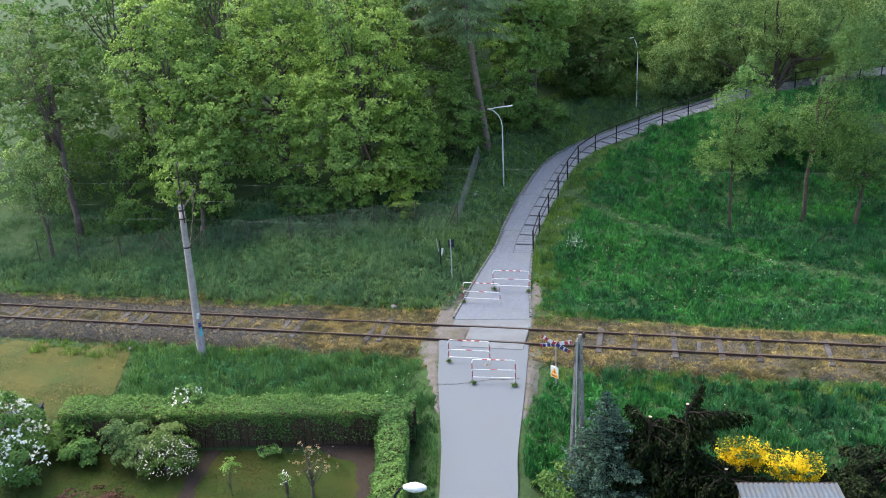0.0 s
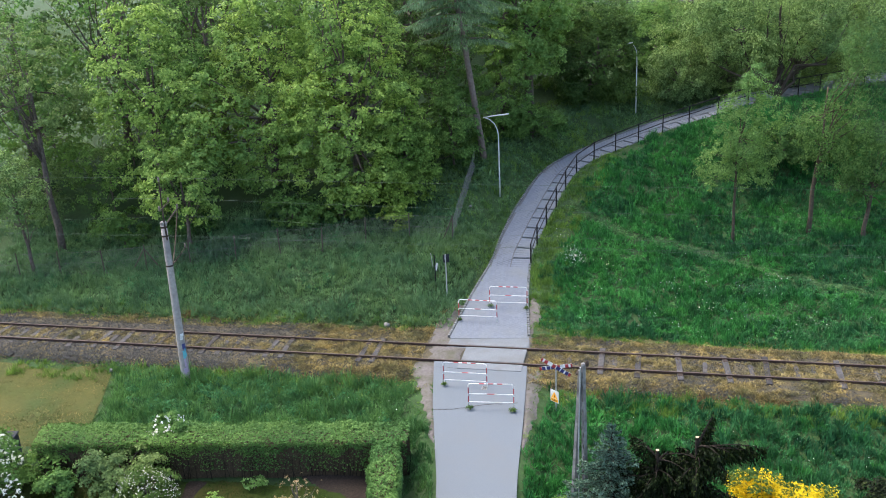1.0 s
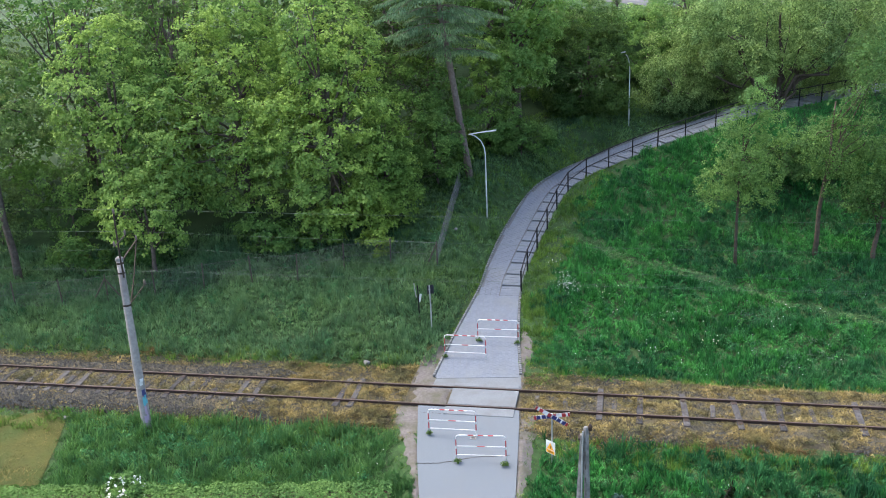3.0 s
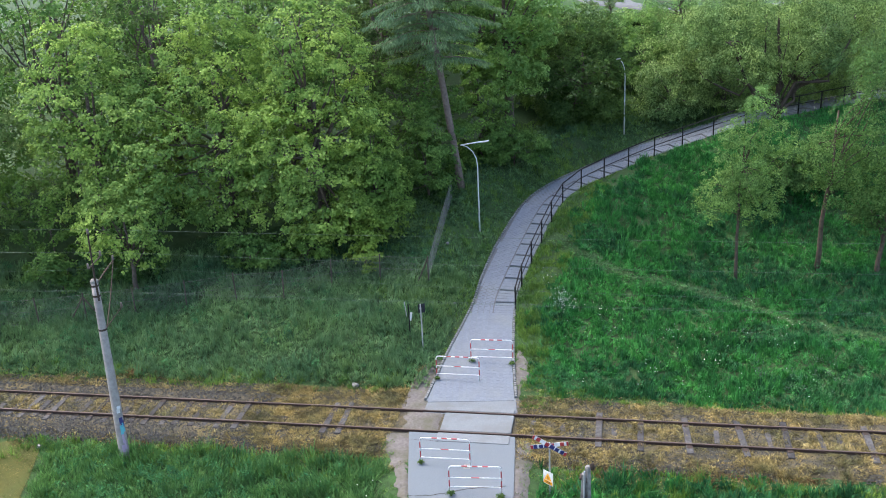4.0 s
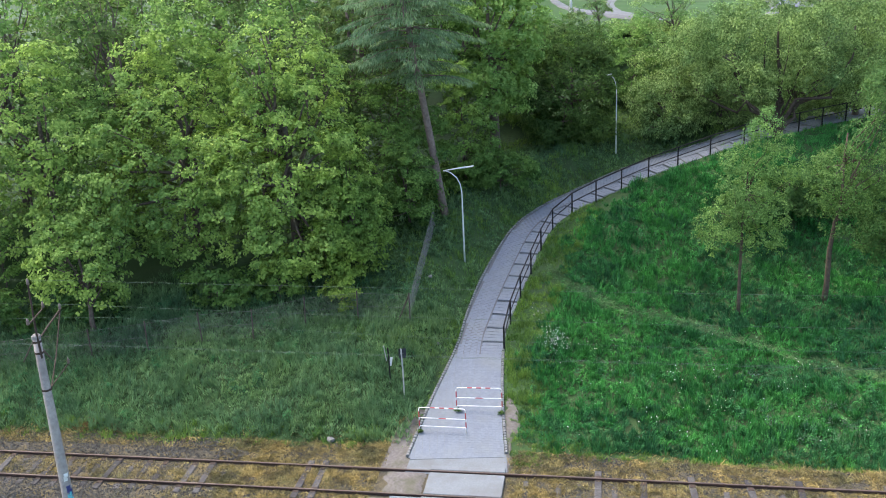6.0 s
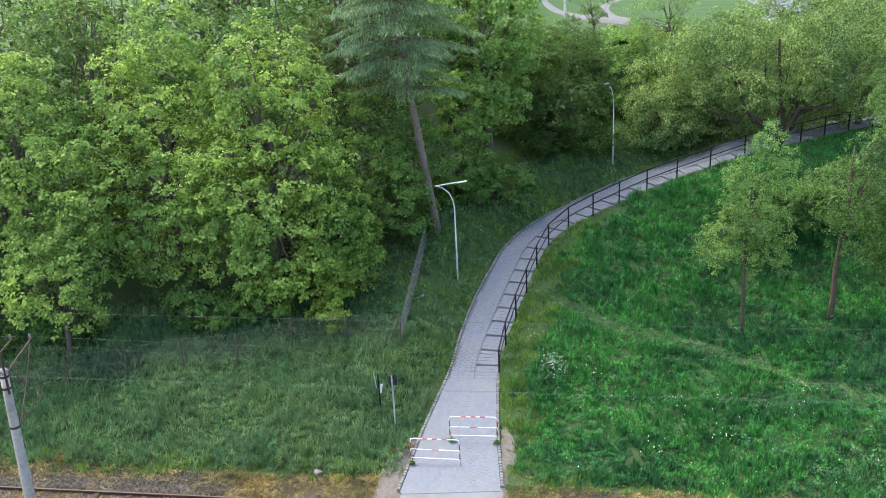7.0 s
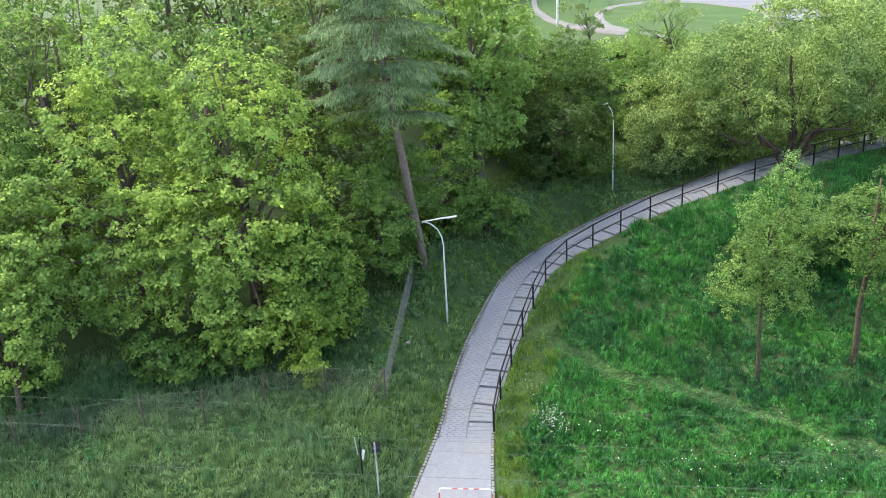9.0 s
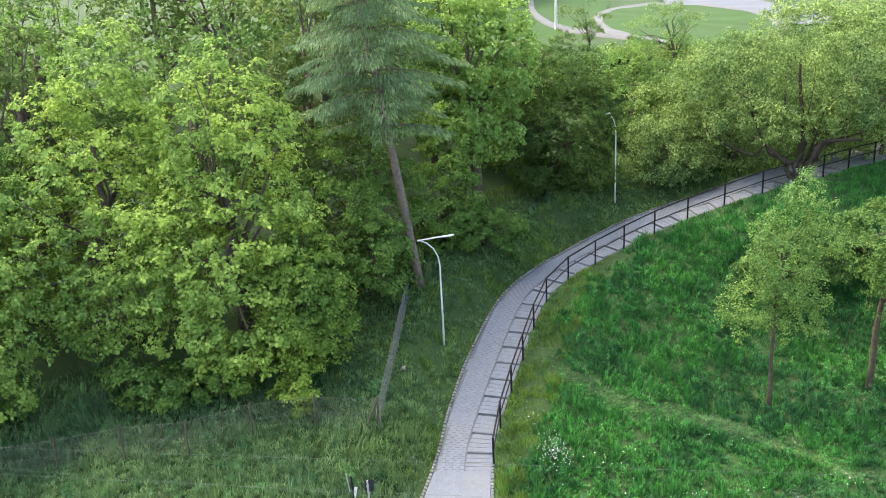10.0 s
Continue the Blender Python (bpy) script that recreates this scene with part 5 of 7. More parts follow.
def shoots(name, box, per_m2, material, label, keep, seed, lo=0.24, hi=0.42, wide=0.042, k=6, spread=0.15, category="weeds", tuft=1, girth=0.15):
    """Upright shoots: each a fan of blades from one root, in colonies of differing height."""
    rng = np.random.default_rng(seed)
    x0, x1, y0, y1 = box
    n = int((x1 - x0) * (y1 - y0) * per_m2 / tuft)
    size = np.repeat(rng.uniform(0.6, 1.35, n), tuft)
    off = rng.normal(0, girth, (n * tuft, 2)) * size[:, None] * (tuft > 1)
    x, y = np.repeat(rng.uniform(x0, x1, n), tuft) + off[:, 0], np.repeat(rng.uniform(y0, y1, n), tuft) + off[:, 1]
    side, _, half = near_path(x, y)
    ok = (np.abs(side) - half > 0.25) & keep(x, y, side)
    x, y, off, size = x[ok], y[ok], off[ok], size[ok] if tuft > 1 else 1.0
    n = len(x)
    mound = patchy(x - 5 + 0.4 * np.sin(y * 2.1), y + 2 + 0.4 * np.sin(x * 1.7), 4.1)
    tall = rng.uniform(lo, hi, n) * (0.6 + 0.6 * patchy(x + 3, y + 8, 1.3)) * (0.5 + 0.75 * mound) * (0.3 + 0.7 * ease((near_line(x, y, TRAIL) - 0.15) / 0.5))
    tall *= size * (1.1 - 0.9 * np.minimum(np.hypot(off[:, 0], off[:, 1]) / (3 * girth), 1))
    root = np.stack([x, y, height(x, y) - 0.02], -1)
    lean = np.append(off * 1.6, np.zeros((n, 1)), 1)[:, None] + rng.normal(0, 0.16, (n, 1, 3)) + np.stack([np.sin(x * 0.9 + y * 0.6), np.cos(y * 0.8 - x), 0 * x], -1)[:, None] * 0.12
    a = (np.arange(k) * 2.4)[None] + rng.uniform(0, 6.28, (n, 1))
    d = np.stack([np.cos(a), np.sin(a), 0 * a], -1)
    q = rng.uniform(0.6, 1.15, (n, k, 1))
    up = np.array([0, 0, 1.0])
    tip = root[:, None] + (up + lean) * tall[:, None, None] * q + d * spread * rng.uniform(0.4, 1.3, (n, k, 1))
    mid = root[:, None] * 0.35 + tip * 0.65 + np.stack([-d[..., 1], d[..., 0], 0 * a], -1) * wide * rng.uniform(0.6, 1.3, (n, k, 1))
    v = np.concatenate([root[:, None], np.stack([mid, tip], 2).reshape(n, 2 * k, 3)], 1)
    f = np.stack([np.zeros(k, int), 1 + 2 * np.arange(k), 2 + 2 * np.arange(k)], 1)[None] + (np.arange(n) * (2 * k + 1))[:, None, None]
    tagged(link(name, arrays(name, v.reshape(-1, 3), f.reshape(-1, 3)), material), label, category, kind="stuff")


def herbs(name, box, n, material, label, keep, seed, wide=0.35, tall=0.4, per=56, size=0.075):
    """Leafy weeds in low rounded clumps."""
    rng = np.random.default_rng(seed)
    x0, x1, y0, y1 = box
    x, y = rng.uniform(x0, x1, n), rng.uniform(y0, y1, n)
    side, _, half = near_path(x, y)
    ok = (np.abs(side) - half > 0.6) & keep(x, y, side)
    x, y = x[ok], y[ok]
    c = np.stack([x, y, height(x, y) + tall * 0.35], -1)
    r = rng.uniform(0.5, 1.3, (len(x), 1)) * np.array([[wide, wide, tall]])
    v, f = leaves(rng, c, r, len(x) * per, size, 0.8, 0.35, slim=0.6)
    tagged(link(name, arrays(name, v, f), material), label, "weeds", kind="stuff")


shoots("slope_weeds", (-6.5, 9, 9, 31), 64, "verge", "upright green grass shoots between the fence and the footpath", lambda x, y, s: (s > 0.5) & (s < 6), 316, 0.2, 0.4, 0.034, 5, 0.12, tuft=6)
IN_MEADOW = lambda x, y, s: (s < 0) & (y > 2.65 + 0.25 * np.sin(x * 1.3)) & ~((x < 2.1) & (y < 6.5) & (s > -2.2))
LUSH = lambda x, y: patchy(x * 0.5 + 2, y * 0.6) + 0.35 * patchy(x * 3, y * 3) + 0.03 * (x - 10) - 0.012 * (y - 10)
shoots("meadow_weeds", (1, 22, 2.6, 25), 110, "nettle", "upright blue-green leafy weeds filling the meadow", lambda x, y, s: IN_MEADOW(x, y, s) & (s < -2.0 - 0.5 * np.sin(y * 1.3)) & (LUSH(x, y) > 0.5), 310, 0.28, 0.44, 0.034, 5, 0.1, tuft=7, girth=0.14)
shoots("meadow_weeds", (1, 22, 2.6, 25), 110, "meadow", "upright light green leafy weeds in the meadow", lambda x, y, s: IN_MEADOW(x, y, s) & (s < np.where(y < 17, -1.9, -1.2) - 1.2 * patchy(x * 2, y * 2)) & (LUSH(x, y) < 0.62), 311, 0.28, 0.46, 0.034, 5, 0.1, tuft=7, girth=0.14)
shoots("verge_weeds", (2.2, 19, -10.5, -2.6), 90, "meadow", "upright green leafy weeds in the verge", lambda x, y, s: (x > np.interp(y, [-7.6, -6.6, -4.8, -3.2], [2.0, 2.2, 2.4, 2.4])) & (LUSH(x, y) < 0.78 - 0.05 * (x - 8)), 312, 0.32, 0.52, 0.038, 5, 0.11, tuft=9)
shoots("verge_weeds", (4, 19, -10.5, -2.7), 80, "nettle", "dark blue-green weeds in the verge", lambda x, y, s: (s < -1.3) & (LUSH(x, y) > 0.72 - 0.05 * (x - 8)), 314, 0.34, 0.56, 0.036, 6, 0.11, tuft=9, girth=0.17)
shoots("slope_weeds", (-30, -2.5, 2.5, 11.5), 44, "verge", "upright grey-green weeds on the slope", lambda x, y, s: (s > 0.9), 313, 0.2, 0.45)
shoots("verge_weeds", (-16.5, -3.4, -8.3, -2.65), 50, "nearverge", "tall grey-green grass between hedge and railway", lambda x, y, s: (x > -16.9 - 0.36 * (y + 2.6)) & (x < np.interp(y, [-9, -5.2, -4, -2], [-1.8, -2.8, -3.3, -3.8])), 315, 0.28, 0.5, 0.04, 5, 0.2, "grass")
herbs("meadow_herbs", (1, 22, 3, 20), 260, "nettle", "leafy green weeds among the meadow grass", lambda x, y, s: (s < -2.5) & (near_line(x, y, TRAIL) > 0.7) & (patchy(x * 0.7, y * 0.7) > 0.25), 31, 0.26, 0.5, 36, 0.075)
herbs("meadow_herbs", (9, 22, 2.8, 9), 140, "greyherb", "grey-green weeds among the meadow grass", lambda x, y, s: (patchy(x * 0.6 + 4, y * 0.7) > 0.6), 32, 0.35, 0.4, 44, 0.06)
herbs("meadow_herbs", (1, 22, 3, 20), 350, "meadow", "light green leafy stalks among the meadow grass", lambda x, y, s: (s < -2.3) & (near_line(x, y, TRAIL) > 0.6), 131, 0.2, 0.55, 36, 0.07)
herbs("fence_herbs", (-11, -3.4, 7.6, 11.5), 110, "verge", "tall grey-green weeds along the wire fence", lambda x, y, s: s > 0.8, 132, 0.3, 0.6, 50, 0.05)
herbs("slope_herbs", (-28, -2.5, 3, 12), 260, "nettle", "dark green leafy weeds on the slope", lambda x, y, s: (s > 1) & (patchy(x * 0.6 + 7, y * 0.8) > 0.45), 34)
herbs("verge_herbs", (2.8, 20, -9, -3.2), 90, "nettle", "leafy green weeds in the verge", lambda x, y, s: s < -1.6, 35, 0.28, 0.4, 36, 0.06)
herbs("verge_herbs", (-16, -3.6, -8, -3.2), 260, "nettle", "dark green leafy weeds in the verge", lambda x, y, s: x > -15.5 - 0.36 * (y + 5), 36, 0.25, 0.3)
herbs("track_weeds", (-28, 20, -3.0, 2.8), 4200, "dry", "low yellow weeds spreading over the ballast", lambda x, y, s: ~((x > -3.7) & (x < 1.5)) & (np.abs(np.abs(y) - 0.7525) > 0.1) & (patchy(x * 1.3 + 3, y * 1.1) > np.where(x < -9, 0.5, 0.3)), 37, 0.15, 0.07, 10, 0.055)

# ---- trodden ground, lawns, far roundabout ----
drape("dirt_verge", [(-3.85, -0.9), (-3.45, -2), (-2.8, -3.6), (-2.28, -5.0), (-1.8, -6.4), (-1.36, -7.6)], [(-2.5, -0.9), (-2.4, -2), (-2.15, -3.6), (-1.8, -5.0), (-1.45, -6.4), (-1.2, -7.6)], "dirt", "trodden sandy earth beside the asphalt", "ground", 0.014, 0.1, 4, steps=14, bed=0.1)
drape("dirt_verge", [(0.9, -0.95), (1.15, -3.2), (1.4, -4.8), (1.6, -6.6), (1.7, -7.8)], [(2.0, -0.95), (2.2, -3.2), (2.2, -4.8), (1.98, -6.6), (1.8, -7.8)], "dirt", "trodden sandy earth beside the asphalt", "ground", 0.014, 0.1, 5, steps=14, bed=0.1)
drape("dirt_verge", [(-3.15, -0.68), (-3.25, 0.0), (-3.4, 0.68)], [(-1.6, -0.68), (-1.6, 0.0), (-1.6, 0.68)], "dirt", "trodden earth between the rails", "ground", 0.145, 0.12, 6, steps=10)
drape("dirt_verge", [(-3.6, 0.82), (-3.65, 1.3), (-3.6, 2.0), (-3.4, 3.2), (-2.8, 4.6)], [(-1.5, 0.82), (-1.5, 1.3), (-2.4, 2.0), (-2.4, 3.2), (-2.3, 4.6)], "dirt", "trodden earth beside the pavers", "ground", 0.016, 0.08, 7, steps=12, bed=0.1)
drape("dirt_verge", [(0.8, 1.0), (0.8, 2.5), (0.75, 4), (0.65, 5.8)], [(1.3, 1.0), (1.15, 2.5), (1.4, 4), (0.95, 5.8)], "dirt", "bare earth beside the pavers", "ground", 0.016, 0.1, 8, steps=14, bed=0.1)
drape("mown_lawn", [(-34, -3.1), (-27, -3.0), (-22, -2.85), (-17.2, -2.7)], [(-34, -10.2), (-27, -10.0), (-22, -9.4), (-15.4, -8.4)], "mown", "short mown yellowish lawn beside the railway", "lawn", 0.03, 0.35, 9, across=16)
drape("garden_lawn", [(-20, -9.6), (-14, -9.9), (-9, -9.6), (-5.2, -9.4), (-3.4, -9.2)], [(-20, -20), (-14, -20), (-9, -20), (-5.2, -20), (-3.0, -20)], "lawn", "short green garden lawn behind the hedge", "lawn", 0.03, 0.05, 10, across=16)
drape("flower_bed", [(-5.9, -9.3), (-5.0, -9.9), (-4.25, -10.35), (-3.85, -10.9), (-3.5, -12.0), (-3.3, -16)], [(-5.8, -8.6), (-4.6, -8.6), (-3.4, -8.7), (-2.9, -10.5), (-2.6, -12), (-1.9, -16)], "soil", "bare dark earth bed along the hedge", "flower bed", 0.055, 0.14, 11, steps=10)
drape("garden_path", [(-10.0, -10.0), (-10.1, -11.5), (-9.9, -13), (-9.7, -16)], [(-9.4, -10.0), (-9.4, -11.5), (-9.1, -13), (-8.8, -16)], "soil", "narrow strip of bare trodden soil across the lawn", "path", 0.05, 0.12, 16, steps=10)
CX, CY = 11.8, 56.8


def ring(name, r0, r1, material, label, category, lift, a0=0, a1=360):
    a = np.radians(np.linspace(a0, a1, 73))[:, None]
    r = np.linspace(r0, r1, 7)[None]
    x, y = CX + np.cos(a) * r, CY + np.sin(a) * r * 1.8 - np.cos(a) * r * 0.3
    tagged(part(name, Shape().sheet(np.stack([x, y, height(x, y) + lift], -1)[:, ::-1]), material, smooth=True), label, category, kind="structure")


ring("roundabout_lawn", 0.05, 6.2, "far_lawn", "oval mown lawn island", "lawn", 0.2)
ring("roundabout_pavement", 6.2, 6.95, "far_pave", "pale paved ring round the lawn", "pavement", 0.22)
ring("roundabout_road", 6.95, 11.0, "far_road", "pale grey asphalt road beyond the trees", "road", 0.2, -5, 92)
drape("far_lawn", [(-24, 54), (-10, 52), (0.5, 51), (4.8, 50)], [(-24, 115), (-10, 115), (5, 112), (9, 100)], "far_lawn", "mown lawn beyond the trees", "lawn", 0.14, 0.1, 12, across=24)
drape("far_pavement", [(-1.6, 90), (-1.22, 78), (-0.5, 66), (0.82, 58), (2.66, 53.2), (4.73, 51.1), (7.0, 48.6)], [(-0.9, 90), (-0.6, 78), (0.1, 67), (1.5, 59.5), (3.1, 55.6), (5.0, 53.5), (7.4, 50.6)], "far_pave", "pale curved pavement beside the far lawn", "pavement", 0.26, 0.02, 14)
drape("far_road", [(12, 77), (20, 73), (28, 67), (45, 60)], [(12, 86), (22, 82), (32, 76), (50, 69)], "far_road", "pale grey asphalt road beyond the trees", "road", 0.28, 0.05, 13)
drape("far_lawn", [(8, 87), (22, 83), (34, 77), (50, 70)], [(8, 120), (22, 118), (34, 112), (50, 105)], "far_lawn", "mown lawn beyond the far road", "lawn", 0.2, 0.05, 15, across=16)

# ---- poles, wires, lamps, signs ----


def concrete_pole(x, y, head):
    z = ground_at(x, y)
    ob = thing("telegraph_pole", x, y, z, "leaning concrete telegraph pole with iron brackets, sprayed at its foot", "utility pole")
    base = np.array([x, y, z])
    top = np.array(head) - base
    at = lambda h: top * (h / top[2])
    tall = float(top[2])
    t = np.linspace(-0.4, tall, 8)
    part("shaft", Shape().tube([at(h) for h in t], np.linspace(0.2, 0.125, 8), 12), "concrete", ob, smooth=True)
    part("cap", Shape().tube([at(tall - 0.12), at(tall - 0.02), at(tall + 0.03)], [0.145, 0.145, 0.09], 12), "darkconcrete", ob, "weathered concrete cap")
    for h in (tall - 0.22, tall - 0.6, tall - 1.9):
        r = float(np.interp(h, t, np.linspace(0.2, 0.125, 8))) + 0.012
        part("clamp", Shape().tube([at(h - 0.035), at(h + 0.035)], r, 12), "rust", ob, "rusty iron band")
    tip = np.array([-13.6, -2.65, 8.72]) - base
    low = at(tall - 0.75) + [0.13, -0.1, 0]
    part("rod", Shape().tube([low, at(tall) + [0.08, -0.06, 0.1], tip], [0.036, 0.036, 0.028], 6), "rust", ob, "rusty iron rod above the pole's top")
    near, far = np.array([-13.2, -3.63, 7.68]) - base, np.array([-13.56, -2.18, 7.62]) - base
    part("cross_arm", Shape().tube([near, (near + far) / 2, far], 0.024, 6), "rust", ob, "short rusty cross arm")
    arm_end = np.array([-14.28, -0.21, 6.69]) - base
    part("bracket", Shape().tube([at(tall - 0.25), (at(tall - 0.2) + arm_end) / 2, arm_end], 0.03, 6), "rust", ob, "rusty iron arm over the track")
    part("brace", Shape().tube([at(tall - 2.1) + [0.1, 0, 0], (at(tall - 2.1) + arm_end) / 2 + [0.05, 0, -0.15], arm_end], 0.024, 6), "rust", ob)
    part("brace", Shape().tube([at(tall - 1.9) + [0.1, 0.05, 0], at(tall - 1.9) + [0.25, 1.1, 0.42]], 0.02, 6), "rust", ob)
    for p in (tip, near + [0, 0, 0.1], far + [0, 0, 0.1], arm_end + [0, 0, 0.1], at(tall - 1.9) + [0.25, 1.1, 0.5]):
        part("insulator", Shape().tube([p + [0, 0, h] for h in (-0.1, -0.07, -0.02, 0.03, 0.06, 0.11)], [0.03, 0.055, 0.04, 0.05, 0.035, 0.02], 8), "insulator", ob, "brown and grey porcelain insulator", True)
    rng = np.random.default_rng(4)
    for mat, h0, h1, k in (("white", 1.75, 2.35, 2), ("navy", 1.3, 1.8, 2), ("teal", 0.95, 1.5, 3), ("pink", 0.2, 1.0, 4)):
        for _ in range(k):
            h = rng.uniform(h0, h1 - 0.2)
            a0 = rng.uniform(-1.5, -0.5)
            a = np.linspace(a0, a0 + rng.uniform(0.3, 0.8), 5)
            g = np.array([[at(hh) + [(0.204 - 0.0098 * hh) * math.cos(q), (0.204 - 0.0098 * hh) * math.sin(q), 0] for q in a] for hh in (h, h + rng.uniform(0.12, 0.38))])
            part("spray_mark", Shape().sheet(g), mat, ob, "faded sprayed paint")
    return ob


concrete_pole(-13.35, -3.3, (-13.6, -2.8, 6.93))


def wire(y, z, sag, y2=None):
    xs = np.linspace(-70, 70, 57)
    u = ((xs + 13.3) % 46) / 46
    pts = [(x, y + (0 if y2 is None else (y2 - y) * (x + 13.3) / 40), z - sag * 4 * q * (1 - q)) for x, q in zip(xs, u)]
    return tagged(part("overhead_wire", Shape().tube(pts, 0.0034, 4), "wire"), "thin greenish telegraph wire strung along the railway", "wire", "telegraph wires")


wire(0.35, 6.2, 0.7)
wire(-0.78, 5.62, 0.1)
wire(-0.6, 5.5, 0.12)
wire(-2.65, 8.8, 0.12)
wire(-2.18, 7.78, 0.3)


def twin_pole(x, y):
    z = ground_at(x, y)
    ob = thing("twin_pole", x, y, z, "old slotted concrete pole propped by a second leg", "utility pole")
    tall = 5.35 - z
    front = Shape().tube([(0.3, 0, -0.3), (0.24, 0, tall * 0.5), (0.18, 0, tall - 0.06), (0.18, 0, tall)], [0.125, 0.1, 0.08, 0.05], 6)
    leg = part("leg", front, "darkconcrete", ob)
    for h in np.arange(0.6, tall - 0.3, 0.42):
        part("slot", Shape().box((0.035, 0.02, 0.16), pose(0.29 - 0.022 * h, -0.108 + 0.008 * h, h), 0.004), "board", leg, "dark slot in the concrete")
    part("leg", Shape().tube([(-0.16, 0.1, -0.3), (-0.02, 0.05, tall * 0.5), (0.1, 0, tall - 0.25)], [0.115, 0.1, 0.085], 6), "darkconcrete", ob)
    part("bolt", Shape().tube([(0.0, -0.1, tall - 0.35), (0.0, 0.15, tall - 0.35)], 0.03, 6), "rust", ob)
    part("cable", Shape().tube([(0.09, -0.13, 0), (0.06, -0.12, tall * 0.5), (0.1, -0.1, tall - 0.1)], 0.025, 6), "galva", ob, "grey cable pipe on the pole")
    part("insulator", Shape().tube([(0.3, 0, tall - 0.1), (0.3, 0, tall), (0.3, 0, tall + 0.08)], [0.05, 0.06, 0.03], 8), "rust", ob)


twin_pole(4.1, -10.6)


def crossing_sign(x, y):
    z = ground_at(x, y)
    ob = thing("crossing_sign", x, y, z, "diagonal cross railway sign with red white and navy arms", "sign")
    h = 1.62 - z
    part("post", Shape().tube([(0, 0.03, -0.3), (0, 0.03, h + 0.1)], 0.028, 8), "galva", ob)
    for turn in (10, 150):
        m = pose(0, 0, h, 0, 0, 0) @ Euler((0, -radians(turn), 0)).to_matrix().to_4x4()
        arm = part("arm", Shape().box((1.3, 0.012, 0.15), m @ pose(0, 0.004 if turn > 90 else 0.024, 0), 0.003), "white", ob, "white board arm of the cross")
        for x0, x1, c in ((0.02, 0.16, "red"), (0.36, 0.5, "red"), (0.58, 0.65, "red"), (-0.65, -0.56, "red"), (-0.55, -0.42, "navy"), (-0.36, -0.22, "navy"), (-0.19, -0.02, "navy")):
            part("band", Shape().box((x1 - x0, 0.004, 0.148), m @ pose((x0 + x1) / 2, -0.006 if turn > 90 else 0.008, 0), 0.001), c, arm, "painted band")
    return ob


crossing_sign(2.8, -3.75)


def warning_board(x, y, h):
    ob = thing("warning_board", x, y, h, "white and orange warning board clamped to the crossing sign's post", "sign", turn=-36)
    b = part("board", Shape().box((0.42, 0.014, 0.52), pose(0, 0, 0), 0.003), "white", ob)
    part("clamp", Shape().box((0.09, 0.06, 0.03), pose(0, 0.035, 0.12), 0.004), "galva", ob)
    part("clamp", Shape().box((0.09, 0.06, 0.03), pose(0, 0.035, -0.14), 0.004), "galva", ob)
    part("orange_field", Shape().box((0.38, 0.004, 0.13), pose(0, -0.009, -0.17), 0.001), "orange", b)
    part("triangle", Shape().add([(-0.16, -0.011, -0.08), (0.16, -0.011, -0.08), (0, -0.011, 0.2)], [(0, 1, 2)]), "orange", b, "orange warning triangle")
    part("triangle_mark", Shape().box((0.03, 0.003, 0.12), pose(0, -0.014, 0.01), 0.001), "black", b)
    part("text_bar", Shape().box((0.28, 0.003, 0.018), pose(0, -0.013, -0.15), 0.001), "black", b, "line of small dark writing")
    part("text_bar", Shape().box((0.22, 0.003, 0.018), pose(0, -0.013, -0.19), 0.001), "black", b, "line of small dark writing")


warning_board(2.75, -3.79, 0.36)


def sign_post(x, y, top, board, label, turn):
    z = ground_at(x, y)
    ob = thing("sign_post", x, y, z, label, "sign", "posts on the slope", turn)
    h = top - z
    part("post", Shape().tube([(0, 0, -0.3), (0.02, 0, h * 0.5), (0.0, 0, h)], 0.03, 8), "galva" if board else "black", ob)
    if board:
        b = part("board", Shape().box((0.3, 0.015, 0.42), pose(0.05, 0.04, h - 0.22), 0.004), "plastic", ob, "dark unlit back of a small sign")
        part("clamp", Shape().box((0.1, 0.03, 0.03), pose(0.0, 0.02, h - 0.22), 0.003), "galva", b)
    else:
        part("upper_tube", Shape().tube([(-0.08, 0, h * 0.62), (-0.16, 0.02, h + 0.1)], 0.022, 6), "galva", ob, "pale tilted tube")
        part("paper", Shape().box((0.1, 0.02, 0.4), pose(0.09, 0.01, h * 0.6, 0, 12, 0), 0.003), "white", ob, "torn white paper strip")
    part("foot", Shape().tube([(0, 0, -0.2), (0, 0, 0.06)], [0.07, 0.05], 8), "darkconcrete", ob)


sign_post(-4.08, 5.75, 2.55, False, "thin dark post with a torn paper strip in the grass", 10)
sign_post(-3.38, 5.1, 2.85, True, "thin grey sign post seen from behind", 20)


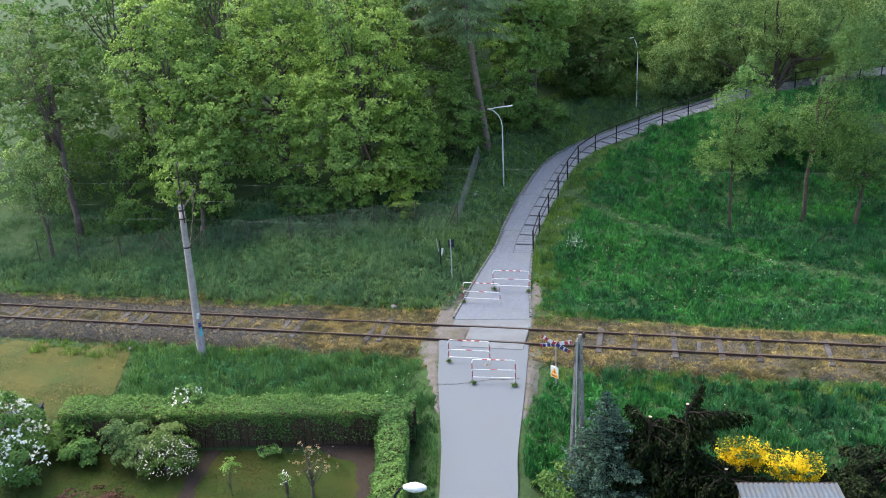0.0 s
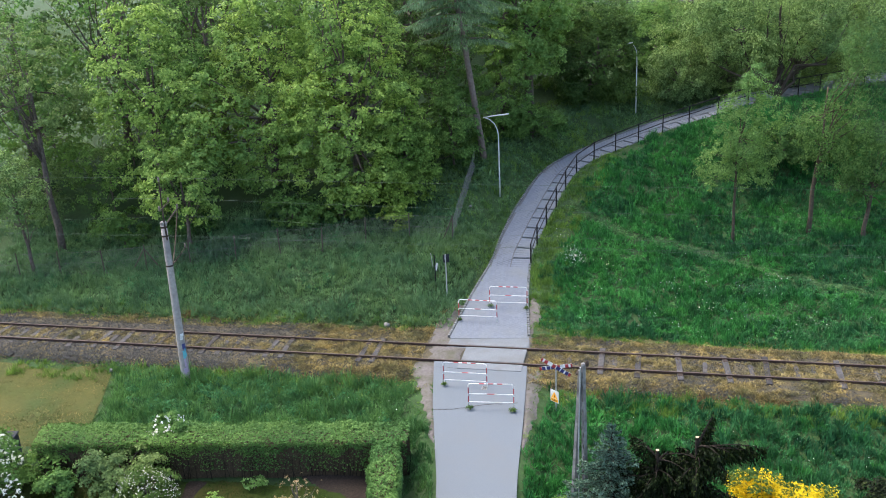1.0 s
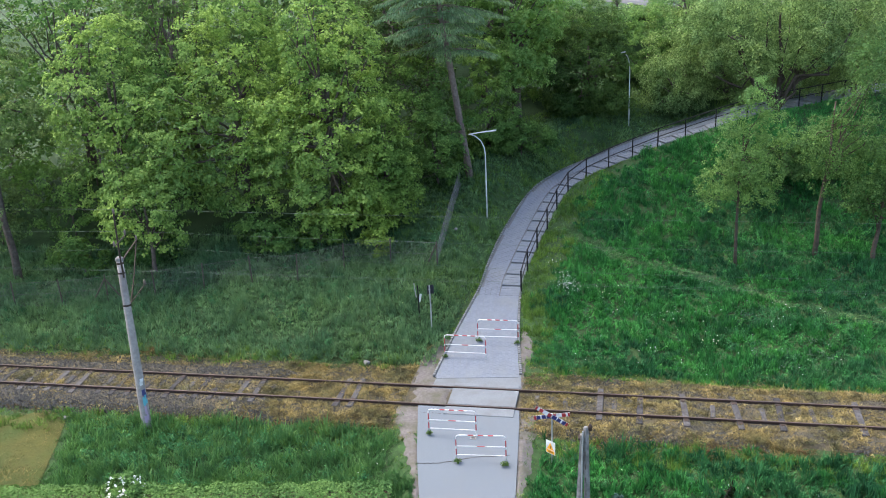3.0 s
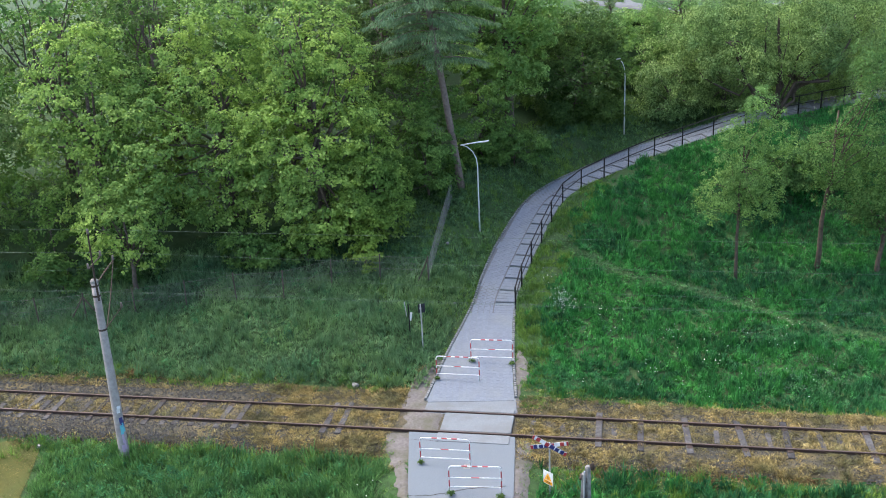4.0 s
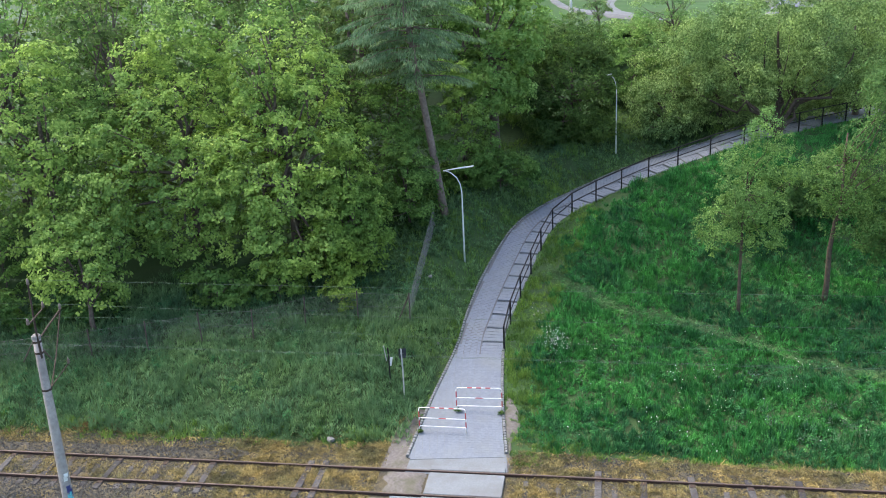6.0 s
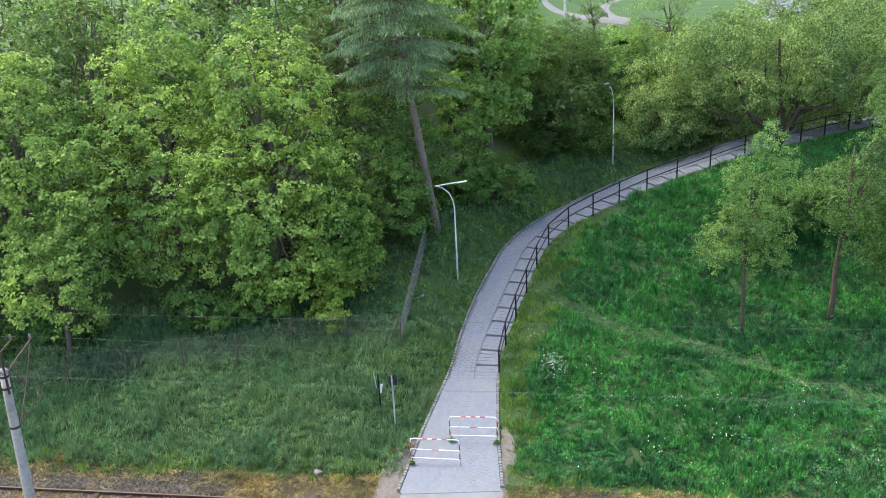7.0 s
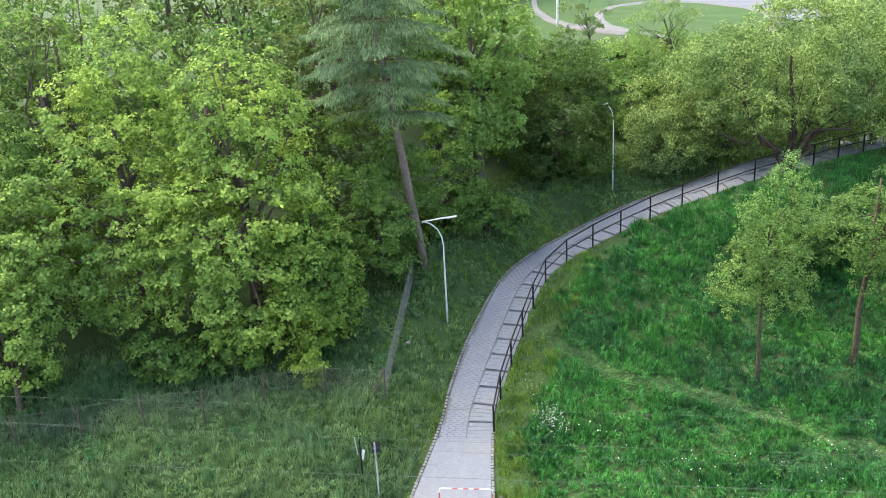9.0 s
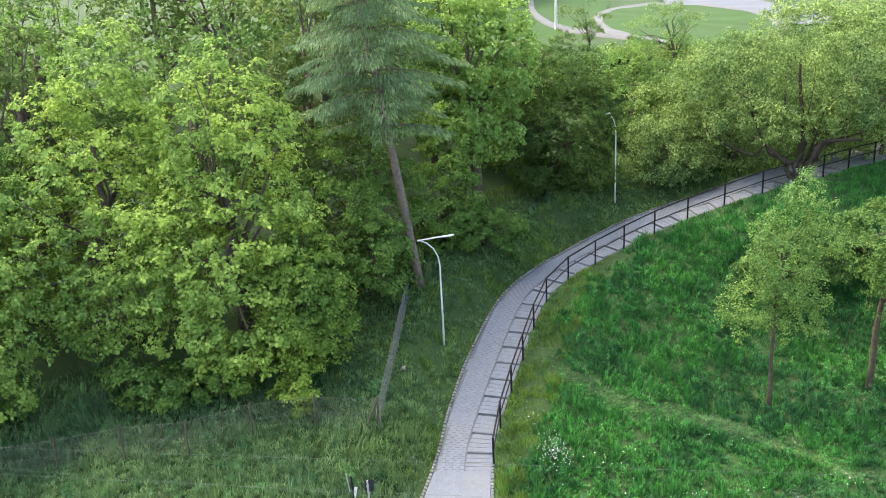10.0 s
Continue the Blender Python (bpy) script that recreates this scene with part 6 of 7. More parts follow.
def street_lamp(x, y, tall, label, turn=0, arm=True, bend=1.0, slim=0.66):
    z = ground_at(x, y)
    ob = thing("street_lamp", x, y, z, label, "street lamp", "street lamps", turn)
    pts = [(0, 0, -0.3), (0, 0, tall * 0.4), (0, 0, tall * 0.76), (-0.05, 0, tall * 0.84), (-0.22, 0, tall * 0.92), (-0.5, 0, tall * 0.975), (-0.8, 0, tall)]
    pts = [(q[0] * bend, q[1], q[2]) for q in pts]
    part("pole", Shape().tube(pts, np.array([0.07, 0.06, 0.046, 0.04, 0.036, 0.034, 0.034]) * slim, 10), "lamp", ob, smooth=True)
    x0 = -0.85 if arm else -0.85 * bend - 0.2
    if arm:
        part("arm", Shape().tube([(-0.85, 0, tall - 0.02), (-0.2, 0.02, tall + 0.07), (0.2, 0.03, tall + 0.11)], [0.03, 0.03, 0.04], 8), "lamp", ob, smooth=True)
        x0 = 0.4
    part("lamp_head", Shape().box((0.44, 0.12, 0.055), pose(x0, 0.03, tall + 0.13, 0, -7, 0), 0.03), "lamp", ob, "flat grey lamp head")
    part("lens", Shape().box((0.36, 0.09, 0.02), pose(x0, 0.03, tall + 0.1, 0, -7, 0), 0.01), "porcelain", ob, "milky lamp lens")
    part("door_plate", Shape().box((0.06, 0.012, 0.22), pose(0, -0.068 * slim, 0.7), 0.003), "lamp", ob)


street_lamp(-2.15, 15.1, 4.7, "grey steel street lamp with a curved top beside the path", 8)
street_lamp(5.35, 27.3, 4.55, "grey steel street lamp partly hidden by leaves", 14, False, 0.35, 0.62)


def garden_lamp(x, y, top):
    z = ground_at(x, y)
    ob = thing("street_lamp", x, y, z, "street lamp with a rounded white glass head", "street lamp", "street lamps")
    h = top - z
    part("pole", Shape().tube([(-0.3, 0, -0.3), (-0.3, 0, h - 0.7), (-0.27, 0, h - 0.3), (-0.1, 0, h - 0.05), (0.05, 0, h - 0.02)], [0.07, 0.05, 0.035, 0.03, 0.03], 10), "black", ob, smooth=True)
    t = np.linspace(0, 1, 9)
    part("lamp_head", Shape().tube([(-0.02 + 0.66 * q, 0, h + 0.03 * q) for q in t], 0.03 + 0.115 * np.sin(np.pi * np.clip(t, 0.03, 0.97)) ** 0.7, 14), "white", ob, "white rounded lamp head", True)


garden_lamp(-0.05, -17.4, 3.65)


def far_lamp(x, y, tall):
    z = ground_at(x, y)
    ob = thing("street_lamp", x, y, z, "tall pale street lamp by the far road", "street lamp", "street lamps")
    part("pole", Shape().tube([(0, 0, -0.3), (0, 0, tall * 0.5), (0, 0, tall)], [0.11, 0.09, 0.06], 8), "lamp", ob)
    part("lamp_head", Shape().box((0.8, 0.25, 0.12), pose(0.3, 0, tall), 0.04), "galva", ob)


far_lamp(1.96, 54.6, 6.5)

# ---- wire-mesh fence on the slope ----
fence = tagged(new("wire_fence"), "rusty chain-link fence on dark posts along the wood", "fence")
FENCE = [(-30, 5.3), (-27.4, 5.5), (-25, 5.7), (-22.5, 5.95), (-20.1, 6.2), (-17.7, 6.6), (-15.3, 7.1), (-13.0, 7.75), (-10.75, 8.15), (-8.6, 9.1), (-6.25, 9.45), (-3.89, 9.52), (-3.87, 11.6), (-3.84, 13.7), (-3.88, 16.9)]
fpost = Shape().tube([(0, 0, -0.3), (0, 0, 1.45)], 0.035, 6).mesh("post")
for x, y in FENCE[:-3]:
    p = link("post", fpost, "board", fence)
    p.matrix_basis = pose(x, y, ground_at(x, y), random.uniform(-2, 2), random.uniform(-3, 3), 0)
for (ax, ay), (bx, by) in zip(FENCE, FENCE[1:]):
    az, bz = ground_at(ax, ay), ground_at(bx, by)
    L, H = math.hypot(bx - ax, by - ay), 1.3 if by < 9.6 else 1.0
    sh, thin = Shape(), 0.0025 if by < 9.6 else 0.0045

    def at(u, h):
        return (ax + (bx - ax) * u / L, ay + (by - ay) * u / L, az + (bz - az) * u / L + h)
    for u in np.arange(-H, L, 0.14):
        a, b = max(u, 0), min(u + H, L)
        if b - a > 0.05:
            sh.tube([at(a, a - u + 0.05), at(b, b - u + 0.05)], thin, 3)
            sh.tube([at(a, H - (a - u) + 0.05), at(b, H - (b - u) + 0.05)], thin, 3)
    for h in (0.08, 0.72, H + 0.04):
        sh.tube([at(0, h), at(L, h)], 0.006, 4)
    part("mesh_panel", sh, "mesh", fence, "grey chain-link wire mesh")
cz = ground_at(-20.1, 6.2)
for dx in (-0.85, 0.9):
    part("strut", Shape().tube([(-20.1, 6.2, cz + 1.25), (-20.1 + dx, 6.2 + dx * 0.12, cz - 0.1)], 0.035, 6), "board", fence)
cz = ground_at(-3.89, 9.52)
part("strut", Shape().tube([(-3.89, 9.52, cz + 1.3), (-4.5, 9.5, cz - 0.1)], 0.035, 6), "board", fence)

# ---- hedge and garden ----


def hedge_run(name, a, b, thick, z0, top, n, material, label, seed, leaf=0.063, shady=1):
    """A clipped hedge: core coloured as brown twigs in shade, with leaves on top and sides."""
    rng = np.random.default_rng(seed)
    a, b = np.array(a, float), np.array(b, float)
    L = float(np.linalg.norm(b - a))
    d = (b - a) / L
    s = np.array([-d[1], d[0]])
    mid = (a + b) / 2
    ob = thing(name, mid[0], mid[1], z0, label, "hedge", "garden hedge")
    core, twig = Shape(), Shape()
    H = top - z0
    loop = [(-thick * 0.36, 0), (-thick * 0.42, H * 0.6), (-thick * 0.36, H - 0.26), (0, H - 0.2), (thick * 0.36, H - 0.26), (thick * 0.42, H * 0.6), (thick * 0.36, 0)]
    us = np.linspace(-L / 2 + 0.08, L / 2 - 0.08, 50)
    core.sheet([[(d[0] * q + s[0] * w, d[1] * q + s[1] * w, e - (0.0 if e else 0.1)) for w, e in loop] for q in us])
    part("core", core, "twigshade", ob, "hedge core coloured as brown twigs in shade")
    per = 2 * H * 0.75 + thick
    q = rng.uniform(-L / 2, L / 2, n)
    r = rng.uniform(0, per, n)
    kind_top = (r > H * 0.75) & (r < H * 0.75 + thick)
    w = np.where(kind_top, r - H * 0.75 - thick / 2, np.where(r <= H * 0.75, -thick / 2, thick / 2))
    e = np.where(kind_top, H, np.where(r <= H * 0.75, H - r, H - (per - r)))
    bulge = 0.05 * np.sin(q * 2.1 + seed) + 0.05 * np.sin(q * 5.3 + w * 4) + 0.04 * np.sin(q * 13 + 3 * np.sin(w * 9)) * np.cos(w * 11 + q * 3) + rng.normal(0, 0.03, n)
    e = e + np.where(kind_top, bulge - 0.1 * (np.abs(w) / (thick / 2)) ** 6, 0)
    w = w + np.where(kind_top, 0, np.sign(w) * (bulge - 0.08 * (1 - e / H)))
    bare = (~kind_top) & (np.sign(w) == -shady) & (e < H * (0.74 + 0.12 * np.sin(q * 1.7) * np.sin(q * 4.1))) & (rng.random(n) < 0.78 + 0.2 * np.sin(q * 2.3 + 1) * np.sin(q * 0.9))
    q, w, e, kind_top = q[~bare], w[~bare], e[~bare], kind_top[~bare]
    n = len(q)
    for t in range(int(L * 9)):
        u0, w0 = rng.uniform(-L / 2, L / 2), -shady * thick * rng.uniform(0.36, 0.46)
        u1 = u0 + rng.normal(0, 0.15)
        twig.tube([(d[0] * u0 + s[0] * w0 * 0.9, d[1] * u0 + s[1] * w0 * 0.9, -0.05), (d[0] * u1 + s[0] * w0 * 1.08, d[1] * u1 + s[1] * w0 * 1.08, H * rng.uniform(0.5, 0.9))], [0.018, 0.007], 3)
    part("stem_layer", twig, "darkbark", ob, "bare brown stems under the leaves")
    c = np.stack([d[0] * q + s[0] * w, d[1] * q + s[1] * w, e], -1)
    out = np.where(kind_top[:, None], [[0, 0, 1.0]], np.sign(w)[:, None] * np.array([[s[0], s[1], 0.5]]))
    nrm = out + rng.normal(0, 0.5, (n, 3))
    nrm /= np.linalg.norm(nrm, axis=1)[:, None]
    t = np.cross(nrm, rng.normal(0, 1, (n, 3)))
    t /= np.linalg.norm(t, axis=1)[:, None]
    v2 = np.cross(nrm, t)
    k = (leaf * rng.uniform(0.6, 1.4, n))[:, None]
    v = np.stack([c - t * k * 0.6, c + v2 * k * 0.4, c + t * k * 0.6, c - v2 * k * 0.4], 1)
    link("foliage", arrays("foliage", v.reshape(-1, 3), np.arange(4 * n).reshape(-1, 4)), material, ob)
    return ob


hedge_run("hedge", (-15.8, -10.05), (-2.1, -8.15), 1.5, -0.6, 1.0, 58000, "hedge", "clipped green privet hedge along the garden", 61)
hedge_run("hedge", (-2.8, -8.7), (-1.2, -16), 0.98, -0.65, 1.0, 29000, "hedge", "clipped green privet hedge beside the footpath", 62)

broadleaf(-12.1, -11.0, (-12.1, -11.0, 0.25), (1.65, 1.1, 0.85), 13000, 0.09, "olive", "broad unclipped green shrub in front of the hedge", "shrub", 0.05, 90, 0.2, 63, name="shrub", low=-0.9)
broadleaf(-14.5, -11.5, (-14.5, -11.5, -0.15), (0.75, 0.6, 0.5), 3000, 0.1, "hedge", "loose green shrub in front of the hedge", "shrub", 0.04, 30, 0.32, 64, name="shrub", low=-0.9)
broadleaf(-15.2, -10.9, (-15.2, -10.9, -0.1), (1.0, 0.8, 0.6), 3000, 0.12, "midleaf", "low green garden shrub", "shrub", 0.03, 20, 0.34, 65, name="shrub", low=-0.9)


def flowering(x, y, centre, radii, n_leaf, n_flower, size, leaf, flower, label, seed, leafsize=0.12, per=8, stems=0):
    ob = broadleaf(x, y, centre, radii, n_leaf, leafsize, leaf, label, "shrub", 0.05, 30, 0.3, seed, name="flowering_shrub", low=-0.8)
    rng = np.random.default_rng(seed + 100)
    z0 = ground_at(x, y)
    k = max(12, n_flower // per)
    u = rng.normal(0, 1, (k, 3))
    u /= np.linalg.norm(u, axis=1)[:, None]
    u[:, 2] = np.abs(u[:, 2]) * 1.2 - 0.3
    c = np.array(centre) - [x, y, z0] + u * np.array(radii) * rng.uniform(0.85, 1.15, (k, 1))
    if stems:
        q = rng.integers(0, stems, k)
        tip = np.array(centre) - [x, y, z0] + rng.uniform(-1, 1, (stems, 3)) * np.array(radii)
        tip[:, 2] = np.array(centre)[2] - z0 + radii[2] * rng.uniform(0.2, 1.1, stems) * (1 - 0.35 * ((tip[:, 0] - centre[0] + x) / radii[0]) ** 2)
        root = np.array([[0, 0, 0.2]]) + rng.normal(0, 0.35, (stems, 3)) * np.array(radii) * [1, 1, 0]
        t = rng.uniform(0.4, 1.0, k)[:, None]
        c = root[q] + (tip[q] - root[q]) * t + rng.normal(0, 0.03, (k, 3))
    c[:, 2] = np.maximum(c[:, 2], 0.1)
    v, f = leaves(rng, c, np.full((k, 3), size * (0.9 if per > 3 else 0.3)), n_flower, size, shell=0.2, slim=0.9)
    link("blossom", arrays("blossom", v, f), flower, ob, "open blossom" if flower != "yellow" else "bright yellow blossom")
    return ob


flowering(-17.3, -11.9, (-17.4, -11.8, 0.7), (1.5, 1.2, 1.5), 7000, 2000, 0.085, "midleaf", "blossom", "large bush covered in white blossom", 66)
flowering(-15.9, -13.0, (-15.9, -13.0, 0.3), (0.9, 0.8, 1.0), 3600, 900, 0.08, "midleaf", "blossom", "bush with clusters of white blossom", 67)
flowering(-10.7, -11.9, (-10.7, -11.8, 0.1), (1.05, 0.9, 0.85), 3000, 1700, 0.04, "darkleaf", "blossom", "small hawthorn with many tiny white flowers", 68, 0.1, 2)
flowering(-11.1, -9.0, (-11.1, -9.0, 0.95), (0.75, 0.6, 0.5), 2200, 200, 0.09, "hedge", "blossom", "white flowering shrub rising above the hedge", 69, 0.1, 4)
flowering(9.9, -9.5, (9.75, -9.3, 0.45), (0.95, 0.55, 0.5), 1200, 20000, 0.034, "darkleaf", "yellow", "bright yellow forsythia bush in bloom", 70, 0.1, 5, 200)
flowering(11.5, -9.7, (11.4, -9.5, 0.27), (1.05, 0.55, 0.45), 1200, 20000, 0.034, "darkleaf", "yellow", "bright yellow forsythia bush in bloom", 71, 0.1, 5, 200)
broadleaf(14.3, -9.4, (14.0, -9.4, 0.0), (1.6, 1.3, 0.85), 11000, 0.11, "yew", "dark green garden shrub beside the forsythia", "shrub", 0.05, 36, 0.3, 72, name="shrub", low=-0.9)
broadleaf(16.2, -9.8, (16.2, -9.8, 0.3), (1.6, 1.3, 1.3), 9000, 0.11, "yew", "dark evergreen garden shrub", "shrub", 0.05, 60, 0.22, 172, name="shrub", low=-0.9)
broadleaf(3.9, -11.4, (3.7, -11.5, -0.1), (0.9, 0.8, 0.8), 3000, 0.12, "midleaf", "light green shrub at the foot of a pole", "shrub", 0.03, 24, 0.32, 73, name="shrub", low=-0.9)


def conifer(x, y, tall, wide, n_tier, material, label, seed, name="spruce", ragged=0.15, dense=84, needle=0.095, cut=0.985):
    rng = np.random.default_rng(seed)
    z0 = ground_at(x, y)
    ob = thing(name, x, y, z0, label, "tree")
    sh = Shape().tube([(0, 0, -0.2), (0, 0, tall * 0.5), (0, 0, tall * cut)], [0.1, 0.06, 0.012], 8)
    vs = []
    for i, h in enumerate(np.linspace(tall * 0.06, tall * cut, n_tier)):
        reach = wide * (1 - h / tall) ** 0.85 + 0.06
        for _ in range(max(5, int(16 * reach / wide))):
            a = rng.uniform(0, 6.28)
            L = reach * rng.uniform(1 - 2 * ragged, 1 + ragged)
            d = np.array([math.cos(a), math.sin(a), 0])
            rise = rng.uniform(-0.05, 0.3)
            e = np.array([0, 0, h]) + d * L + [0, 0, rise * L]
            sh.tube([(0, 0, h), np.array([0, 0, h]) + d * L * 0.5 + [0, 0, rise * L * 0.35], e], [0.018, 0.012, 0.004], 4)
            m = int(dense * L) + 14
            t = rng.random(m) ** 0.6
            side = np.cross(d, [0, 0, 1])
            c = np.array([0, 0, h]) + d * (L * t)[:, None] + np.array([0, 0, 1]) * (rise * L * t * t)[:, None]
            c += side * (rng.normal(0, 0.13, m) * (1.15 - t) * L)[:, None]
            c[:, 2] += rng.normal(0, 0.03, m)
            w = d * 0.8 + rng.normal(0, 0.5, (m, 3)) + [0, 0, 0.2]
            w /= np.linalg.norm(w, axis=1)[:, None]
            b = np.cross(w, rng.normal(0, 1, (m, 3)))
            b /= np.linalg.norm(b, axis=1)[:, None]
            s = (needle * rng.uniform(0.6, 1.3, m))[:, None]
            v = np.stack([c - w * s * 0.5, c + b * s * 0.2, c + w * s * 0.5, c - b * s * 0.2], 1)
            vs.append(v.reshape(-1, 3))
    v = np.concatenate(vs)
    part("trunk", sh, "darkbark", ob)
    link("needles", arrays("needles", v, np.arange(len(v)).reshape(-1, 4)), material, ob)
    return ob


conifer(5.2, -11.0, 4.15, 2.0, 36, "spruce", "blue-grey spruce with dense stiff branches", 80)


def overgrown_conifer(x, y, tall, wide, seed, stump, boughs=()):
    """An old conifer: long level boughs with curtains of hanging twigs, its leader sawn off."""
    rng = np.random.default_rng(seed)
    z0 = ground_at(x, y)
    ob = thing("cut_conifer", x, y, z0, "dark overgrown conifer with a cut top", "tree")
    sx, sy, sz = stump[0] - x, stump[1] - y, stump[2] - z0
    wood, vs = Shape().tube([(0, 0, -0.2), (sx * 0.6, sy * 0.6, sz * 0.6), (sx, sy, sz - 0.3)], [0.12, 0.09, 0.06], 8), []
    ends = [np.array(q) - [x, y, z0] for q in boughs]
    for i in range(64):
        h = sz * rng.uniform(0.12, 0.93)
        a, L = rng.uniform(0, 6.28), wide * (1.1 - 0.45 * h / sz) * rng.uniform(0.55, 1.1)
        ends.append(np.array([sx * h / sz + math.cos(a) * L, sy * h / sz + math.sin(a) * L * 0.8, h + L * rng.uniform(-0.2, 0.16)]))
    for i, e in enumerate(ends):
        h = float(np.clip(e[2], 0.2, sz * 0.92))
        st = np.array([sx * h / sz, sy * h / sz, h])
        t = np.linspace(0, 1, 5)[:, None]
        p = st + (e - st) * t + np.array([0, 0, 0.12]) * np.sin(t * 3.1)
        wood.tube(p, np.linspace(0.03, 0.007, 5), 4)
        L = float(np.linalg.norm(e - st))
        m = int(240 * L) + 20
        u = rng.random(m) ** 0.8
        c = np.stack([np.interp(u, t[:, 0], p[:, k]) for k in range(3)], 1)
        d = (e - st) / (L + 1e-6)
        side = np.cross(d, [0, 0, 1])
        c += side * (rng.normal(0, 0.17, m) * (1.2 - u))[:, None]
        c[:, 2] -= rng.random(m) ** 1.4 * 0.62 * (1.1 - 0.5 * u)
        w = d * 0.35 + rng.normal(0, 0.35, (m, 3))
        w[:, 2] -= 0.8
        w /= np.linalg.norm(w, axis=1)[:, None]
        b = np.cross(w, rng.normal(0, 1, (m, 3)))
        b /= np.linalg.norm(b, axis=1)[:, None]
        k = rng.uniform(0.08, 0.2, m)[:, None]
        vs.append(np.stack([c, c + w * k * 0.5 + b * 0.03, c + w * k, c + w * k * 0.5 - b * 0.03], 1).reshape(-1, 3))
    part("trunk", wood, "darkbark", ob)
    v = np.concatenate(vs)
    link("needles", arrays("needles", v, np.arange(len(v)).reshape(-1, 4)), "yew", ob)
    part("cut_stem", Shape().tube([(sx * 0.95, sy * 0.95, sz - 0.5), (sx, sy, sz)], [0.065, 0.055], 8), "darkbark", ob)
    part("cut_face", Shape().tube([(sx, sy, sz - 0.01), (sx, sy, sz + 0.012)], 0.055, 10), "cut", ob, "pale sawn wood")
    return ob


overgrown_conifer(6.75, -11.2, 4.0, 1.6, 81, (6.6, -11.1, 2.75), ((5.8, -10.6, 2.9), (5.95, -10.9, 2.8)))
overgrown_conifer(8.0, -11.3, 4.5, 1.7, 82, (7.76, -11.1, 3.3), ((9.8, -10.9, 2.95), (9.5, -11.0, 2.85), (9.2, -10.8, 2.8), (8.25, -10.5, 3.75), (8.2, -10.6, 3.5)))
overgrown_conifer(9.1, -11.9, 3.9, 2.0, 83, (9.0, -11.9, 1.5))

# young garden trees
broadleaf(-4.95, -12.2, (-5.0, -12.0, 0.75), (0.95, 0.7, 0.65), 800, 0.042, "peach", "small apple tree with a dark trunk and pale blossom", "tree", 0.06, 30, 0.2, 90, name="apple_tree", limbs=16, low=-0.6)
broadleaf(-7.9, -12.5, (-7.9, -12.5, 0.15), (0.26, 0.24, 0.6), 360, 0.09, "bright", "thin sapling with fresh green leaves", "tree", 0.02, 12, 0.4, 91, name="sapling")
flowering(-5.85, -12.35, (-5.85, -12.35, -0.05), (0.16, 0.16, 0.45), 90, 80, 0.06, "bright", "blossom", "thin sapling with white blossom", 92, 0.08, 3)
broadleaf(-7.4, -10.2, (-7.4, -10.2, -0.35), (0.3, 0.3, 0.3), 350, 0.1, "bright", "small green plant by the hedge", "plant", 0.015, 10, 0.4, 93, name="plant")
broadleaf(-12.3, -14.0, (-12.3, -14.0, -0.5), (1.4, 0.6, 0.35), 2200, 0.09, "reddish", "low reddish garden shrub", "shrub", 0.03, 20, 0.35, 94, name="shrub")


def compost_bin(x, y):
    z = ground_at(x, y)
    ob = thing("compost_bin", x, y, z, "black plastic compost bin at the garden's end", "bin", turn=10)
    part("body", Shape().box((1.35, 0.8, 0.85), pose(0, 0, 0.42), 0.04), "plastic", ob)
    part("lid", Shape().box((1.42, 0.86, 0.07), pose(0, 0, 0.885, 4, 0, 0), 0.02), "plastic", ob, "flat black lid")
    for k in range(4):
        part("rib", Shape().box((0.04, 0.03, 0.7), pose(-0.48 + k * 0.32, -0.41, 0.42), 0.008), "plastic", ob)


compost_bin(-18.15, -9.6)


def shed(x0, x1, y0, y1, top):
    zb = ground_at((x0 + x1) / 2, (y0 + y1) / 2)
    ob = thing("garden_shed", (x0 + x1) / 2, (y0 + y1) / 2, zb, "small dark wooden shed with a corrugated zinc roof", "shed", turn=8)
    w, d, h = x1 - x0, y1 - y0, top - zb
    t = np.linspace(-w / 2 - 0.1, w / 2 + 0.1, 161)
    rows = [[(u, v, h + 0.02 * math.cos(u * 2 * math.pi / 0.15) + 0.12 * v / d + e) for u in t] for v, e in ((d / 2 + 0.1, -0.012), (d / 2 + 0.1, 0), (0, 0), (-d / 2 - 0.1, 0), (-d / 2 - 0.1, -0.012))]
    part("roof", Shape().sheet(np.array(rows)[::-1]), "roof", ob, "corrugated zinc roof", True)
    for sy in (-1, 1):
        k = 0
        for u in np.arange(-w / 2 + 0.08, w / 2, 0.16):
            part("plank", Shape().box((0.15, 0.025, h - 0.1 + 0.06 * sy), pose(u, sy * d / 2, (h - 0.1) / 2), 0.004), "board", ob)
    for sx in (-1, 1):
        part("side_wall", Shape().box((0.03, d - 0.04, h - 0.1), pose(sx * w / 2, 0, (h - 0.1) / 2), 0.004), "board", ob)
    part("gutter", Shape().tube([(-w / 2 - 0.1, d / 2 + 0.16, h + 0.0), (0, d / 2 + 0.16, h + 0.0), (w / 2 + 0.1, d / 2 + 0.16, h)], 0.05, 8), "rust", ob, "rusty gutter full of leaves")


shed(9.5, 12.3, -16.2, -13.0, 1.75)

# ---- stones, flowers, far building ----


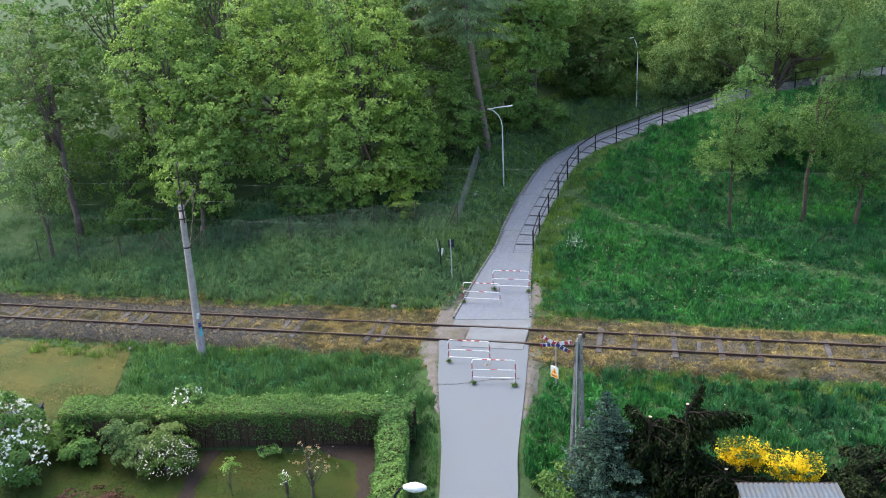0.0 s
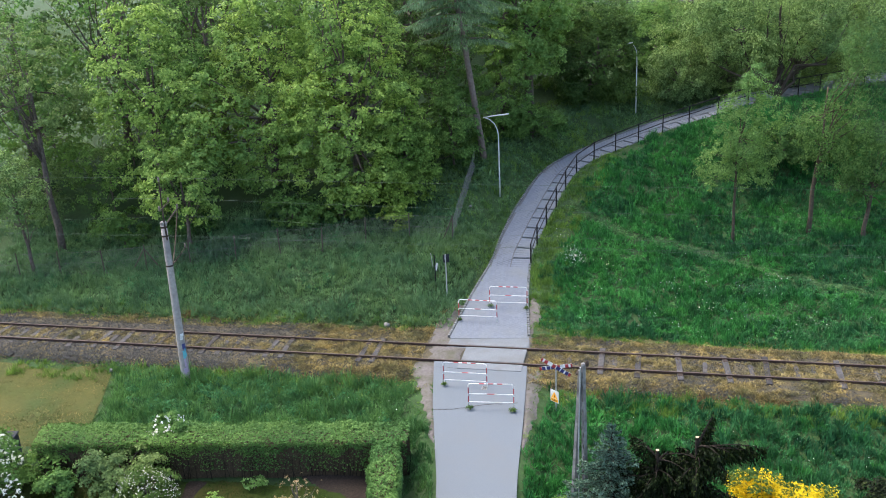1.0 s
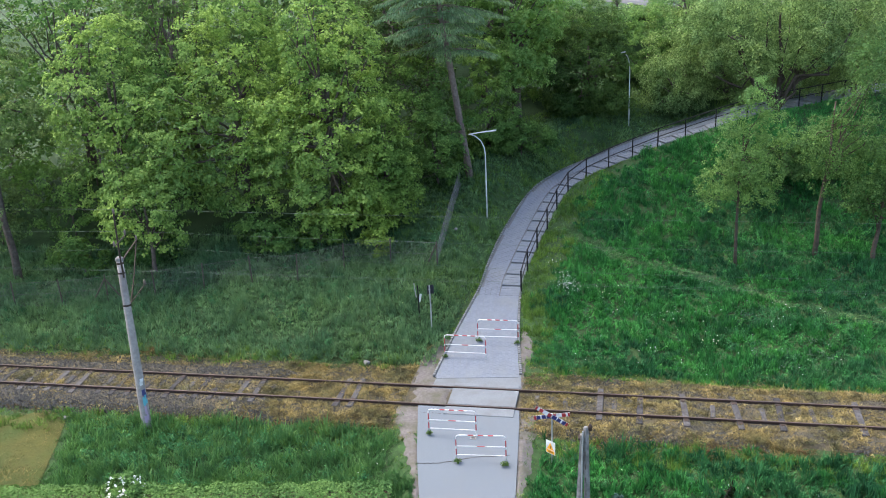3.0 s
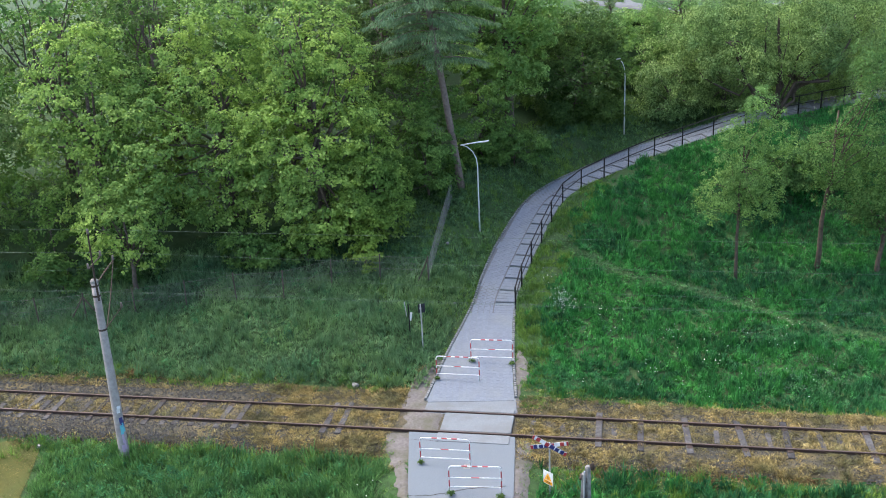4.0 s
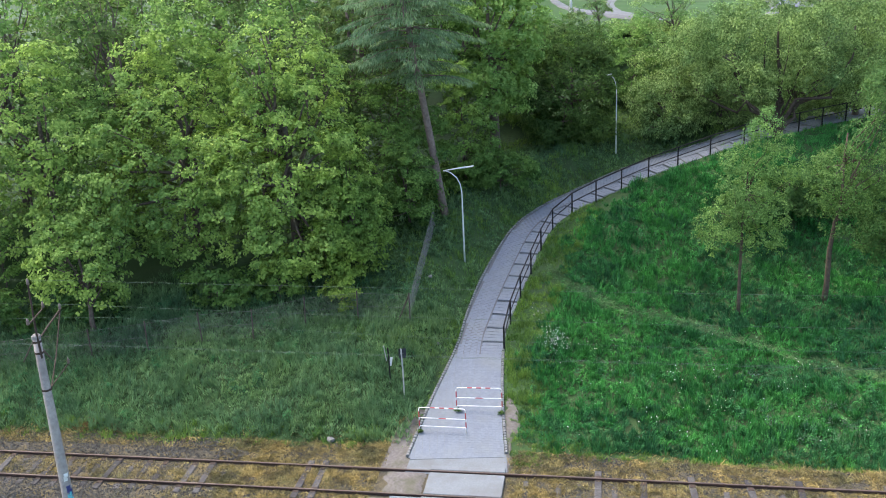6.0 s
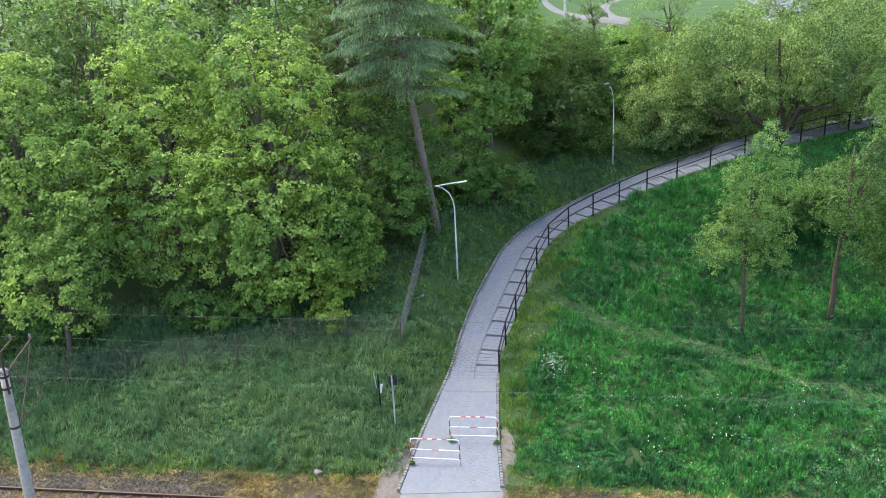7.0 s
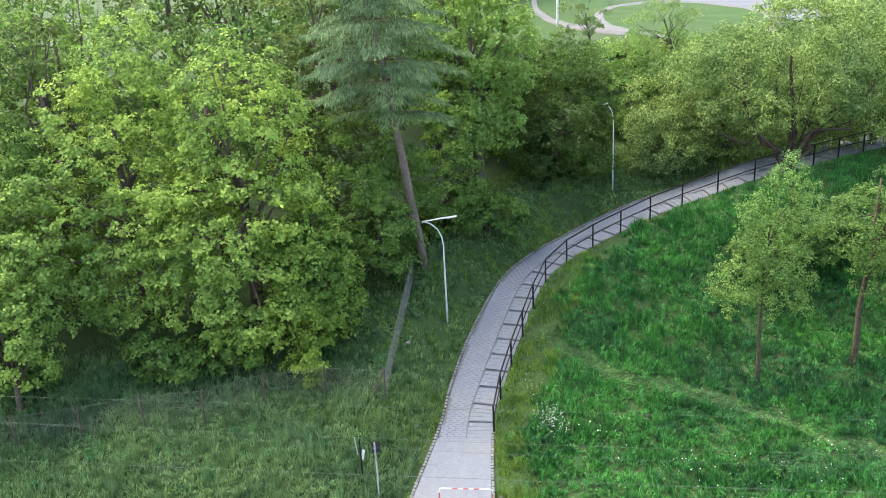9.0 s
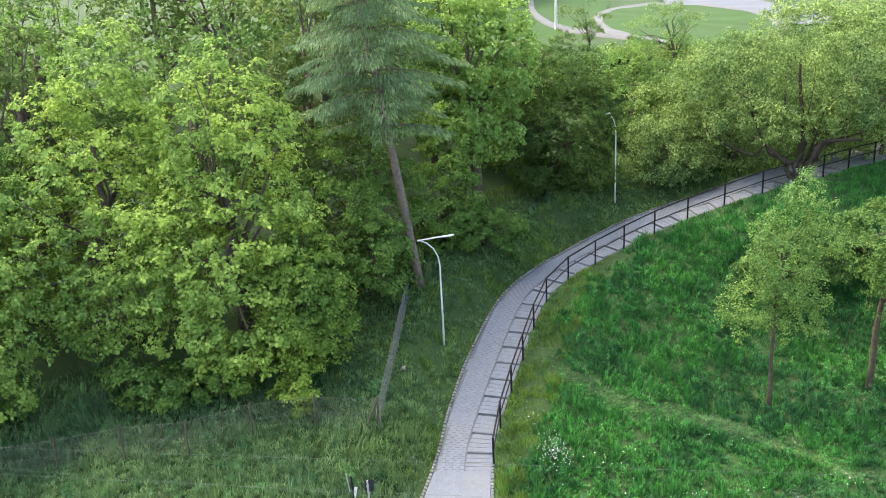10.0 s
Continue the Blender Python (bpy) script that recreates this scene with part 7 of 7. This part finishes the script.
def boulder(x, y, r, label, material="pale_stone", seed=1):
    rng = np.random.default_rng(seed)
    bm = bmesh.new()
    bmesh.ops.create_icosphere(bm, subdivisions=1, radius=r)
    for v in bm.verts:
        v.co = Vector((v.co.x * 1.2, v.co.y, v.co.z * 0.8)) * rng.uniform(0.66, 1.2)
    me = bpy.data.meshes.new("stone")
    bm.to_mesh(me)
    bm.free()
    ob = tagged(link("stone", me, material), label, "stone")
    ob.location = (x, y, ground_at(x, y) + r * 0.4)


boulder(-5.8, 2.5, 0.17, "pale rough stone lying at the edge of the ballast", seed=3)
boulder(-17.2, -2.9, 0.13, "dark rough stone at the corner of the lawn", "darkconcrete", 4)
boulder(-3.5, 12.75, 0.11, "pale stone lying in the grass", seed=5)
boulder(-2.6, 9.0, 0.1, "pale stone lying in the grass", seed=6)


def weed_tuft(x, y, r, seed):
    rng = np.random.default_rng(seed)
    side, zp, half = near_path([x], [y])
    z = zp[0] if abs(side[0]) < half[0] else ground_at(x, y)
    n = 150
    c = np.array([[0, 0, 0.08]])
    v, f = leaves(rng, c, np.array([[r, r * 0.8, 0.1]]), n, 0.07, shell=0.0, stray=0.0)
    ob = tagged(link("weed_tuft", arrays("weed_tuft", v, f), "darkleaf"), "green weed tuft growing at a barrier's foot", "plant", "weeds at the barriers")
    ob.location = (x, y, z)


for i, (x, y) in enumerate([(-1.88, -3.0), (-0.5, -4.75), (1.2, -4.75), (-2.38, 3.1), (0.62, 4.5), (-1.1, 4.55)]):
    weed_tuft(x, y, 0.13 + 0.03 * (i % 3), 200 + i)


def flower_patch(name, x0, x1, y0, y1, n, label, seed, size=0.09, tall=0.55, clump=None):
    rng = np.random.default_rng(seed)
    x, y = rng.uniform(x0, x1, n), rng.uniform(y0, y1, n)
    if clump:
        x, y = rng.normal((x0 + x1) / 2, clump, n), rng.normal((y0 + y1) / 2, clump * 1.2, n)
    side, _, half = near_path(x, y)
    ok = np.abs(side) - half > 0.4
    x, y = x[ok], y[ok]
    c = np.stack([x, y, height(x, y) + tall * rng.uniform(0.8, 1.15, len(x))], -1)
    v, f = leaves(rng, np.repeat(c, 3, 0), np.full((len(c) * 3, 3), size * 0.4), len(c) * 4, size, 1.0, 0.1, slim=0.9)
    tagged(link(name, arrays(name, v, f), "blossom"), label, "flowers", kind="stuff")


flower_patch("white_flowers", 2.0, 3.1, 8.9, 10.4, 210, "dense patch of white wild flowers in the meadow", 210, 0.028, 0.42, 0.3)
flower_patch("meadow_flowers", 1.5, 18, 3.0, 12, 80, "scattered small white flowers in the meadow", 211, 0.036, 0.42)
for k, (x, y) in enumerate(((12.6, 9.4), (7.6, 8.2), (9.0, 6.4), (4.4, 9.6), (1.6, 11.4), (6.6, 5.0))):
    flower_patch("meadow_flowers", x - 0.3, x + 0.3, y - 0.3, y + 0.3, 12, "little group of white wild flowers in the meadow", 220 + k, 0.036, 0.42, 0.28)
flower_patch("verge_flowers", 3.4, 14, -8, -4, 26, "scattered small white flowers in the verge", 212, 0.032, 0.4)
flower_patch("verge_flowers", -6.5, -3.4, -8, -4, 16, "scattered small white flowers in the verge", 213, 0.045, 0.3)

building = thing("far_building", -4.5, 81, ground_at(-4.5, 81), "pale blue clad building half hidden behind trees", "building")
part("wall", Shape().box((6, 8, 9), pose(0, 0, 4.4), 0.05), "bluewall", building, "ribbed pale blue cladding")
part("roof", Shape().box((6.5, 8.5, 0.3), pose(0, 0, 9.05), 0.05), "roof", building)
for k in range(11):
    part("rib", Shape().box((0.12, 0.1, 8.8), pose(-2.75 + k * 0.55, -4.05, 4.4), 0.02), "bluewall", building)
for k in range(3):
    wdw = part("window", Shape().box((0.9, 0.12, 1.3), pose(-1.65 + k * 1.65, -4.08, 5.8), 0.02), "white", building, "white-framed window")
    part("pane", Shape().box((0.76, 0.06, 1.16), pose(-1.65 + k * 1.65, -4.13, 5.8), 0.01), "window", wdw)
for x, y, k, s in [(24, 60, 2, 0.5), (30, 66, 2, 0.8), (25, 53, 2, 0.65), (-7, 62, 0, 0.8), (-7, 74, 1, 0.9), (34, 76, 2, 0.9)]:
    copy_thing(far_trees[k], pose(x, y, ground_at(x, y) - 0.3, 0, 0, x * 37 % 360) @ Matrix.Diagonal((s * 1.15, s * 1.15, s, 1)))
for x, y, zc, r, n, mat, seed in ((-3.4, 41.5, 9.4, (2.2, 1.6, 2.3), 5000, "midleaf", 248), (0.6, 38, 8.9, (2.8, 1.8, 3.2), 7500, "midleaf", 242), (4.8, 38.5, 9.0, (2.8, 1.8, 2.7), 7500, "willow", 243), (-0.6, 41.8, 9.4, (2.8, 1.8, 2.1), 6000, "olive", 244), (2.4, 42.0, 9.6, (2.4, 1.6, 1.8), 5000, "olive", 246),
                                  (5.0, 41.5, 9.2, (2.8, 1.8, 1.9), 5500, "midleaf", 230), (10, 41, 9.1, (3.2, 2.0, 1.9), 6000, "willow", 231), (15.2, 40.5, 9.2, (3.2, 2.0, 2.0), 6000, "willow", 232), (7.4, 42.6, 9.5, (2.4, 1.5, 1.4), 4000, "olive", 233),
                                  (12.6, 42.6, 9.5, (2.4, 1.5, 1.4), 4000, "midleaf", 234), (17.6, 43.0, 9.8, (2.4, 1.6, 1.7), 4500, "willow", 235), (21.5, 43, 10.0, (3.0, 2.2, 2.6), 6000, "willow", 236)):
    broadleaf(x, y, (x, y, zc), r, n * 1.2, 0.135, mat, "bushes on the slope below the far roundabout", "shrub", 0.06, 60, 0.22, seed, name="shrub", low=-0.95, group="bushes below the roundabout")
broadleaf(9.8, 39.8, (8.8, 39.8, 12.0), (2.0, 1.5, 1.8), 8000, 0.1, "willow", "thin open tree with feathery leaves", "tree", 0.12, 40, 0.25, 240, group=WOOD, slim=0.42, stretch=0.2)
broadleaf(4.4, 44, (4.0, 44, 12.0), (1.7, 1.2, 1.6), 5200, 0.085, "olive", "thin open tree with young leaves", "tree", 0.08, 30, 0.25, 241, group=WOOD)

# ---- pieces of the path, last ----
PX, PY = PL - 0.005, PW - 0.005


def paver_shape():
    """A paver: flat top with sloped rims, open below where it lies in sand."""
    x, y, i = PX / 2, PY / 2, 0.0006
    q = ((-1, -1), (1, -1), (1, 1), (-1, 1))
    v = [(sx * x, sy * y, -0.02) for sx, sy in q] + [(sx * (x - i), sy * (y - i), 0.03) for sx, sy in q] * 2
    return np.array(v), np.array([(8, 9, 10, 11)] + [(k, (k + 1) % 4, 4 + (k + 1) % 4, 4 + k) for k in range(4)])


pv, pf = paver_shape()
paver_mesh = arrays("paver", pv, pf)
near, rest = paver_at[:300], paver_at[300:]
for m in near:
    link("paver", paver_mesh, "paver", footpath).matrix_basis = m
a = np.array([np.array(m) for m in rest])
allv = np.einsum("nij,kj->nki", a[:, :3, :3], pv) + a[:, None, :3, 3]
allf = pf[None] + (np.arange(len(a)) * len(pv))[:, None, None]
tagged(link("pavers", arrays("pavers", allv.reshape(-1, 3), allf.reshape(-1, 4)), "paver", footpath), "rows of small grey concrete pavers", kind="stuff")
sett_mesh = Shape().box((0.15, 0.11, 0.14), None, 0.018).mesh("sett")
for m in sett_left[:230] + sett_right:
    link("sett", sett_mesh, "sett", footpath).matrix_basis = m
